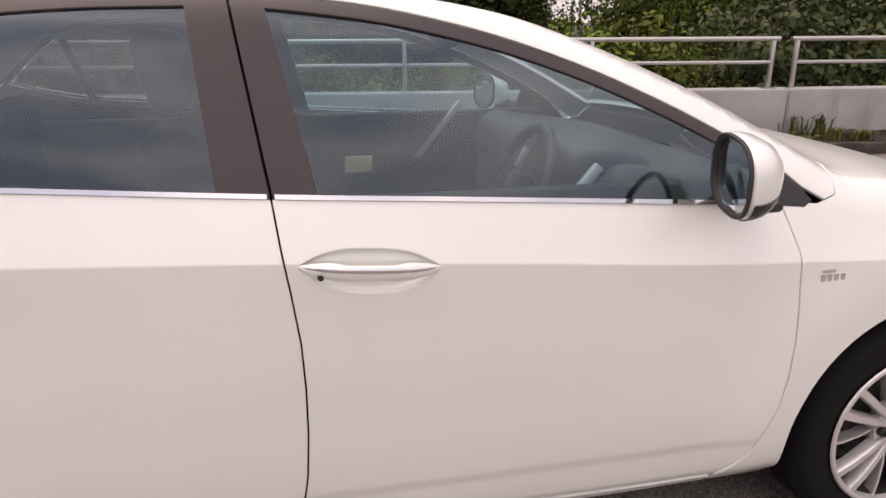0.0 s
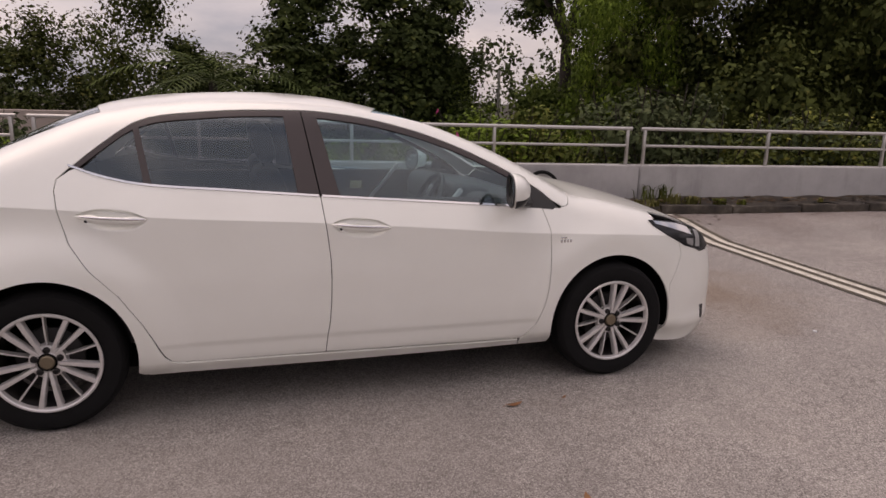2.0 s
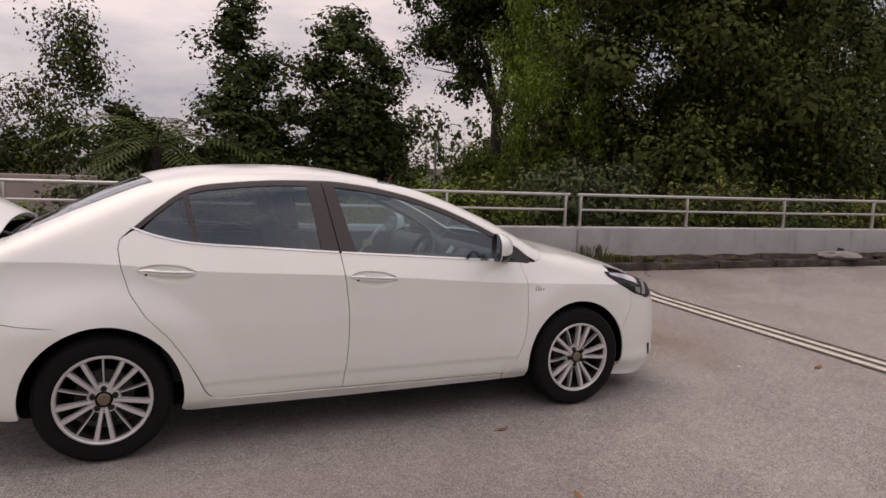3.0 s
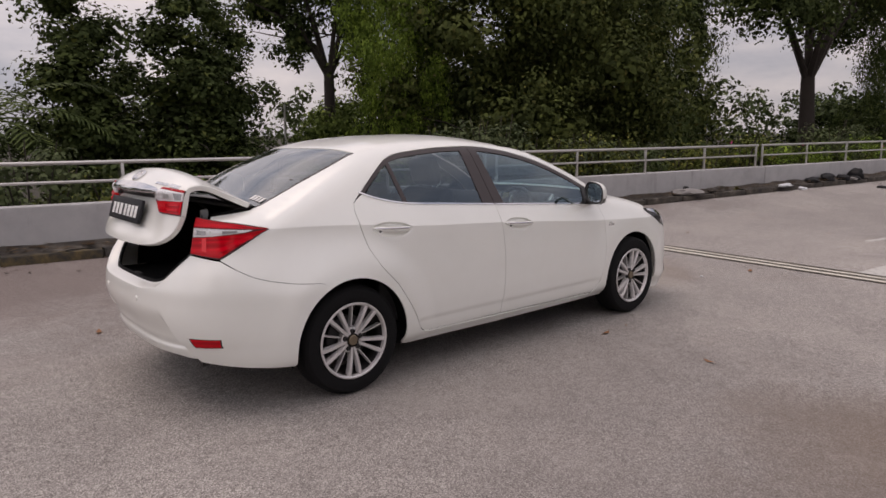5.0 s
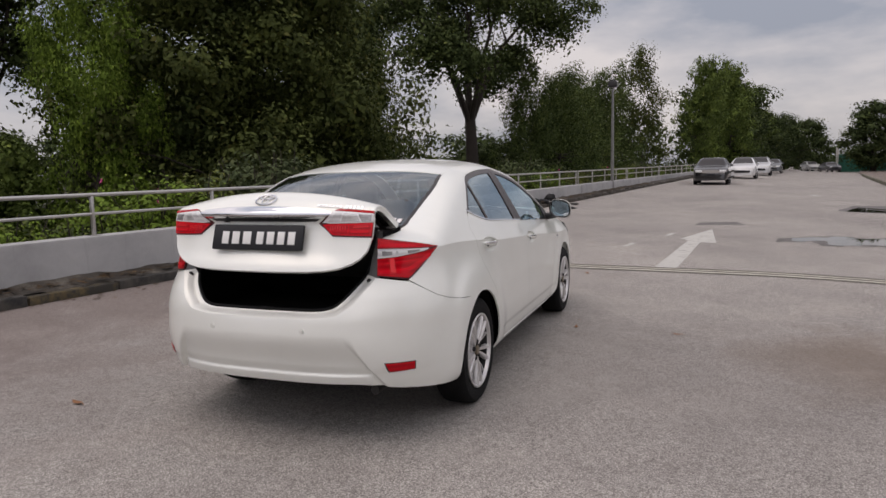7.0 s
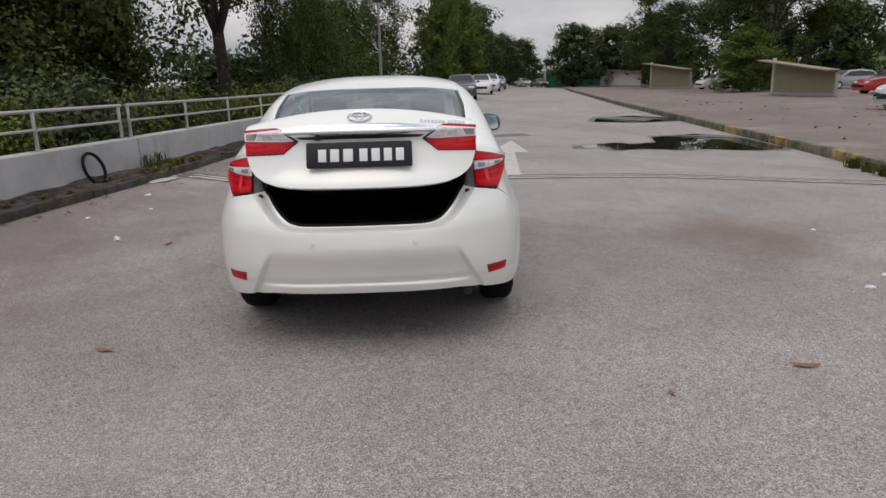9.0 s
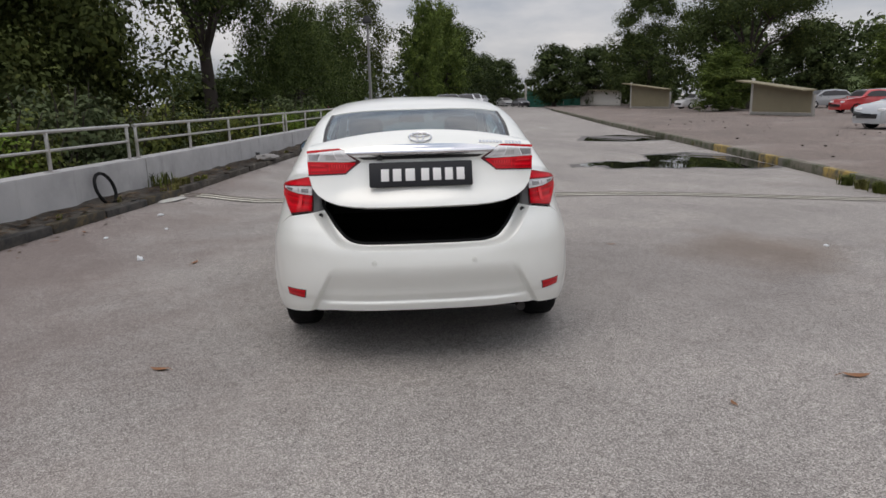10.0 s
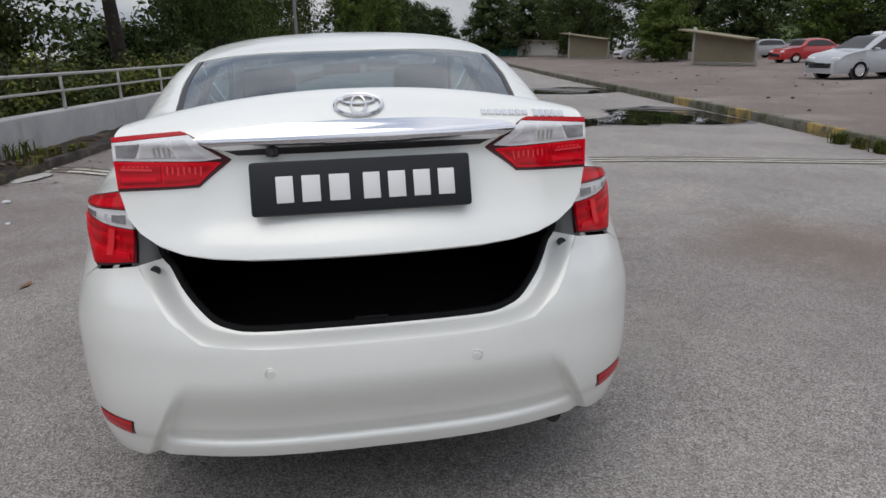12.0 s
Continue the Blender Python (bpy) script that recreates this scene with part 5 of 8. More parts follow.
# reddish silt washed towards the wall, and a rusty spill on the other side
wob = noise_tex(n_, l_, co, 0.8, 6.0, 0.65)
silt = calc("ADD", calc("ADD", calc("MULTIPLY", sep.outputs["X"], -0.02), calc("MULTIPLY", sep.outputs["Y"], 0.16)), calc("MULTIPLY", wob, 0.9))
base = blend(n_, l_, ramped(n_, l_, silt, [(0.62, (0, 0, 0)), (0.98, (0.70, 0.70, 0.70))]), base, (0.155, 0.118, 0.107))
for sx_, sy_, rad in ((1.5, -3.2, 1.5), (4.3, 0.6, 1.5), (-0.6, -4.3, 1.3)):
    ds = n_.new("ShaderNodeVectorMath")
    ds.operation = "DISTANCE"
    l_.new(co, ds.inputs[0])
    ds.inputs[1].default_value = (sx_, sy_, 0)
    spot = calc("SUBTRACT", calc("MULTIPLY", wob, 1.7), calc("DIVIDE", ds.outputs["Value"], rad))
    base = blend(n_, l_, ramped(n_, l_, spot, [(0.15, (0, 0, 0)), (0.75, (0.62, 0.62, 0.62))]), base, (0.20, 0.14, 0.095))
# soft shade along the car's right side, put into the asphalt colour
ds = n_.new("ShaderNodeVectorMath")
ds.operation = "DISTANCE"
l_.new(co, ds.inputs[0])
ds.inputs[1].default_value = (0.9, -2.2, 0)
worn = calc("SUBTRACT", calc("MULTIPLY", wob, 1.3), calc("DIVIDE", ds.outputs["Value"], 3.6))
base = blend(n_, l_, ramped(n_, l_, worn, [(0.0, (0, 0, 0)), (0.45, (0.42, 0.42, 0.42))]), base, (0.135, 0.118, 0.112))
pale = noise_tex(n_, l_, co, 0.42, 8.0, 0.68)
base = blend(n_, l_, ramped(n_, l_, pale, [(0.54, (0, 0, 0)), (0.70, (0.36, 0.36, 0.36))]), base, (0.44, 0.41, 0.375))
fleck = noise_tex(n_, l_, co, 9.0, 3.0)
base = blend(n_, l_, ramped(n_, l_, fleck, [(0.62, (0, 0, 0)), (0.78, (0.35, 0.35, 0.35))]), base, (0.27, 0.25, 0.235))
l_.new(base, b_.inputs["Base Color"])
b_.inputs["Roughness"].default_value, b_.inputs["Specular IOR Level"].default_value = 0.85, 0.3
bumped(n_, l_, b_, grit.outputs["Distance"], 0.6, 0.004)

CONCRETE, n_, l_, b_ = material("weathered_painted_concrete")
co = n_.new("ShaderNodeTexCoord").outputs["Object"]
mp = n_.new("ShaderNodeMapping")
mp.inputs["Scale"].default_value = (5.0, 5.0, 0.7)
l_.new(co, mp.inputs["Vector"])
cloudy = noise_tex(n_, l_, co, 1.3, 8.0, 0.66)
base = ramped(n_, l_, cloudy, [(0.32, (0.33, 0.325, 0.325)), (0.52, (0.415, 0.41, 0.41)), (0.72, (0.475, 0.47, 0.465))])
run = noise_tex(n_, l_, mp.outputs["Vector"], 1.0, 6.0, 0.6)
base = blend(n_, l_, ramped(n_, l_, run, [(0.55, (0, 0, 0)), (0.76, (0.5, 0.5, 0.5))]), base, (0.16, 0.15, 0.14))
chips = noise_tex(n_, l_, co, 6.0, 9.0, 0.75)
base = blend(n_, l_, ramped(n_, l_, chips, [(0.64, (0, 0, 0)), (0.72, (0.55, 0.55, 0.55))]), base, (0.22, 0.20, 0.18))
l_.new(base, b_.inputs["Base Color"])
b_.inputs["Roughness"].default_value = 0.88
bumped(n_, l_, b_, chips, 0.35, 0.01)
KERB, n_, l_, b_ = material("dirty_concrete_kerb")
co = n_.new("ShaderNodeTexCoord").outputs["Object"]
dirt = noise_tex(n_, l_, co, 3.5, 8.0, 0.7)
l_.new(ramped(n_, l_, dirt, [(0.36, (0.017, 0.014, 0.012)), (0.56, (0.064, 0.054, 0.043)), (0.76, (0.175, 0.157, 0.13))]), b_.inputs["Base Color"])
b_.inputs["Roughness"].default_value = 0.9
bumped(n_, l_, b_, dirt, 0.7, 0.03)


def worn_paint(name, color, under, lo=0.46, hi=0.6, scale=7.0):
    m, n, l, b = material(name)
    c = n.new("ShaderNodeTexCoord").outputs["Object"]
    t = noise_tex(n, l, c, scale, 9.0, 0.72)
    l.new(ramped(n, l, t, [(lo, under), (hi, color)]), b.inputs["Base Color"])
    b.inputs["Roughness"].default_value = 0.85
    bumped(n, l, b, t, 0.3, 0.01)
    return m


KERB_YELLOW = worn_paint("worn_yellow_kerb_paint", (0.17, 0.12, 0.045), (0.035, 0.031, 0.025), 0.46, 0.72, 5.0)
KERB_BLACK = worn_paint("worn_black_kerb_paint", (0.018, 0.018, 0.018), (0.065, 0.058, 0.05), 0.40, 0.62, 5.0)
WHITE_LINE = worn_paint("worn_white_road_paint", (0.50, 0.49, 0.46), (0.26, 0.25, 0.24), 0.36, 0.46, 10.0)
JOINT = worn_paint("dirty_joint_mortar", (0.66, 0.63, 0.55), (0.46, 0.43, 0.37), 0.34, 0.56, 8.0)
JOINT_DIRT = worn_paint("dirt_in_the_joint", (0.028, 0.024, 0.019), (0.11, 0.095, 0.07), 0.44, 0.66, 6.0)
GALV = simple("galvanised_rail", (0.50, 0.485, 0.47), 0.33, 0.85, vary=0.14, scale=6)
SOIL = simple("dark_soil", (0.035, 0.03, 0.02), 0.95, vary=0.4, scale=3, bump=0.5, bump_scale=20)

# one sheet of ground, finest round the car
gx = np.concatenate([[-500, -150, -60, -30], np.arange(-16, -8, 0.8), np.arange(-8, 24, 0.4), np.arange(24, 60, 3), [65, 75, 90, 110, 140, 180, 260, 420, 900]])
gyl = np.concatenate([[-700, -300, -140, -80, -50, -35], np.arange(-26, -11, 1.5), np.arange(-11, 0, 0.35), np.arange(0, 6.01, 0.25)])
verts, faces = [], []
for x in gx:
    for y in gyl:
        yy = min(y, 6.0)
        # the sheet ends under the parapet, whose line it follows
        lim = wall_y(x) + 0.02
        yy = lim - (6.0 - yy) if y > -30 else y
        verts.append((x, yy, float(ground_z(x, yy)) if y > -60 else float(ground_z(x, -30))))
ny = len(gyl)
for i in range(len(gx) - 1):
    for j in range(ny - 1):
        a = i * ny + j
        faces.append((a, a + ny, a + ny + 1, a + 1))
ground = tagged(link_mesh("ground", verts, faces, ASPHALT), "worn grey asphalt of a rooftop-level car park", "ground", kind="structure")
# lower land behind the parapet
verts, faces = [], []
offs = [0.30, 1.2, 4.0, 9.0, 16.0, 30.0, 60.0, 130.0, 600.0]
drop = [-0.05, -0.6, -2.0, -3.2, -4.0, -4.2, -4.1, -3.3, 4.0]
for x in gx:
    for o, d in zip(offs, drop):
        verts.append((x, wall_y(x) + o, d + 0.15 * math.sin(x * 0.7 + o)))
for i in range(len(gx) - 1):
    for j in range(len(offs) - 1):
        a = i * len(offs) + j
        faces.append((a, a + len(offs), a + len(offs) + 1, a + 1))
tagged(link_mesh("bank", verts, faces, SOIL), "dark planted bank falling away behind the parapet", "bank", kind="structure")

# parapet in lengths with open joints
WX1, LEN = 62.0, 7.44


def rise(x):
    """The parapet climbs a little further on."""
    return 0.0052 * max(0.0, x - 9.0)


ang = math.degrees(math.atan(-0.135))
parapet = tagged(new("parapet_wall"), "weathered grey painted concrete parapet wall", "wall", kind="structure")
x = 5.92 - LEN * 3
while x < WX1:
    x2 = x + LEN
    zt0, zt1 = 0.71 + rise(x), 0.71 + rise(x2)
    bm = bmesh.new()
    vs = []
    for xx, zt in ((x + 0.006, zt0), (x2 - 0.006, zt1)):
        for o in (-0.16, 0.16):
            for z in (-0.6, zt):
                vs.append(bm.verts.new((xx, wall_y(xx) + o, z)))
    for f in ((0, 1, 3, 2), (4, 6, 7, 5), (0, 4, 5, 1), (2, 3, 7, 6), (1, 5, 7, 3), (0, 2, 6, 4)):
        bm.faces.new([vs[i] for i in f])
    bmesh.ops.bevel(bm, geom=list(bm.edges), offset=0.012, segments=2, affect="EDGES")
    part("wall_length", bm, CONCRETE, parapet, smooth=False)
    x = x2

# kerb at the foot of the wall: a dirty ledge with painted stones
kerb = tagged(new("kerb_left"), "dirty concrete kerb with worn black and yellow paint at the wall foot", "kerb", kind="structure")
for i in range(64):
    x = -10 + i * 1.0
    xm = x + 0.5
    h = 0.10 + 0.012 * math.sin(i * 2.1)
    base_z = gz(xm, wall_y(xm) - 0.62)
    bm = bmesh.new()
    w = 0.13
    m = Matrix.Translation((xm, wall_y(xm) - 0.52 + 0.01 * math.sin(i * 5.3), base_z)) @ pose(0, 0, 0, 0, 0, ang)
    box(bm, 0, 0, h / 2 - 0.05, 0.992, w, h + 0.1, 0.02, m)
    part("kerb_stone", bm, (KERB_YELLOW if i % 2 else KERB_BLACK) if i < 16 else KERB, kerb, smooth=True)
bm = bmesh.new()
last = None
for i in range(560):
    x = -10 + i * 0.13
    z = gz(x, wall_y(x) - 0.62) + 0.09
    rowv = [bm.verts.new((x, wall_y(x) + o, z + 0.05 * t + 0.045 * noise.noise((x * 1.9, o * 5, 0)) + 0.02 * noise.noise((x * 6.1, o * 11, 3)))) for o, t in ((-0.48, 0.0), (-0.38, 0.35), (-0.27, 0.8), (-0.15, 1.4))]
    if last:
        for a in range(3):
            bm.faces.new((last[a], rowv[a], rowv[a + 1], last[a + 1]))
    last = rowv
ledge = part("silt_ledge", bm, KERB, None)
tagged(ledge, "strip of dirt and dead leaves on the kerb", "dirt strip", kind="structure")

# railing: posts, two rails; bays of about eight metres that end in a pair of posts
def railing_bay(x0, x1, n):
    bay = thing("railing", "galvanised steel two-rail railing on the parapet", "railing", "railing bays on the parapet")
    P = lambda xx, z: (xx, wall_y(xx), z + rise(xx))
    for i in range(n):
        xx = x0 + (x1 - x0) * i / (n - 1)
        bm = bmesh.new()
        box(bm, xx, wall_y(xx), (0.70 + 1.175) / 2 + rise(xx), 0.039, 0.039, 1.175 - 0.69, 0.006)
        part("post", bm, GALV, bay)
        bm = bmesh.new()
        box(bm, xx, wall_y(xx), 0.714 + rise(xx), 0.11, 0.11, 0.01, 0.002)
        part("foot_plate", bm, GALV, bay)
    for z, r in ((1.188, 0.0235), (0.966, 0.0175)):
        bm = bmesh.new()
        tube(bm, [P(x0 - (0.06 if z > 1 else 0), z), P((x0 + x1) / 2, z), P(x1 + (0.06 if z > 1 else 0), z)], r, 12)
        part("rail", bm, GALV, bay)
    return bay


b0 = 6.04
for j in range(-3, 8):
    railing_bay(b0 + j * LEN, b0 + (j + 1) * LEN - 0.24, 5)

# expansion joint across the road and painted marks
def ground_patch(name, outline, mat, lift=0.004, label="", category="", kind="structure", res=0.4):
    """A thin layer that follows the ground."""
    pts = []
    k = len(outline)
    for i in range(k):
        a, b = np.array(outline[i], float), np.array(outline[(i + 1) % k], float)
        m = max(1, int(np.linalg.norm(b - a) / res))
        pts += [a + (b - a) * j / m for j in range(m)]
    vs, _, fs, _, _, _ = delaunay_2d_cdt([Vector(p) for p in pts], [(i, (i + 1) % len(pts)) for i in range(len(pts))], [], 1, 1e-6)
    v3 = [(v.x, v.y, gz(v.x, v.y) + lift) for v in vs]
    fs = [tuple(f) if (Vector(v3[f[1]]) - Vector(v3[f[0]])).cross(Vector(v3[f[2]]) - Vector(v3[f[0]])).z > 0 else tuple(f)[::-1] for f in fs]
    ob = link_mesh(name, v3, fs, mat)
    return tagged(ob, label, category, kind=kind)


JA, JB = (6.02, 3.50), (5.17, -7.25)
jd = Vector((JB[0] - JA[0], JB[1] - JA[1])).normalized()
jn = Vector((-jd.y, jd.x))
for nm, o0, o1, mat, lf in (("joint_mortar", -0.17, 0.17, JOINT, 0.004), ("joint_gap", -0.036, 0.036, JOINT_DIRT, 0.008), ("joint_edge", 0.120, 0.185, JOINT_DIRT, 0.008), ("joint_edge", -0.185, -0.130, JOINT_DIRT, 0.008)):
    ground_patch(nm, [(JA[0] + jn.x * o, JA[1] + jn.y * o) for o in (o0, o1)] + [(JB[0] + jn.x * o, JB[1] + jn.y * o) for o in (o1, o0)], mat, lf, "mortar-filled expansion joint across the asphalt", "joint")
ar = [(5.72, -1.50), (5.82, -1.80), (8.78, -2.10), (8.72, -2.36), (11.1, -2.33), (9.30, -1.76), (9.05, -1.90)]
ground_patch("arrow_marking", ar, WHITE_LINE, 0.004, "worn white painted straight-ahead arrow", "road marking")

# ---- plants ----
def foliage(name, dark, light, young=None, trans=0.25):
    """Leaves that differ in tone one from another, with some light coming through."""
    m, n, l, b = material(name)
    geo = n.new("ShaderNodeNewGeometry")
    mean = tuple((a + c) / 2 for a, c in zip(dark, light))
    near = lambda a, k: tuple(m + (v - m) * k for m, v in zip(mean, a))
    stops = [(0.0, near(dark, 0.42)), (0.55, mean), (0.93, near(light, 0.55))]
    if young:
        stops.append((0.985, near(young, 0.75)))
    co = n.new("ShaderNodeTexCoord").outputs["Object"]
    sprays = ramped(n, l, noise_tex(n, l, co, 0.85, 3.0, 0.6), [(0.34, (0.55, 0.58, 0.6)), (0.52, (1.0, 1.0, 1.0)), (0.68, (1.5, 1.45, 1.3))])
    l.new(blend(n, l, 1.0, ramped(n, l, geo.outputs["Random Per Island"], stops), sprays, "MULTIPLY"), b.inputs["Base Color"])
    b.inputs["Roughness"].default_value, b.inputs["Specular IOR Level"].default_value = 0.75, 0.08
    b.inputs["Transmission Weight"].default_value = 0.0
    return m


LEAF_DARK = foliage("dark_tree_leaves", (0.019, 0.029, 0.011), (0.088, 0.120, 0.040), (0.15, 0.17, 0.045))
LEAF_OLIVE = foliage("olive_brown_leaves", (0.019, 0.028, 0.009), (0.108, 0.130, 0.038), (0.15, 0.14, 0.045))
LEAF_BRIGHT = foliage("fresh_green_leaves", (0.044, 0.078, 0.014), (0.21, 0.31, 0.048), (0.28, 0.35, 0.07))
LEAF_GREY = foliage("silvery_shrub_leaves", (0.040, 0.058, 0.026), (0.140, 0.170, 0.080), (0.20, 0.20, 0.09))
LEAF_YELLOW = foliage("yellow_green_shrub_leaves", (0.036, 0.050, 0.013), (0.150, 0.170, 0.042), (0.28, 0.25, 0.06))
LEAF_FAR = foliage("distant_leaves", (0.022, 0.034, 0.014), (0.075, 0.102, 0.038), (0.12, 0.145, 0.045))
LEAF_FRESH = foliage("mid_fresh_leaves", (0.033, 0.054, 0.015), (0.150, 0.205, 0.050), (0.20, 0.24, 0.06))
LEAF_MID = foliage("mid_green_leaves", (0.026, 0.042, 0.014), (0.115, 0.155, 0.050), (0.16, 0.19, 0.06))
FLOWER = simple("pink_petals", (0.55, 0.06, 0.22), 0.6, vary=0.25)
BARK = simple("grey_brown_bark", (0.034, 0.026, 0.021), 0.9, vary=0.35, scale=4, bump=0.8, bump_scale=14)


def leaf_mesh(name, rng, centres, radii, per, size, mat, droop=0.0, flat=0.6, core=None):
    """Many small folded leaves gathered in clumps; core adds broad sprays (centres, radii, count, size) deep in the crown."""
    cs, rs = np.repeat(centres, per, 0), np.repeat(radii, per)
    sz = np.full(len(cs), size)
    if core is not None:
        cs, rs, sz = np.concatenate([cs, np.repeat(core[0], core[2], 0)]), np.concatenate([rs, np.repeat(core[1], core[2])]), np.concatenate([sz, np.full(len(core[0]) * core[2], core[3])])
    k = len(cs)
    d = rng.normal(size=(k, 3))
    d /= np.linalg.norm(d, axis=1, keepdims=True)
    rad = rng.random(k) ** 0.45
    pos = cs + d * (rs * rad)[:, None] * np.array([1, 1, 0.8])
    if droop:
        pos[:, 2] -= droop * rng.random(k) ** 2 * rs
    nrm = d * 1.1 + rng.normal(size=(k, 3)) * 0.42 + np.array([0, 0, flat])
    nrm /= np.linalg.norm(nrm, axis=1, keepdims=True)
    ax = np.cross(nrm, rng.normal(size=(k, 3)))
    ax[:, 2] -= 0.35
    ax -= nrm * (ax * nrm).sum(1, keepdims=True)
    ax /= np.maximum(np.linalg.norm(ax, axis=1, keepdims=True), 1e-6)
    si = np.cross(nrm, ax)
    ln = (sz * (0.6 + 0.8 * rng.random(k)))[:, None]
    wd = ln * 0.30
    v = np.empty((k, 4, 3))
    v[:, 0] = pos - ax * ln * 0.5
    v[:, 1] = pos + si * wd + nrm * wd * 0.35
    v[:, 2] = pos + ax * ln * 0.5 - nrm * ln * 0.12
    v[:, 3] = pos - si * wd + nrm * wd * 0.35
    me = bpy.data.meshes.new(name)
    me.vertices.add(k * 4)
    me.vertices.foreach_set("co", v.ravel())
    me.loops.add(k * 4)
    me.polygons.add(k)
    me.loops.foreach_set("vertex_index", np.arange(k * 4).reshape(-1, 4)[:, ::-1].ravel())
    me.polygons.foreach_set("loop_start", np.arange(k) * 4)
    me.update(calc_edges=True)
    me.materials.append(mat)
    # leaves of one clump lie alike, so they shade together
    sh = nrm * 0.6 + d * 0.75 + np.array([0, 0, 0.15])
    sh /= np.maximum(np.linalg.norm(sh, axis=1, keepdims=True), 1e-6)
    me.polygons.foreach_set("use_smooth", np.ones(k, bool))
    me.normals_split_custom_set_from_vertices(np.repeat(sh, 4, 0).tolist())
    return me


def crown_points(rng, n, blobs):
    """Clump centres spread near the skin of several overlapping ellipsoids (x, y, z, rx, ry, rz)."""
    w = np.array([b[3] * b[4] * b[5] for b in blobs]) ** 0.7
    idx = rng.choice(len(blobs), n, p=w / w.sum())
    bl = np.array(blobs)[idx]
    d = rng.normal(size=(n, 3))
    d /= np.linalg.norm(d, axis=1, keepdims=True)
    return bl[:, :3] + d * bl[:, 3:] * (0.15 + 0.9 * rng.random(n))[:, None] ** 0.6


def limbs(bm, rng, base_r, fork_z, targets, lean=(0, 0)):
    """A tapering trunk that forks into limbs."""
    top = Vector((lean[0], lean[1], fork_z))
    tube(bm, [Vector((0, 0, -1.0)), Vector((lean[0] * 0.3, lean[1] * 0.3, fork_z * 0.35)), Vector((lean[0] * 0.7, lean[1] * 0.7, fork_z * 0.7)), top], [base_r * 1.3, base_r, base_r * 0.85, base_r * 0.75], 12)
    for t in targets:
        t = Vector(t)
        mid = top.lerp(t, 0.45) + Vector((rng.normal() * 0.3, rng.normal() * 0.3, 0.5))
        tube(bm, [top - Vector((0, 0, 0.3)), mid, t], [base_r * 0.44, base_r * 0.26, base_r * 0.06], 8)
        for _ in range(2):
            e = t + Vector((rng.normal() * 1.3, rng.normal() * 1.3, abs(rng.normal()) * 0.9))
            tube(bm, [mid.lerp(t, 0.35), mid.lerp(e, 0.7), e], [base_r * 0.15, base_r * 0.09, base_r * 0.03], 6)


def make_tree(name, label, seed, blobs, clumps, clump_r, per, size, mat, trunk_r, fork_z, droop=0.0, lean=(0, 0), group="", inner=3, dense=90):
    rng = np.random.default_rng(seed)
    t = thing(name, label, "tree", group)
    bm = bmesh.new()
    limbs(bm, rng, trunk_r, fork_z, [(b[0] * 0.8, b[1] * 0.8, b[2]) for b in blobs[:7]], lean)
    part("trunk", bm, BARK, t)
    c = crown_points(rng, clumps, blobs)
    clumps += inner * len(blobs)
    heart = np.repeat(np.array(blobs), inner, 0) if inner else np.zeros((0, 6))
    c = np.concatenate([c, heart[:, :3] * np.array([0.8, 0.8, 1.0]) + rng.normal(size=(len(heart), 3)) * heart[:, 3:] * 0.35])
    bl = np.array(blobs)
    core = (bl[:, :3] * np.array([0.85, 0.85, 1.0]), bl[:, 3:].min(1) * 0.62, dense, size * 1.9) if dense else None
    ob = new("crown", leaf_mesh("crown", rng, c, clump_r * (0.6 + 0.8 * rng.random(clumps)), per, size, mat, droop, 0.6, core))
    ob.parent = t
    return t


def blobs_dense(rng, n, rx, z0, z1, br):
    """An egg of overlapping masses, leafy almost to the ground."""
    out = []
    for i in range(n):
        f = (i + 0.5) / n
        env = rx * max(0.25, math.sin(math.pi * (0.22 + 0.73 * f))) ** 0.8
        r = env * (0.35 + 0.6 * rng.random())
        k = br * (0.75 + 0.5 * rng.random())
        out.append((r * math.cos(2.4 * i), r * math.sin(2.4 * i), z0 + (z1 - z0) * f, k, k, k * 0.75))
    return out


R0 = np.random.default_rng(5)
broad = make_tree("broad_tree", "tall dense dark green tree behind the parapet", 11, blobs_dense(R0, 30, 5.0, 1.0, 13.0, 1.9), 300, 0.95, 130, 0.155, LEAF_OLIVE, 0.28, 4.0, group="trees behind the parapet", inner=5, dense=190)
broad2 = make_tree("broad_tree", "tall dense dark green tree behind the parapet", 12, blobs_dense(R0, 28, 4.6, 1.0, 12.5, 1.8), 280, 0.9, 105, 0.165, LEAF_DARK, 0.26, 4.0, group="trees behind the parapet", dense=170)
bright = make_tree("feathery_tree", "fresh green feathery tree behind the parapet", 13, blobs_dense(R0, 26, 4.0, 1.0, 13.0, 1.4), 290, 0.75, 120, 0.13, LEAF_BRIGHT, 0.22, 4.5, group="trees behind the parapet")
slim = make_tree("slim_tree", "slim upright dark-leaved tree against the sky", 14, [(0.4 * math.cos(i * 2.1), 0.4 * math.sin(i * 2.1), 2.0 + 0.75 * i, 1.75 - 0.11 * i, 1.75 - 0.11 * i, 0.9) for i in range(12)], 150, 0.62, 105, 0.155, LEAF_DARK, 0.16, 5.0, group="trees behind the parapet")
sparse = make_tree("sparse_tree", "thin brown-green tree with vines against the sky", 15, blobs_dense(R0, 20, 3.2, 1.0, 11.0, 1.2), 150, 0.75, 70, 0.17, LEAF_OLIVE, 0.16, 4.5, droop=1.2, dense=0, group="trees behind the parapet")
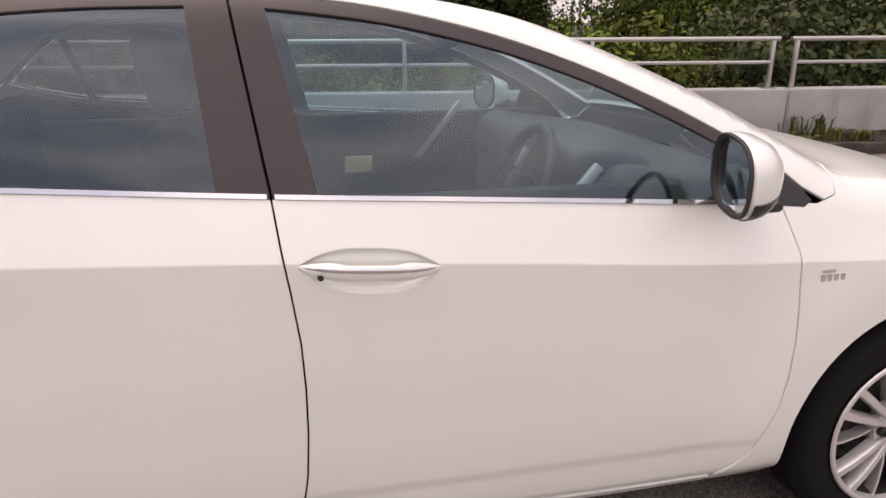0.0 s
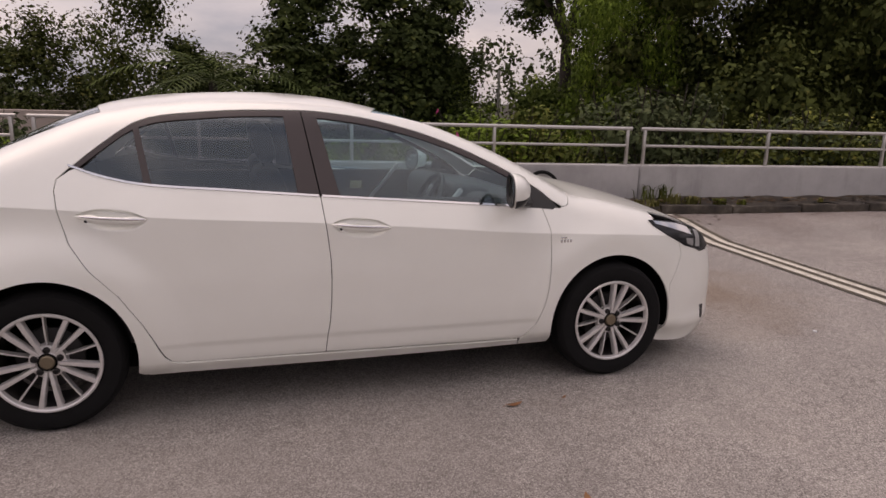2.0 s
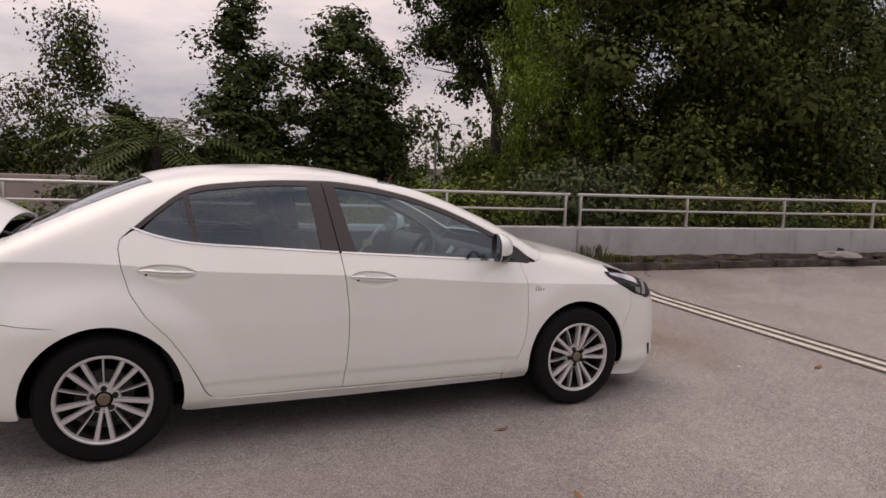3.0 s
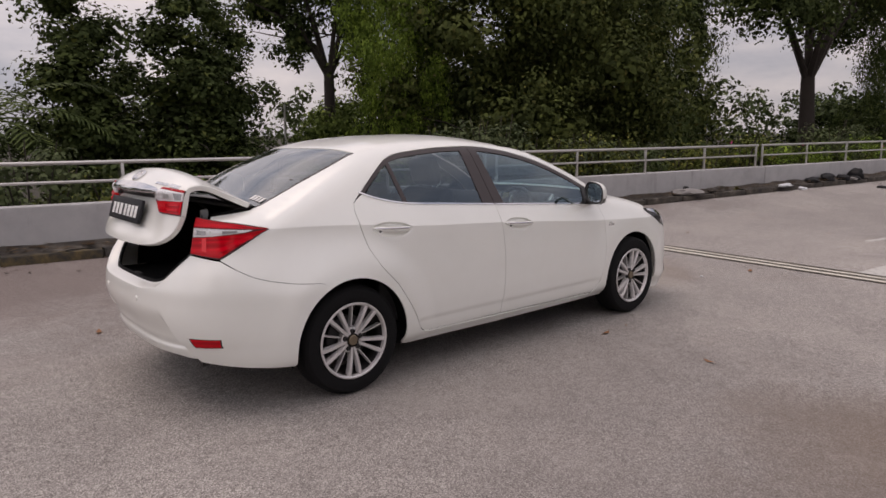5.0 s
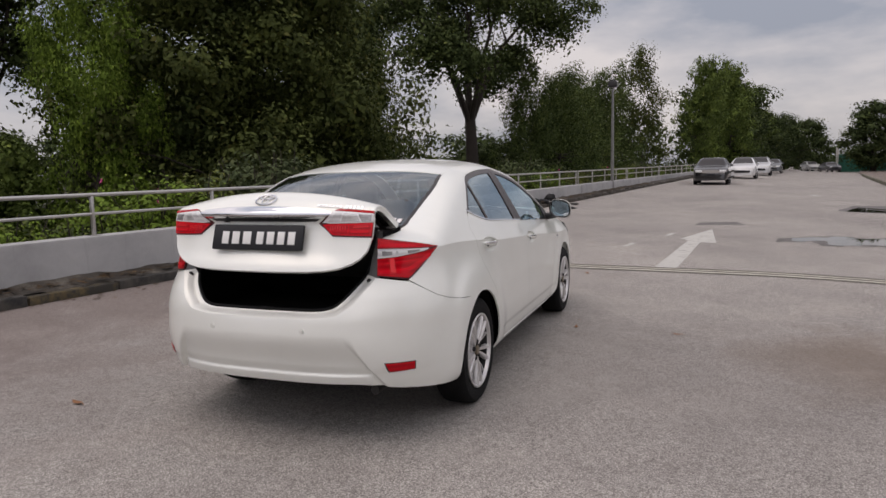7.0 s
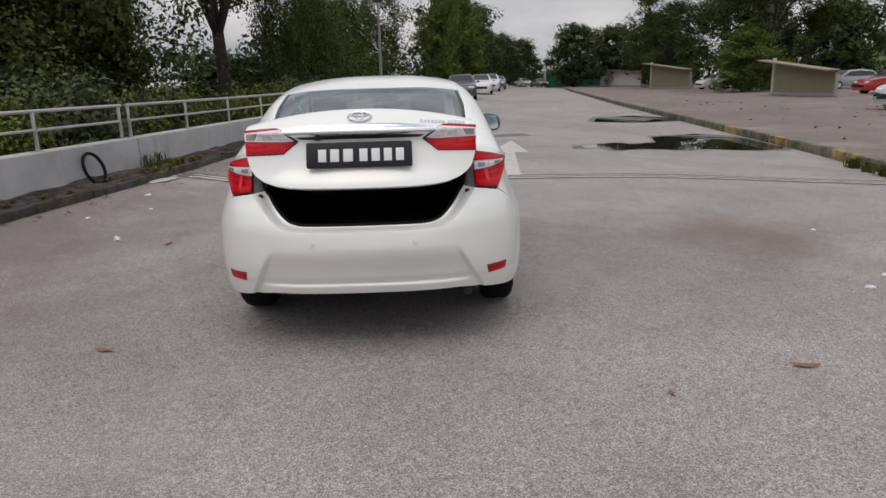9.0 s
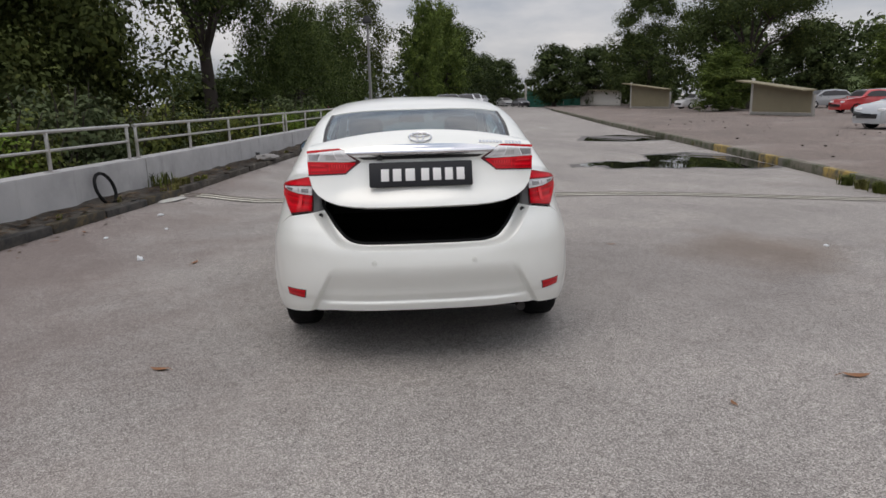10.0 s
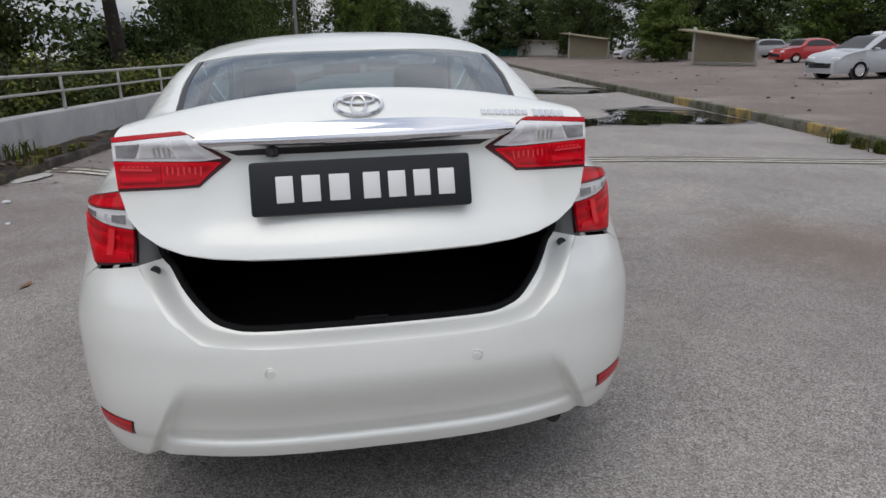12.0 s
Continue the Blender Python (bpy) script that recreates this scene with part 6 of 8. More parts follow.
rain = make_tree("spreading_tree", "large spreading tree with a dark forked trunk", 16, [(0, 0, 13.5, 3.5, 3.5, 1.8), (4.5, 1, 12.0, 2.6, 2.6, 1.5), (-4.6, -1, 12.2, 2.6, 2.6, 1.5), (1, 4.4, 12.4, 2.6, 2.6, 1.5), (-1, -4.4, 12.0, 2.6, 2.6, 1.5), (3.5, -3.6, 10.0, 2.0, 2.0, 1.4), (-3.6, 3.4, 9.6, 2.0, 2.0, 1.4), (5.6, -1.8, 9.0, 1.5, 1.5, 1.2), (-5.2, 1.2, 8.8, 1.6, 1.6, 1.2)], 330, 0.85, 85, 0.20, LEAF_DARK, 0.42, 6.0, droop=1.0, inner=9, dense=170, lean=(0.3, 0.2), group="trees behind the parapet")
hanging = make_tree("dark_tree", "tall dark tree with hanging leafy limbs and a pale gap below", 22, [(-1.5, 0.9, 13.0, 2.6, 2.6, 2.2), (0.9, -0.4, 12.2, 2.3, 2.3, 2.2), (-2.9, 1.6, 11.0, 1.5, 1.5, 1.3), (-1.3, 0.8, 9.6, 1.0, 1.0, 1.3), (1.6, -1.0, 10.0, 1.5, 1.5, 1.3), (-0.4, 2.4, 12.0, 2.0, 2.0, 1.8), (0.2, -2.2, 13.5, 2.0, 2.0, 1.8), (-0.8, 0.4, 15.4, 2.6, 2.6, 1.8)], 190, 0.75, 95, 0.19, LEAF_DARK, 0.3, 8.2, inner=8, dense=140, group="trees behind the parapet")
weep = make_tree("weeping_tree", "drooping fine-leaved tree beside the road", 17, blobs_dense(R0, 24, 3.8, 1.0, 10.0, 1.5), 220, 0.8, 90, 0.16, LEAF_MID, 0.2, 4.0, droop=2.4, dense=20, group="trees behind the parapet")
far_tree = make_tree("far_tree", "distant dark green rounded tree", 18, blobs_dense(R0, 24, 4.4, 1.2, 9.5, 1.8), 200, 1.0, 44, 0.30, LEAF_FAR, 0.3, 3.5, group="distant trees")
far_bright = make_tree("far_tree", "distant fresh green tree", 19, blobs_dense(R0, 22, 3.6, 1.2, 10.5, 1.5), 180, 0.85, 60, 0.24, LEAF_FRESH, 0.25, 3.5, group="distant trees")

low = make_tree("undergrowth", "dark green undergrowth at the foot of the trees", 20, blobs_dense(R0, 12, 4.0, 0.6, 8.0, 2.0), 70, 1.0, 60, 0.34, LEAF_FAR, 0.2, 2.5, group="undergrowth", inner=2)
PLANTED = {}
def plant(proto, x, y, z, s, turn, sz=None):
    m = pose(x, y, z, 0, 0, turn)
    if proto.name not in PLANTED:
        PLANTED[proto.name] = 1
        ob = proto
        ob.matrix_basis = m
    else:
        ob = copy_thing(proto, m)
    ob.scale = (s, s, sz or s)
    return ob


for proto, x, y, z, s, turn, sz in [
    (bright, 11.6, 14.6, -3.4, 0.50, 20, 1.1), (bright, 14.4, 17.0, -3.4, 0.5, 140, 1.1), (broad, 15.2, 12.0, -3.2, 1.05, 70, 1.1), (broad, 17.2, 11.2, -3.0, 0.56, 200, 1.05), (broad2, 17.4, 15.5, -3.4, 1.1, 140, 1.1),
    (broad2, 22.0, 13.5, -3.4, 0.86, 310, 1.12), (slim, 2.6, 16.2, -3.4, 1.05, 0, 0.88), (slim, 5.5, 16.5, -3.4, 1.12, 130, 0.90), (slim, 7.2, 17.6, -3.4, 1.0, 220, 0.84), (slim, 4.0, 18.4, -3.4, 1.1, 80, 0.66),
    (sparse, -2.0, 19.6, -3.4, 0.72, 40, 0.84), (sparse, -4.9, 21.5, -3.4, 0.8, 200, 0.66), (sparse, -7.5, 18.0, -3.4, 1.0, 150, 0.95), (slim, -0.2, 20.5, -3.5, 1.2, 260, 0.62), (broad2, -13.5, 20, -3.4, 1.0, 30, 1.0),
    (rain, 34.5, 10.3, -2.0, 1.0, 30, 1.05), (hanging, 14.4, 23.0, -3.8, 1.0, 0, 1.0), (weep, 41.0, 6.6, -1.0, 0.72, 0, 0.84), (weep, 46.5, 7.4, -1.0, 0.85, 110, 0.92), (weep, 38.5, 8.4, -2.0, 0.6, 200, 0.95),
    (sparse, 56.5, 2.6, -0.5, 0.9, 80, 1.04), (far_bright, 61.5, -2.4, 0.0, 0.62, 10, 0.94), (far_bright, 66.5, -4.6, 0.0, 0.75, 100, 0.95), (weep, 52.0, 5.2, -0.8, 0.85, 40, 0.98),
    (far_tree, 58.0, 8.5, -1.0, 1.0, 60, 0.95), (far_tree, 48.0, 13.0, -2.0, 1.1, 160, 0.55), (far_tree, 74.0, -4.0, 0.0, 1.0, 200, 1.0), (far_tree, 82.0, -5.0, 0.0, 1.05, 20, 1.05), (far_bright, 90.0, -7.5, 0.0, 0.9, 220, 0.95),
    (far_tree, 99, -9.5, 0.0, 0.9, 20, 0.85), (far_tree, 108, -13.5, 0.0, 0.9, 120, 0.8), (far_tree, 118, -18.0, 0.0, 1.0, 220, 0.8), (far_tree, 103, -24, 0.0, 1.15, 40, 0.92), (far_tree, 97, -29, 0.0, 1.0, 140, 0.85),
    (far_tree, 90, -33, 0.0, 1.2, 240, 0.95), (broad2, 76, -29.3, 0.9, 1.15, 70, 1.1), (rain, 54.5, -30.0, -1.2, 1.0, 120, 0.80), (far_bright, 49.5, -25.6, -0.2, 0.75, 160, 0.42), (far_bright, 52.5, -27.5, -0.2, 0.7, 40, 0.5),
    (far_tree, 68, -44, 0.0, 1.1, 20, 0.85), (far_tree, 76, -40, 0.0, 1.2, 80, 1.0), (far_bright, 66, -52, 0.0, 1.0, 150, 0.75), (far_tree, 72, -60, 0.0, 1.3, 260, 1.0), (far_tree, 60, -58, 0.0, 1.2, 300, 0.9),
    (broad2, 33.6, 17.4, -3.4, 0.70, 200, 1.15), (broad2, -11.0, -23.0, -0.3, 1.0, 15, 0.9), (broad2, -18.0, -17.0, -0.3, 1.0, 250, 1.0),
    (far_tree, 28, 22, -3.6, 1.2, 60, 1.1), (far_tree, 34, 30, -3.8, 1.2, 180, 1.1), (far_bright, 10.4, 17.0, -4.0, 0.52, 20, 0.56), (far_bright, 6.6, 20.5, -4.0, 0.6, 60, 0.62), (far_bright, 17.5, 27.5, -4.0, 0.8, 20, 0.66), (far_bright, 11.0, 28.5, -4.0, 0.75, 200, 0.66), (far_bright, 22, 24, -4.0, 0.9, 120, 0.7)]:
    plant(proto, x, y, z, s, turn, sz)

# dense undergrowth at the foot of the trees
ru = random.Random(21)
x = 9.5
while x < 40:
    plant(low, x, wall_y(x) + 4.6 + ru.uniform(-0.8, 1.2), -2.4, ru.uniform(0.42, 0.52), ru.uniform(0, 360), ru.uniform(0.34, 0.44))
    x += 2.3
for x in (-9, -6, -3.4, -0.6, 2.2, 4.8):
    plant(low, x, wall_y(x) + 8 + ru.uniform(-0.8, 1.2), -3.0, ru.uniform(0.5, 0.6), ru.uniform(0, 360), ru.uniform(0.36, 0.42))

# pale wall of the ramp beyond, with a weathered top
RAMP_WALL = simple("pinkish_weathered_concrete", (0.33, 0.275, 0.245), 0.9, vary=0.22, scale=1.4, bump=0.3, bump_scale=12)
bm = bmesh.new()
box(bm, -11.92, 13.5, -1.2, 22.0, 0.35, 4.6, 0.03)
tagged(part("ramp_wall", bm, RAMP_WALL, None), "pinkish weathered concrete wall of a ramp beyond the parapet", "wall", kind="structure")

# palm among the trees
def make_palm(x, y, z, s):
    rng = np.random.default_rng(31)
    t = thing("palm", "arching feather palm among dark trees", "palm")
    bm = bmesh.new()
    tube(bm, [(0, 0, -1), (0.05, 0, 1.6), (0.1, 0.05, 3.0)], [0.16, 0.13, 0.11], 10)
    part("trunk", bm, BARK, t)
    for i in range(13):
        a = 2.4 * i
        el = 0.85 - 0.075 * i
        bm = bmesh.new()
        p, d = Vector((0.1, 0.05, 3.0)), Vector((math.cos(a) * math.cos(el), math.sin(a) * math.cos(el), math.sin(el)))
        spine = [p.copy()]
        for k in range(12):
            p = p + d * 0.26
            d = (d + Vector((0, 0, -0.12))).normalized()
            spine.append(p.copy())
        tube(bm, spine, [0.03 - 0.002 * k for k in range(13)], 5)
        for k in range(1, 13):
            dd = (spine[k] - spine[k - 1]).normalized()
            side = dd.cross(Vector((0, 0, 1))).normalized()
            for sg in (-1, 1):
                for h in (0.0, 0.5):
                    o = spine[k].lerp(spine[k - 1], h)
                    ln = 0.62 * math.sin(math.pi * (k + 1.5) / 15)
                    tip = o + side * sg * ln + dd * ln * 0.5 + Vector((0, 0, -0.25 * ln))
                    q = dd * 0.035
                    bm.faces.new([bm.verts.new(v) for v in (o - q, o.lerp(tip, 0.5) + Vector((0, 0, 0.05)) - q * 0.8, tip, o.lerp(tip, 0.5) + Vector((0, 0, 0.05)) + q)])
        part("frond", bm, LEAF_MID if i % 3 else LEAF_GREY, t, smooth=False)
    t.matrix_basis = pose(x, y, z)
    t.scale = (s, s, s)
    return t


make_palm(0.25, 15.2, -1.1, 1.0)

# shrubs just behind the wall
def make_shrub(name, label, seed, h, w, clumps, per, size, mat, flowers=0):
    rng = np.random.default_rng(seed)
    t = thing(name, label, "shrub", "shrubs behind the parapet")
    bm = bmesh.new()
    for i in range(9):
        a = 2.4 * i
        r = w * 0.5 * (0.3 + 0.6 * rng.random())
        tube(bm, [(0.05 * math.cos(a), 0.05 * math.sin(a), -1.2), (r * 0.5 * math.cos(a), r * 0.5 * math.sin(a), h * 0.4), (r * math.cos(a), r * math.sin(a), h * (0.75 + 0.25 * rng.random()))], [0.025, 0.016, 0.006], 5)
    part("woody_base", bm, BARK, t)
    c = np.stack([rng.normal(size=clumps) * w * 0.33, rng.normal(size=clumps) * w * 0.28, h * (rng.random(clumps) ** 0.8 * 1.35 - 0.45)], 1)
    far = np.maximum(1.0, np.hypot(c[:, 0], c[:, 1]) / 0.62)
    c[:, :2] /= far[:, None]
    ob = new("leaves", leaf_mesh("leaves", rng, c, 0.20 + 0.16 * rng.random(clumps), per, size, mat, 0.0, 0.8))
    ob.parent = t
    for i in range(flowers):
        bm = bmesh.new()
        q = c[rng.integers(clumps)] + np.array([0, -0.25, 0.1])
        for k in range(5):
            a = 2 * math.pi * k / 5
            box(bm, 0.022, 0, 0, 0.04, 0.03, 0.004, 0, pose(q[0], q[1], q[2], 70, 0, 0) @ pose(0, 0, 0, 0, -25, math.degrees(a)))
        part("flower", bm, FLOWER, t, "pink blossom")
    return t


sh_a = make_shrub("shrub", "yellow-green leafy shrub leaning over the railing", 41, 1.5, 1.5, 75, 36, 0.085, LEAF_YELLOW)
sh_b = make_shrub("shrub", "silvery green bushy shrub behind the railing", 42, 1.7, 1.7, 90, 30, 0.095, LEAF_GREY)
sh_c = make_shrub("flowering_shrub", "green shrub with a few pink flowers", 43, 1.4, 1.7, 85, 34, 0.08, LEAF_BRIGHT, 4)
sh_d = make_shrub("shrub", "dark green low shrub behind the railing", 44, 1.3, 1.8, 90, 32, 0.09, LEAF_DARK)
rs = random.Random(8)
i = 0
x = -9.0
while x < 56:
    y = wall_y(x)
    for row in range(2 if x < 30 else 1):
        pr = rs.choice((sh_c, sh_a, sh_a, sh_d, sh_c, sh_b)) if x > -4 else rs.choice((sh_d, sh_d, sh_b))
        plant(pr, x + rs.uniform(-0.4, 0.4), y + 1.2 + row * 1.1 + rs.uniform(-0.1, 0.3), -0.25 - 0.3 * row + 0.004 * max(0, x), rs.uniform(0.82, 1.12), rs.uniform(0, 360))
    x += rs.uniform(0.95, 1.35) if x < 20 else 1.8
    i += 1
for pr, x, o, s in ((sh_b, 6.6, 1.45, 1.05), (sh_b, 7.5, 1.65, 1.12), (sh_a, 9.3, 1.3, 1.0), (sh_a, 10.0, 1.35, 1.05), (sh_a, 15.0, 1.35, 1.05), (sh_a, 5.0, 1.35, 1.0), (sh_c, 4.2, 1.3, 1.0), (sh_b, 19.0, 1.35, 1.1)):
    plant(pr, x, wall_y(x) + o, 0.0, s, x * 57)

# far woods close the view all round
rng = np.random.default_rng(77)
cs, rr = [], []
for i in range(900):
    a = rng.random() * 2 * math.pi
    r = 95 + 45 * rng.random()
    x, y = r * math.cos(a), r * math.sin(a)
    if abs(y + 18) < 14 and x > 0:
        r += 45
        x, y = r * math.cos(a), r * math.sin(a)
    hgt = (6.5 + 3.0 * math.sin(a * 7) + 2 * math.sin(a * 17)) * (1.0 if x > 0 else 1.35)
    for k in range(4):
        cs.append((x + rng.normal() * 2.5, y + rng.normal() * 2.5, max(0.8, hgt * (k + 0.6) / 4 + rng.normal() * 0.6)))
        rr.append(1.5 + 1.1 * rng.random())
woods = new("far_woods", leaf_mesh("far_woods", rng, np.array(cs), np.array(rr), 26, 0.85, LEAF_FAR))
tagged(woods, "belt of distant dark green woods all round", "woods", kind="stuff")

# ---- far side: kerb, raised lot, shelters, parked vehicles ----
KERB_LINE = [(3.2, -7.1), (6.44, -7.74), (9.43, -8.15), (12.34, -8.42), (16.45, -8.85), (22.5, -9.5), (29.7, -10.3), (51.0, -13.3), (80.0, -18.0), (112.0, -24.0)]
kx = curve([(a, b) for a, b in KERB_LINE])
LOT = 0.17


def lot_z(x, y):
    return float(ground_z(x, y)) + LOT


verts, faces = [], []
xs = list(np.arange(3.2, 31, 1.0)) + list(np.arange(32, 113, 5.0))
offs = [-0.14, -0.4, -1, -2, -4, -7, -11, -16, -24, -40, -70]
for x in xs:
    for o in offs:
        y = float(kx(x)) + o
        verts.append((x, y, lot_z(x, y) - 0.004))
nf = len(offs)
for i in range(len(xs) - 1):
    for j in range(nf - 1):
        a = i * nf + j
        faces.append((a, a + 1, a + nf + 1, a + nf))
LOT_MAT = ASPHALT.copy()
LOT_MAT.name = "dark_littered_asphalt"
for nd in LOT_MAT.node_tree.nodes:
    if nd.type == "VALTORGB" and nd.color_ramp.elements[0].position < 0.2:
        for e in nd.color_ramp.elements:
            e.color = (e.color[0] * 0.66, e.color[1] * 0.58, e.color[2] * 0.55, 1)
tagged(link_mesh("pavement", verts, faces, LOT_MAT), "raised asphalt parking lot behind a kerb", "parking lot", kind="structure")
kr = tagged(new("kerb_right"), "mossy concrete kerb with worn yellow paint", "kerb", kind="structure")
MOSS = worn_paint("mossy_concrete", (0.050, 0.062, 0.022), (0.17, 0.155, 0.125), 0.42, 0.62, 3.0)
KERB_OCHRE = worn_paint("worn_ochre_kerb_paint", (0.40, 0.28, 0.08), (0.10, 0.09, 0.065), 0.40, 0.58, 4.0)
x = 3.2
i = 0
while x < 70:
    ln = 1.0 if x < 40 else 3.0
    x2 = x + ln
    ya, yb = float(kx(x)), float(kx(x2))
    bm = bmesh.new()
    zz = float(ground_z((x + x2) / 2, (ya + yb) / 2))
    box(bm, 0, 0, 0.06, math.hypot(ln, yb - ya) - 0.008, 0.16, 0.25, 0.025, pose((x + x2) / 2, (ya + yb) / 2 - 0.075, zz, 0, 0, math.degrees(math.atan2(yb - ya, ln))))
    part("kerb_stone", bm, KERB_OCHRE if i % 3 == 1 and x < 14 else MOSS, kr)
    x = x2
    i += 1

# puddles along the far gutter
WATER, n_, l_, b_ = material("still_rain_water")
b_.inputs["Base Color"].default_value = (0.012, 0.012, 0.010, 1)
b_.inputs["Roughness"].default_value, b_.inputs["IOR"].default_value, b_.inputs["Specular IOR Level"].default_value = 0.015, 1.33, 0.9


def ragged(pts, seed, amp):
    rng = random.Random(seed)
    out = []
    k = len(pts)
    for i in range(k):
        a, b = pts[i], pts[(i + 1) % k]
        for j in range(5):
            t = j / 5
            out.append((a[0] + (b[0] - a[0]) * t + rng.uniform(-amp, amp), a[1] + (b[1] - a[1]) * t + rng.uniform(-amp, amp) * 0.6))
    return rounded(out, 0.1, 2)


DAMP = worn_paint("damp_asphalt", (0.10, 0.093, 0.088), (0.16, 0.15, 0.145), 0.4, 0.6, 4.0)
for nm, pts, seed, amp in (("puddle", [(12.4, -6.0), (13.6, -7.5), (12.6, -8.2), (11.4, -8.28), (9.9, -8.05), (9.5, -7.1), (9.6, -6.15), (9.3, -5.5), (9.3, -4.8), (8.95, -4.15), (9.6, -4.15), (9.2, -3.6), (9.75, -3.6), (10.6, -4.65), (10.3, -4.85), (10.85, -5.55)], 3, 0.09),
                           ("puddle", [(20.8, -6.8), (21.8, -8.4), (20.6, -9.25), (18.7, -9.05), (18.2, -7.95), (17.9, -5.9)], 4, 0.14)):
    cx, cy = sum(p[0] for p in pts) / len(pts), sum(p[1] for p in pts) / len(pts)
    big = [(cx + (px - cx) * 1.12, max(cy + (py - cy) * 1.12, float(kx(px)) + 0.05)) for px, py in pts]
    ground_patch("damp_patch", ragged(big, seed + 20, 0.12), DAMP, 0.003, "damp asphalt round a puddle", "damp patch")
    zs = sum(gz(px, py) for px, py in pts) / len(pts)
    ob = ground_patch(nm, ragged(pts, seed, amp), WATER, 0.006, "shallow puddle of rain water in the gutter", "puddle")

# street lamp by the wall
STEEL = simple("grey_lamp_post", (0.20, 0.20, 0.195), 0.5, 0.3, vary=0.12)
lp = thing("street_lamp", "grey steel lamp post with a square floodlight head", "street lamp")
lx, ly = 25.2, 1.33
bm = bmesh.new()
tube(bm, [(lx, ly, gz(lx, ly) - 0.1), (lx, ly, 2.5), (lx, ly, 4.55)], [0.075, 0.06, 0.045], 12)
part("pole", bm, STEEL, lp)
bm = bmesh.new()
box(bm, lx, ly, 4.72, 0.42, 0.36, 0.22, 0.03, None)
box(bm, lx, ly, 4.86, 0.30, 0.26, 0.10, 0.03, None)
part("lamp_head", bm, PLASTIC, lp, "dark square lamp head")
bm = bmesh.new()
box(bm, lx, ly, gz(lx, ly) + 0.02, 0.3, 0.3, 0.04, 0.006)
part("base_plate", bm, STEEL, lp)

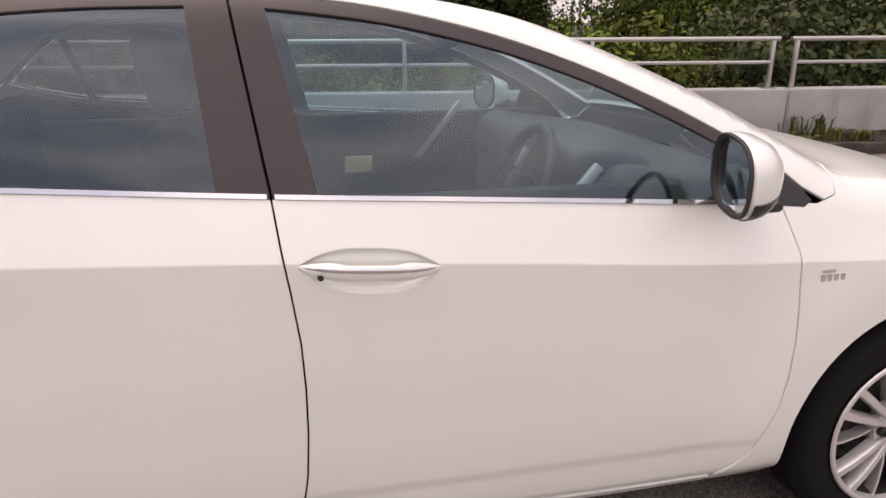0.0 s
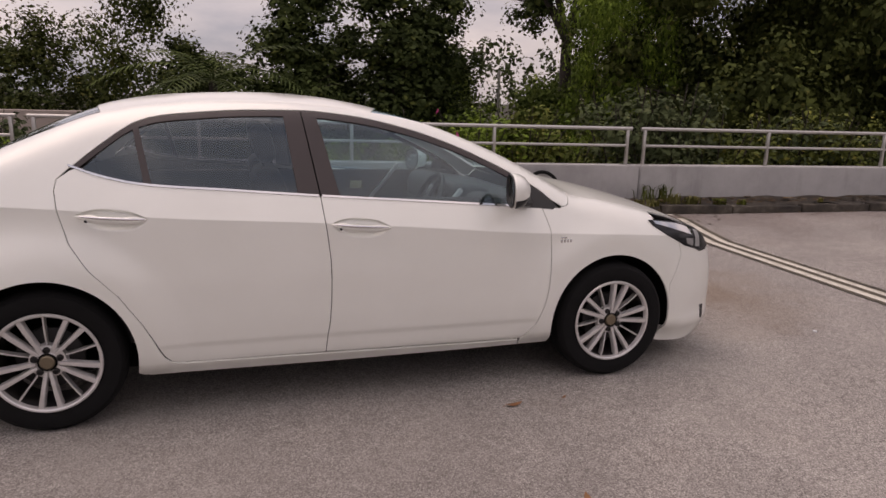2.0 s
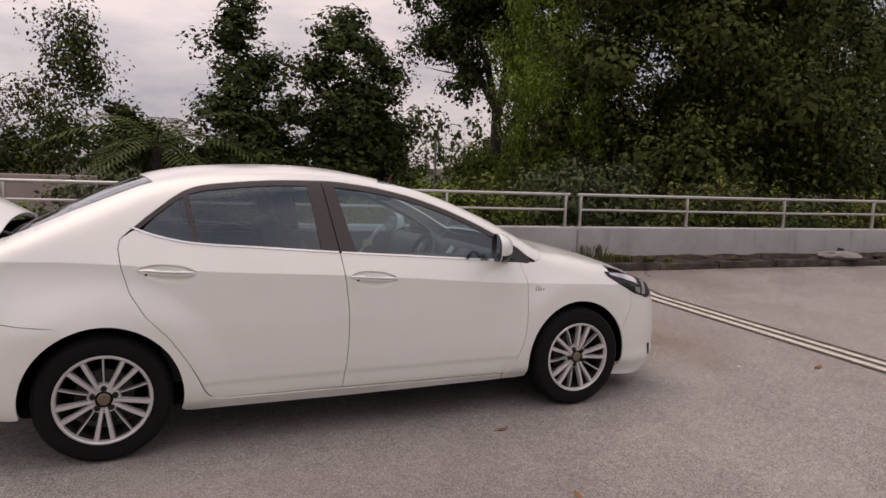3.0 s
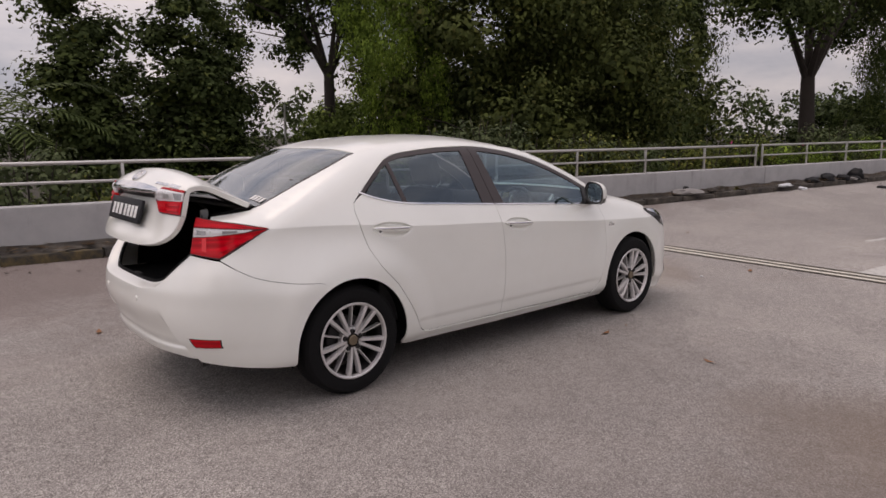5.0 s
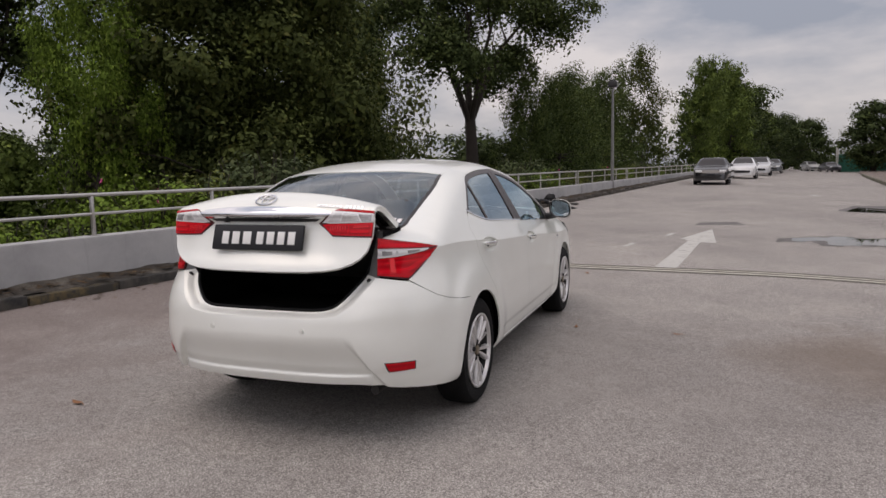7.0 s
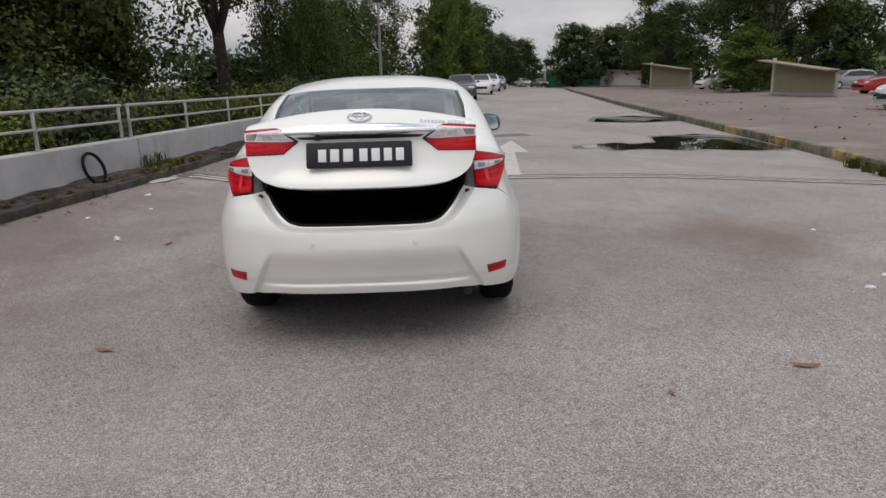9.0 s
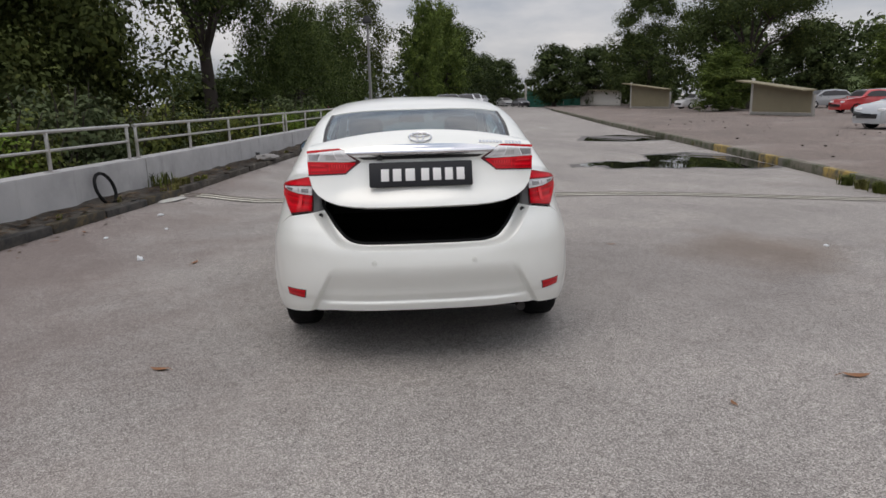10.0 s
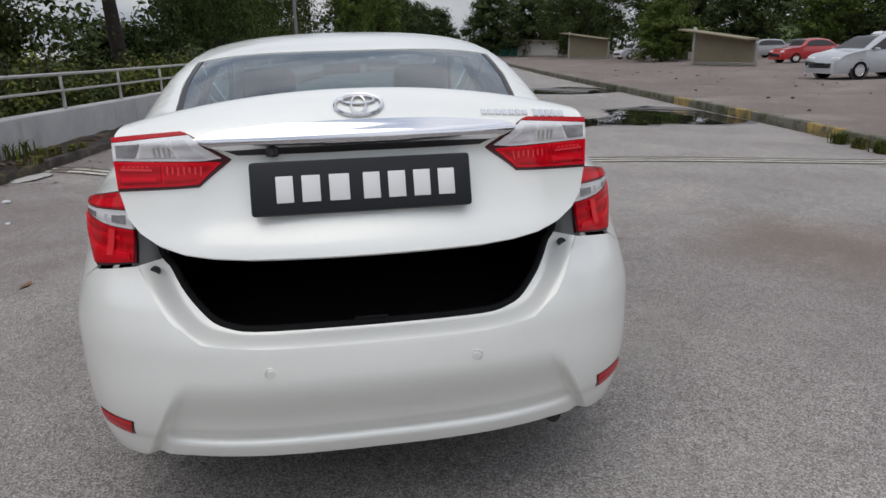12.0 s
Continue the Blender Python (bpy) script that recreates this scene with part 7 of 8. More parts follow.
# parked vehicles
def parked(name, label, color, x, y, turn, kind="saloon", scale=1.0, z=None):
    """A simple but complete vehicle, nose along its local x, hull lofted from side profiles."""
    t = thing(name, label, "van" if kind == "van" else "car", "parked vehicles")
    paint = simple(name + "_paint", color, 0.35, 0.0, 1.0, 0.06)
    L, W, H = {"saloon": (4.5, 0.88, 1.45), "wagon": (4.5, 0.87, 1.5), "van": (4.7, 0.88, 1.95)}[kind]
    if kind == "saloon":
        top = [(-2.2, 0.80), (-2.1, 0.98), (-1.5, 1.02), (-1.45, 1.03), (-0.85, 1.38), (-0.1, H), (0.45, 1.40), (1.10, 0.98), (1.9, 0.86), (2.15, 0.70), (2.25, 0.50)]
        cab = [(-1.45, 1.0), (-0.85, 1.36), (-0.1, H - 0.02), (0.45, 1.38), (1.10, 0.97)]
    elif kind == "wagon":
        top = [(-2.2, 0.85), (-2.15, 1.0), (-2.0, 1.15), (-1.7, 1.42), (-0.6, H), (0.3, 1.45), (1.25, 1.0), (1.95, 0.86), (2.15, 0.70), (2.25, 0.50)]
        cab = [(-2.05, 1.05), (-1.7, 1.40), (-0.6, H - 0.02), (0.3, 1.43), (1.25, 0.99)]
    else:
        top = [(-2.35, 0.9), (-2.33, 1.3), (-2.2, 1.85), (-1.0, H), (0.9, 1.90), (1.35, 1.70), (1.85, 1.10), (2.2, 0.95), (2.32, 0.75), (2.35, 0.5)]
        cab = [(-2.25, 1.2), (-2.1, 1.80), (-1.0, H - 0.03), (0.9, 1.87), (1.35, 1.66), (1.83, 1.12)]
    tp = curve(top)
    x0, x1 = top[0][0], top[-1][0]
    bm = bmesh.new()
    rows = []
    n = 40
    beltz = 0.98 if kind != "van" else 1.15
    for i in range(n + 1):
        xx = x0 + (x1 - x0) * i / n
        zt = float(tp(xx))
        e = min(1.0, max(0.0, (xx - x0) / 0.5), max(0.0, (x1 - xx) / 0.6))
        w = W * (0.80 + 0.20 * math.sqrt(max(0, 1 - (1 - e) ** 2)))
        zb = 0.22
        bz = min(beltz, zt - 0.02)
        wt = w * (1 - 0.32 * max(0, zt - bz) / 0.5) if zt > bz else w
        wt = max(wt, w * 0.66)
        half_sec = [(w * 0.92, zb), (w, 0.40), (w, 0.65), (w * 0.97, bz - 0.05), (wt * 0.98 + 0.02 * w, max(bz, zt - 0.07)), (wt * 0.86, zt - 0.012), (wt * 0.45, zt), (0, zt + 0.008)]
        sec = half_sec + [(-a, b) for a, b in half_sec[-2::-1]]
        rows.append([bm.verts.new((xx, a, b)) for a, b in sec])
    for a, b in zip(rows, rows[1:]):
        for k in range(len(a) - 1):
            bm.faces.new((a[k], a[k + 1], b[k + 1], b[k]))
    bm.faces.new(rows[0])
    bm.faces.new(rows[-1][::-1])
    part("body", bm, paint, t, sharp=50)
    # glass: side windows as inset plates, screens front and rear
    for s in (-1, 1):
        bm = bmesh.new()
        lo = [(xx, min(beltz, zz - 0.03) + 0.02) for xx, zz in cab]
        up = [(xx * 0.97, zz - 0.07) for xx, zz in cab[1:-1]]
        ring = [(cab[0][0] + 0.18, beltz + 0.03)] + up + [(cab[-1][0] - 0.22, beltz + 0.02)]
        def yy(xx, zz):
            zt = float(tp(xx))
            wt = max(W * (1 - 0.32 * max(0, zt - beltz) / 0.5), W * 0.66)
            f = min(1, max(0, (zz - beltz) / max(0.05, zt - 0.07 - beltz)))
            return (W * 0.97 * (1 - f) + (wt * 0.98 + 0.02 * W) * f) + 0.022
        bm.faces.new([bm.verts.new((a, s * yy(a, b), b)) for a, b in ring])
        part("side_window", bm, BLACK_TRIM, t, smooth=False)
        bm = bmesh.new()
        xm = 0.1 if kind != "van" else 0.3
        box(bm, xm, s * (W * 0.975), 0.62, 0.012, 0.012, 0.62, 0)
        part("door_gap", bm, PLASTIC, t, smooth=False)
    for nm, xa, xb in (("windscreen", cab[-1][0] - 0.10, cab[-2][0] + 0.06), ("rear_screen", cab[0][0] + 0.06, cab[1][0] - 0.02)):
        bm = bmesh.new()
        rows = []
        for i in range(7):
            xx = xa + (xb - xa) * i / 6
            zt = float(tp(xx))
            wt = max(W * (1 - 0.32 * max(0, zt - beltz) / 0.5), W * 0.66)
            rows.append([bm.verts.new((xx, wt * f, zt + 0.016 - 0.012 * abs(f))) for f in (-0.80, -0.45, 0, 0.45, 0.80)])
        for a, b in zip(rows, rows[1:]):
            for k in range(4):
                bm.faces.new((a[k], a[k + 1], b[k + 1], b[k]))
        part(nm, bm, BLACK_TRIM, t)
    for s in (-1, 1):
        bm = bmesh.new()
        box(bm, x1 - 0.16, s * W * 0.66, 0.70, 0.16, 0.34, 0.13, 0.04)
        part("headlamp", bm, CLEAR_LENS, t)
        bm = bmesh.new()
        box(bm, x0 + 0.06, s * W * 0.70, 0.86, 0.12, 0.26, 0.16, 0.03)
        part("tail_lamp", bm, RED_LENS, t)
        bm = bmesh.new()
        box(bm, 0.85, s * (W + 0.09), 1.0, 0.10, 0.18, 0.12, 0.03)
        part("door_mirror", bm, paint, t)
        for wx in (-1.32, 1.36):
            bm = bmesh.new()
            lathe(bm, [(0.19, 0.0), (0.29, 0.005), (0.315, -0.03), (0.315, -0.18), (0.19, -0.19)], 28, pose(wx, s * (W + 0.004), 0.315, 90 if s < 0 else -90, 0, 0))
            wh = part("wheel", bm, RUBBER, t)
            bm = bmesh.new()
            lathe(bm, [(0.0001, 0.0), (0.06, -0.004), (0.185, -0.012), (0.198, 0.004)], 20, pose(wx, s * (W + 0.004), 0.315, 90 if s < 0 else -90, 0, 0))
            part("rim", bm, ALLOY, wh)
            bm = bmesh.new()
            lathe(bm, [(0.315, -0.004), (0.365, -0.004), (0.365, -0.05)], 28, pose(wx, s * (W + 0.003), 0.315, 90 if s < 0 else -90, 0, 0))
            part("arch_trim", bm, PLASTIC, t)
    bm = bmesh.new()
    box(bm, x1 - 0.02, 0, 0.48, 0.08, 1.0, 0.16, 0.02)
    part("grille", bm, PLASTIC, t)
    bm = bmesh.new()
    box(bm, x1 + 0.025, 0, 0.52, 0.012, 0.46, 0.10, 0)
    part("number_plate", bm, PLATE, t, smooth=False)
    zz = z if z is not None else gz(x, y)
    t.matrix_basis = pose(x, y, zz, 0, 0, turn)
    t.scale = (scale,) * 3
    return t


LZ = lambda x, y: lot_z(x, y)
parked("black_car", "black saloon parked by the parapet", (0.012, 0.012, 0.014), 36.9, -2.75, 176, "saloon")
parked("white_van", "white people carrier parked in the row", (0.62, 0.62, 0.63), 49.3, -5.0, 174, "wagon", 1.0)
parked("white_people_carrier", "white people carrier parked in the row", (0.55, 0.56, 0.58), 62.2, -7.0, 173, "wagon", 1.08)
parked("grey_car", "grey car at the far end of the row", (0.10, 0.11, 0.12), 75.0, -9.2, 172, "wagon")
parked("silver_car", "silver hatchback parked on the raised lot", (0.42, 0.44, 0.46), 19.9, -19.1, 94, "wagon", z=LZ(19, -18))
parked("red_car", "bright red saloon parked among others", (0.42, 0.012, 0.015), 38.0, -29.8, 88, "saloon", z=LZ(38, -29.6))
parked("white_car", "white saloon half hidden behind a bush", (0.62, 0.62, 0.63), 62.0, -29.2, 100, "saloon", z=LZ(62, -30))
for i, (nm, lab, col, x, y, kd) in enumerate([("grey_car", "pale grey car in the far lot", (0.30, 0.31, 0.32), 52, -35.5, "wagon"), ("pale_car", "pale silver car in the far lot", (0.35, 0.37, 0.39), 54.5, -41, "saloon"), ("white_box_van", "white van in the far lot", (0.6, 0.6, 0.6), 54, -49, "van"), ("pale_car", "pale car in the far lot", (0.5, 0.5, 0.48), 58, -44.5, "wagon"), ("dark_car", "dark car behind the shelter", (0.03, 0.03, 0.035), 66, -33, "wagon"), ("white_van", "white van in the far lot", (0.6, 0.6, 0.6), 51, -47, "van")]):
    parked(nm, lab, col, x, y, 95 + 9 * i, kd, z=LZ(x, y))
parked("white_car", "white car far down the road", (0.6, 0.6, 0.6), 112, -17.6, 190, "wagon")
parked("dark_car", "dark car far down the road", (0.05, 0.05, 0.06), 108, -19.6, 190, "saloon")

# shelters over the stairs: beige screens on white posts
SCREEN = simple("beige_mesh_screen", (0.225, 0.195, 0.125), 0.7, vary=0.12, scale=2, bump=0.4, bump_scale=80)
WHITE_POST = simple("white_painted_post", (0.48, 0.47, 0.44), 0.6, vary=0.15)
LOW_WALL = simple("stained_low_wall", (0.28, 0.27, 0.25), 0.9, vary=0.3, scale=2)


def shelter(ax, ay, bx, by, ha, hb, screen=SCREEN, label="stair shelter with a beige sloping screen and white posts"):
    t = thing("stair_shelter", label, "shelter", "stair shelters")
    d = Vector((bx - ax, by - ay))
    ln, an = d.length, math.degrees(math.atan2(d.y, d.x))
    M = pose(ax, ay, lot_z(ax, ay), 0, 0, an)
    for k, off in enumerate((0.0,)):
        bm = bmesh.new()
        prism(bm, [(0.15, 0.2), (ln - 0.1, 0.2), (ln - 0.1, hb), (0.15, ha)], 0.05, M @ pose(0, off, 0, 90, 0, 0))
        part("screen", bm, screen, t, smooth=False)
    for px, h in ((0.0, ha + 0.25), (ln, hb - 0.2)):
        for off in (0.0,):
            bm = bmesh.new()
            box(bm, px, off, h / 2, 0.16, 0.16, h, 0.015, M)
            part("post", bm, WHITE_POST if px == 0 else LOW_WALL, t)
    bm = bmesh.new()
    prism(bm, [(-0.7, ha + 0.09), (ln + 0.1, hb + 0.0), (ln + 0.1, hb + 0.07), (-0.7, ha + 0.17)], 0.9, M @ pose(0, 0.08, 0, 90, 0, 0))
    part("roof", bm, SCREEN, t, smooth=False)
    bm = bmesh.new()
    box(bm, ln / 2, 0.02, 0.09, ln, 0.10, 0.18, 0.01, M)
    part("low_wall", bm, LOW_WALL, t)
    return t


shelter(40.0, -23.1, 33.8, -23.5, 2.08, 1.45)
shelter(72.0, -25.8, 64.5, -27.3, 2.6, 1.9)
shelter(98.0, -27.0, 88.0, -29.8, 2.3, 2.0, WHITE_POST, "white stair shelter by the hoarding")
# green hoarding across the end of the road
GREEN_SHEET = simple("green_hoarding", (0.012, 0.12, 0.085), 0.6, vary=0.15, scale=1)
hoard = tagged(new("hoarding"), "dark green sheet hoarding at the end of the road", "hoarding", kind="structure")
for i in range(8):
    bm = bmesh.new()
    xx, yy = 112 - i * 0.7, -21.8 - i * 1.5
    box(bm, xx, yy, gz(xx, yy) + 1.3, 0.08, 1.62, 2.7, 0.01, None)
    part("sheet", bm, GREEN_SHEET, hoard, smooth=False)
bm = bmesh.new()
box(bm, 111, -21.0, 1.9, 0.3, 0.3, 3.9, 0.02)
tagged(part("gate_post", bm, WHITE_POST, None), "white gate post beside the hoarding", "post")
GRASS = simple("mown_grass", (0.08, 0.12, 0.03), 0.95, vary=0.3, scale=0.6, bump=0.4, bump_scale=30)
vs = [(x, y, z) for x, y, z in ((60, -62, 0.4), (110, -48, 0.4), (118, -80, 5.0), (60, -100, 5.0))]
tagged(link_mesh("grass_slope", vs, [(0, 1, 2, 3)], GRASS), "mown green slope beyond the lot", "grass slope", kind="structure")
# lower road seen through the trees
link = [(9.0, 20.6, -3.7), (12.8, 18.2, -3.7), (68.0, 108.0, -2.7), (63.5, 111.0, -2.7)]
tagged(link_mesh("lower_road", link, [(0, 1, 2, 3)], LOT_MAT), "lower asphalt road seen between the trees", "road", kind="structure")
lp2 = thing("thin_pole", "thin grey pole beyond the parapet", "pole")
bm = bmesh.new()
tube(bm, [(9.2, 17.4, -4.0), (9.2, 17.4, 2.6)], [0.05, 0.04], 8)
part("pole", bm, GALV, lp2)
parked("white_car", "white car on the lower road", (0.6, 0.6, 0.6), 19.6, 36.5, 59, "saloon", z=-3.5)

# ---- small things on the ground and along the wall ----
BLACK_BAG = simple("black_plastic_bag", (0.007, 0.007, 0.008), 0.55, vary=0.3, bump=0.6, bump_scale=25, spec=0.25)
WHITE_PLASTIC = simple("crumpled_white_plastic", (0.62, 0.64, 0.66), 0.45, vary=0.15, bump=0.5, bump_scale=40)
DEAD_LEAF = simple("dry_brown_leaf", (0.24, 0.11, 0.05), 0.8, vary=0.4, scale=20)
PALE_SHEET = simple("pale_soiled_sheet", (0.42, 0.41, 0.38), 0.8, vary=0.25)
GREY_LITTER = simple("grey_litter", (0.22, 0.21, 0.20), 0.8, vary=0.3)


def lump(name, label, category, x, y, z, sx, sy, sz, mat, seed, group="", turn=0.0, rough=0.28):
    """A crumpled soft object."""
    bm = bmesh.new()
    bmesh.ops.create_icosphere(bm, subdivisions=3, radius=1.0)
    for v in bm.verts:
        d = 1 + rough * noise.noise((v.co.x * 1.7 + seed, v.co.y * 1.7, v.co.z * 1.7)) + rough * 0.5 * noise.noise((v.co.x * 4.5, v.co.y * 4.5 + seed, v.co.z * 4.5))
        v.co *= d
        v.co.z = max(v.co.z, -0.55)
        v.co = Vector((v.co.x * sx, v.co.y * sy, (v.co.z + 0.55) * sz / 1.5))
    bmesh.ops.transform(bm, matrix=pose(x, y, z, 0, 0, turn), verts=bm.verts)
    return tagged(part(name, bm, mat, None, sharp=60), label, category, group)


def ledge_z(x):
    return gz(x, wall_y(x) - 0.62) + 0.115


for i, (x, o, sx, sy, sz) in enumerate([(14.8, 0.42, 0.22, 0.15, 0.15), (15.5, 0.40, 0.26, 0.16, 0.19), (16.1, 0.44, 0.20, 0.14, 0.14), (16.8, 0.40, 0.18, 0.14, 0.27), (16.4, 0.55, 0.15, 0.12, 0.10)]):
    lump("rubbish_bag", "black plastic rubbish bag slumped against the wall", "rubbish bag", x, wall_y(x) - o, ledge_z(x) - 0.03, sx, sy, sz, BLACK_BAG, i * 3.1, "rubbish bags by the wall", 30 * i)
for i, (x, o, sx, sy, sz, m) in enumerate([(13.4, 0.60, 0.22, 0.10, 0.07, WHITE_PLASTIC), (14.0, 0.62, 0.18, 0.09, 0.06, WHITE_PLASTIC), (16.3, 0.55, 0.12, 0.10, 0.06, GREY_LITTER), (10.3, 0.45, 0.34, 0.16, 0.13, GREY_LITTER), (11.2, 0.40, 0.18, 0.12, 0.08, KERB), (17.4, 0.95, 0.14, 0.08, 0.05, BLACK_BAG), (16.2, 1.25, 0.12, 0.07, 0.05, BLACK_BAG)]):
    lump("litter", "crumpled piece of litter by the wall", "litter", x, wall_y(x) - o, (ledge_z(x) - 0.02) if o < 0.62 else gz(x, wall_y(x) - o), sx, sy, sz, m, i * 5.7, "litter", 50 * i, 0.4)
lump("white_bag", "crumpled white plastic bag on the kerb edge", "litter", 7.5, 3.49, 0.10, 0.13, 0.09, 0.10, WHITE_PLASTIC, 2.2, "litter", 20, 0.45)
lump("flat_sheet", "flattened pale sheet lying by the kerb", "litter", 5.45, 3.42, gz(5.45, 3.42) + 0.002, 0.30, 0.12, 0.02, PALE_SHEET, 4.4, "litter", -14, 0.3)
lump("white_scrap", "twisted white plastic scrap on the asphalt", "litter", 2.13, 2.67, 0.0, 0.09, 0.025, 0.03, WHITE_PLASTIC, 6.4, "litter", 35, 0.6)
for i, (x, y, s) in enumerate([(1.72, -3.95, 0.03), (4.48, -0.51, 0.018), (0.2, -3.6, 0.03), (3.6, 2.9, 0.03), (4.3, 3.2, 0.04), (2.9, 3.3, 0.03), (-0.1, -3.3, 0.035)]):
    lump("white_crumb", "small pale crumb of litter on the asphalt", "litter", x, y, gz(x, y), s, s * 0.7, s * 0.6, WHITE_PLASTIC, i, "litter", 70 * i)


def dead_leaf(x, y, size, turn, seed):
    bm = bmesh.new()
    n = 9
    rows = []
    for i in range(n):
        t = i / (n - 1)
        w = size * 0.17 * math.sin(math.pi * min(1, t * 0.92 + 0.06)) ** 0.8
        lift = 0.006 + 0.09 * size * (2 * t - 1) ** 2
        rows.append([bm.verts.new((size * (t - 0.5), k * w, lift + 0.10 * w * abs(k) + 0.01 * size * math.sin(seed + 5 * t))) for k in (-1, -0.5, 0, 0.5, 1)])
    for a, b in zip(rows, rows[1:]):
        for k in range(4):
            bm.faces.new((a[k], a[k + 1], b[k + 1], b[k]))
    tube(bm, [(-size * 0.5, 0, 0.006 + 0.09 * size), (-size * 0.72, 0.02 * size, 0.004)], 0.012 * size, 5)
    bmesh.ops.transform(bm, matrix=pose(x, y, gz(x, y), 0, 0, turn), verts=bm.verts)
    return tagged(part("dead_leaf", bm, DEAD_LEAF, None), "curled dry brown leaf on the asphalt", "leaf", "dead leaves")


for i, (x, y, s, t) in enumerate([(-0.77, 1.50, 0.14, 75), (-1.31, -2.18, 0.17, -98), (2.05, -1.09, 0.11, 10), (2.0, -1.92, 0.10, 80), (5.10, -0.72, 0.15, 20), (1.89, 2.08, 0.15, -10), (2.33, -1.07, 0.05, 40), (-1.55, -1.42, 0.07, 0), (3.1, 3.6, 0.12, 60), (2.6, 3.7, 0.10, 120), (7.2, 1.2, 0.10, 15), (8.4, -0.3, 0.09, 75), (9.9, 1.5, 0.10, 100), (11.5, 0.4, 0.11, 140), (4.0, 3.75, 0.12, 33)]):
    dead_leaf(x, y, s * 0.82, t, i)

# old bicycle tyre leaning on the wall
bm = bmesh.new()
TM = pose(4.55, wall_y(4.55) - 0.30, ledge_z(4.55) + 0.185, 0, 0, ang) @ pose(0, 0, 0, 72, 0, 0)
tube(bm, [TM @ Vector((0.20 * math.cos(a), 0.205 * math.sin(a), 0)) for a in [2 * math.pi * i / 36 for i in range(37)]], 0.022, 8, cap=False)
tagged(part("old_tyre", bm, RUBBER, None), "old thin black tyre leaning against the parapet", "tyre")
# drain pipe stub in the wall
bm = bmesh.new()
tube(bm, [(10.62, wall_y(10.6) - 0.14, 0.40), (10.62, wall_y(10.6) - 0.24, 0.39)], 0.035, 12)
tagged(part("drain_pipe", bm, PLASTIC, None), "short dark drain pipe in the parapet", "pipe")

# weeds in the kerb joints
STRAW = foliage("straw_weeds", (0.07, 0.075, 0.02), (0.24, 0.22, 0.08), (0.32, 0.28, 0.13))
def weed(x, y, z, h, n, seed, mat):
    rng = random.Random(seed)
    bm = bmesh.new()
    for i in range(n):
        a, l = rng.uniform(0, 6.28), h * rng.uniform(0.5, 1.1)
        bx, by = rng.gauss(0, h * 0.35), rng.gauss(0, h * 0.18)
        dx, dy = math.cos(a) * l * 0.45, math.sin(a) * l * 0.45
        w = 0.006 + 0.004 * rng.random()
        p = [Vector((bx, by, 0)), Vector((bx + dx * 0.4, by + dy * 0.4, l * 0.7)), Vector((bx + dx, by + dy, l * 0.85))]
        sdir = Vector((-math.sin(a), math.cos(a), 0)) * w
        v = [bm.verts.new(q) for q in (p[0] - sdir, p[0] + sdir, p[1] + sdir, p[2], p[1] - sdir)]
        bm.faces.new((v[0], v[1], v[2], v[4]))
        bm.faces.new((v[4], v[2], v[3]))
    bmesh.ops.transform(bm, matrix=pose(x, y, z, 0, 0, ang), verts=bm.verts)
    ob = part("weed_tuft", bm, mat, None, smooth=False)
    return tagged(ob, "tuft of green and yellow weeds in the kerb joint", "weed", "weeds along the kerbs")


for i, (x, o, h, n) in enumerate([(6.05, 0.30, 0.30, 50), (6.25, 0.42, 0.17, 70), (6.5, 0.45, 0.14, 80), (6.85, 0.48, 0.11, 70), (5.9, 0.55, 0.11, 60), (5.75, 0.45, 0.09, 40), (7.2, 0.45, 0.08, 40), (4.7, 0.35, 0.10, 30), (8.4, 0.4, 0.08, 30), (3.4, 0.4, 0.07, 30), (12.0, 0.4, 0.09, 40)]):
    weed(x, wall_y(x) - o, ledge_z(x) - 0.02, h, n, i, STRAW if i % 3 else LEAF_YELLOW)
for i, (x, y, h, n) in enumerate([(6.9, -7.62, 0.22, 160), (6.4, -7.55, 0.20, 140), (5.9, -7.5, 0.22, 160), (5.4, -7.4, 0.18, 120), (12.6, -8.55, 0.10, 60), (16.0, -8.85, 0.16, 60), (10.2, -8.3, 0.07, 60), (22, -9.5, 0.2, 60), (38.4, -23.0, 0.25, 80), (36.5, -23.1, 0.25, 80), (34.5, -23.2, 0.25, 80)]):
    weed(x, y, gz(x, y), h, n, 50 + i, STRAW if i % 2 else LEAF_YELLOW)

# flat marks on the road
for x, y, l, w, t in ((8.3, -0.95, 0.5, 0.09, -12), (10.0, -1.55, 0.5, 0.09, -10), (27.0, -6.4, 1.0, 0.2, 0)):
    q = pose(x, y, 0, 0, 0, t)
    ground_patch("paint_mark", [tuple((q @ Vector(v)).xy) for v in ((-l / 2, -w / 2, 0), (l / 2, -w / 2, 0), (l / 2, w / 2, 0), (-l / 2, w / 2, 0))], WHITE_LINE, 0.004, "short worn white paint mark", "road marking")
ground_patch("repair_patch", ragged([(12.0, -2.0), (12.6, -2.05), (12.9, -2.9), (12.1, -3.0)], 9, 0.06), DAMP, 0.003, "dark patched asphalt", "patch")
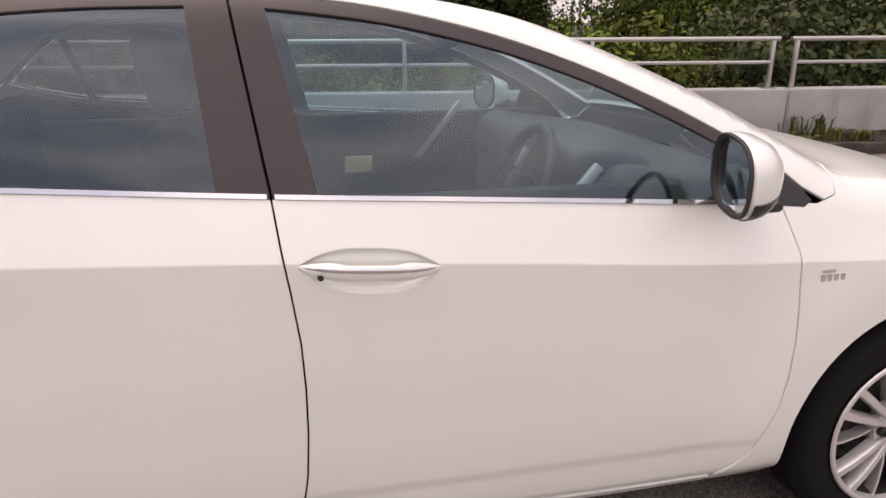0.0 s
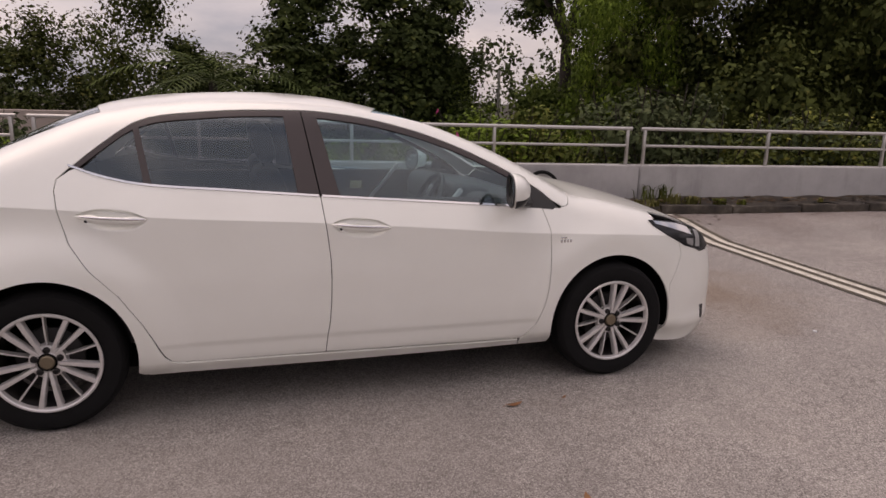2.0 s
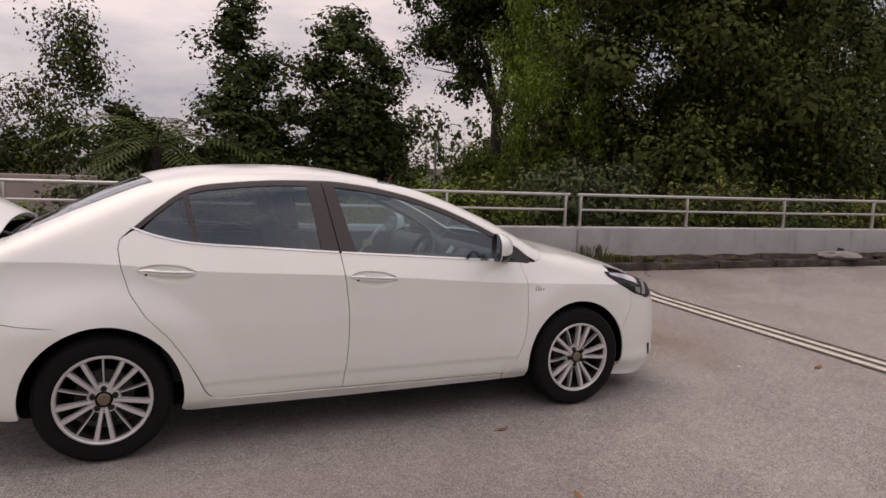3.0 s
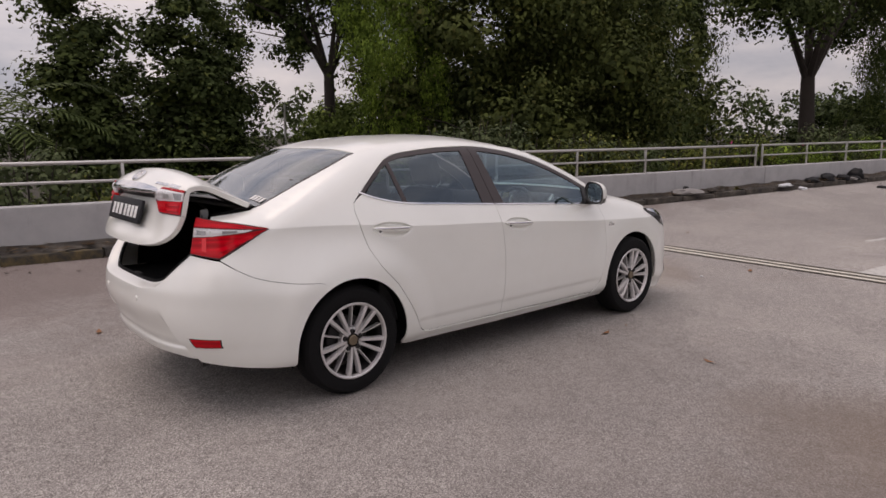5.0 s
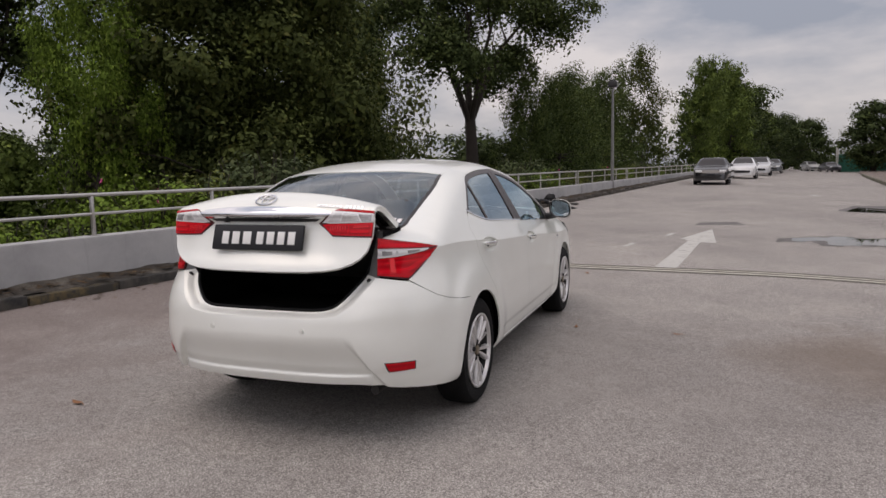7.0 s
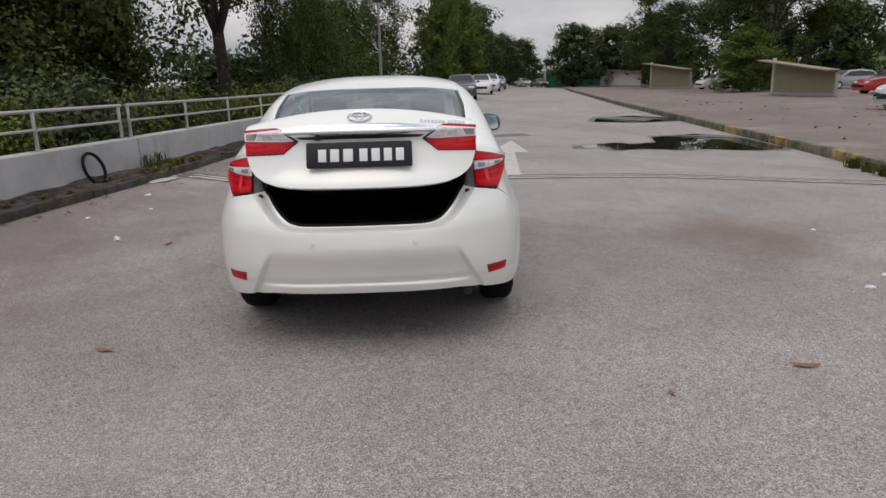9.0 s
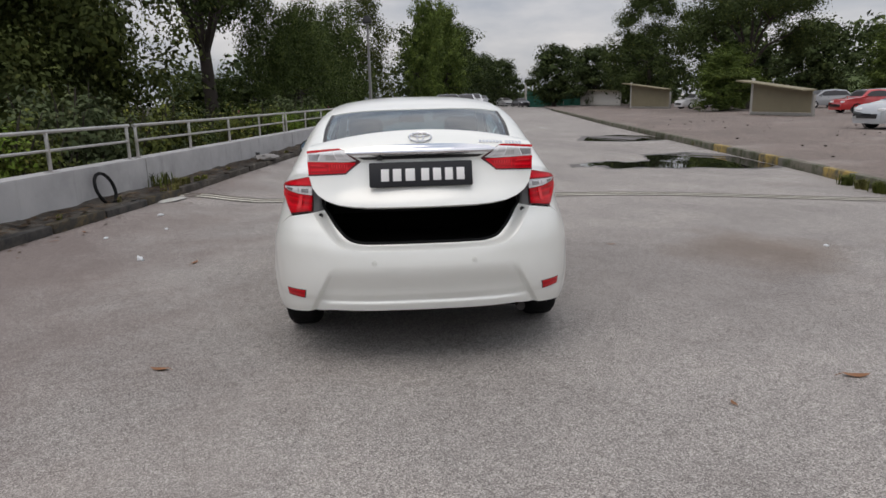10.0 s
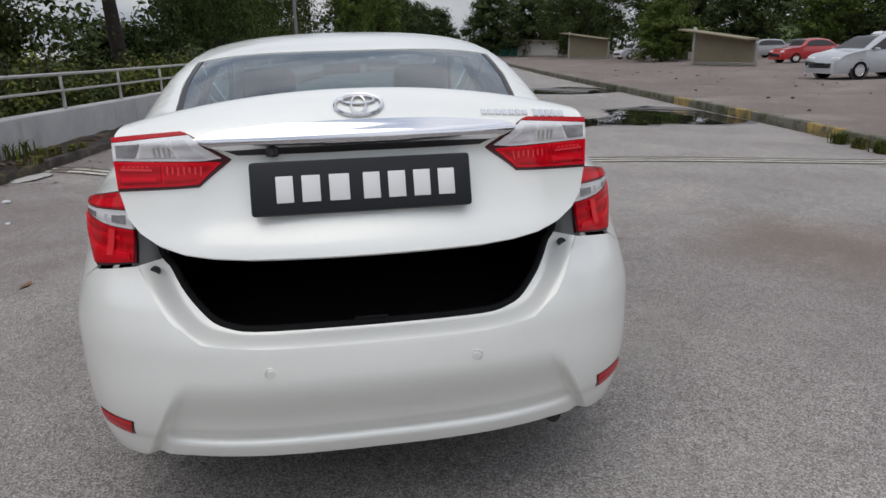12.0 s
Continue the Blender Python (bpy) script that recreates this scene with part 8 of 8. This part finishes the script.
# clods and leaves scattered over the raised lot
rng = np.random.default_rng(4)
cl = []
for i in range(70):
    x = 6 + 26 * rng.random() ** 1.3
    y = float(kx(x)) - 0.4 - 9 * rng.random()
    cl.append((x, y, lot_z(x, y) + 0.02))
bm = bmesh.new()
for x, y, z in cl:
    s = 0.02 + 0.035 * rng.random()
    r = bmesh.ops.create_icosphere(bm, subdivisions=1, radius=1.0)
    for v in r["verts"]:
        v.co = Vector((x + v.co.x * s * (1 + 0.4 * rng.random()), y + v.co.y * s, z + v.co.z * s * 0.5))
tagged(part("fallen_debris", bm, simple("dark_debris", (0.05, 0.035, 0.03), 0.9), None), "scattered dark clods and leaves on the lot", "debris", kind="stuff")

# dead leaves, twigs and grit along the foot of the parapet
rng = np.random.default_rng(14)
def scatter(name, label, count, mat, place, size):
    vs, fs = [], []
    for i in range(count):
        x, y, z = place()
        a, ln = rng.random() * 6.28, size * (0.5 + rng.random())
        c, s_ = math.cos(a) * ln, math.sin(a) * ln
        w = 0.28 + 0.2 * rng.random()
        t1, t2 = 0.3 * ln * rng.random(), 0.3 * ln * rng.random()
        k = len(vs)
        vs += [(x - c, y - s_, z + t1), (x + s_ * w, y - c * w, z + 0.1 * ln), (x + c, y + s_, z + t2), (x - s_ * w, y + c * w, z + 0.12 * ln)]
        fs.append((k, k + 1, k + 2, k + 3))
    tagged(link_mesh(name, vs, fs, mat, smooth=False), label, "leaf litter", kind="stuff")


def on_ledge():
    x = -9 + 40 * rng.random()
    o = 0.17 + 0.40 * rng.random()
    return x, wall_y(x) - o, ledge_z(x) + 0.012 + 0.03 * rng.random()


def by_kerb():
    x = -9 + 40 * rng.random()
    o = 0.60 + 0.5 * rng.random() ** 3
    return x, wall_y(x) - o, gz(x, wall_y(x) - o) + 0.004


LITTER_DARK = foliage("rotting_leaves", (0.020, 0.014, 0.010), (0.13, 0.085, 0.05), (0.26, 0.19, 0.12))
scatter("leaf_litter", "dark rotting leaves and grit on the wall ledge", 2600, LITTER_DARK, on_ledge, 0.05)
scatter("leaf_litter", "dry leaves and grit swept along the kerb", 700, LITTER_DARK, by_kerb, 0.03)
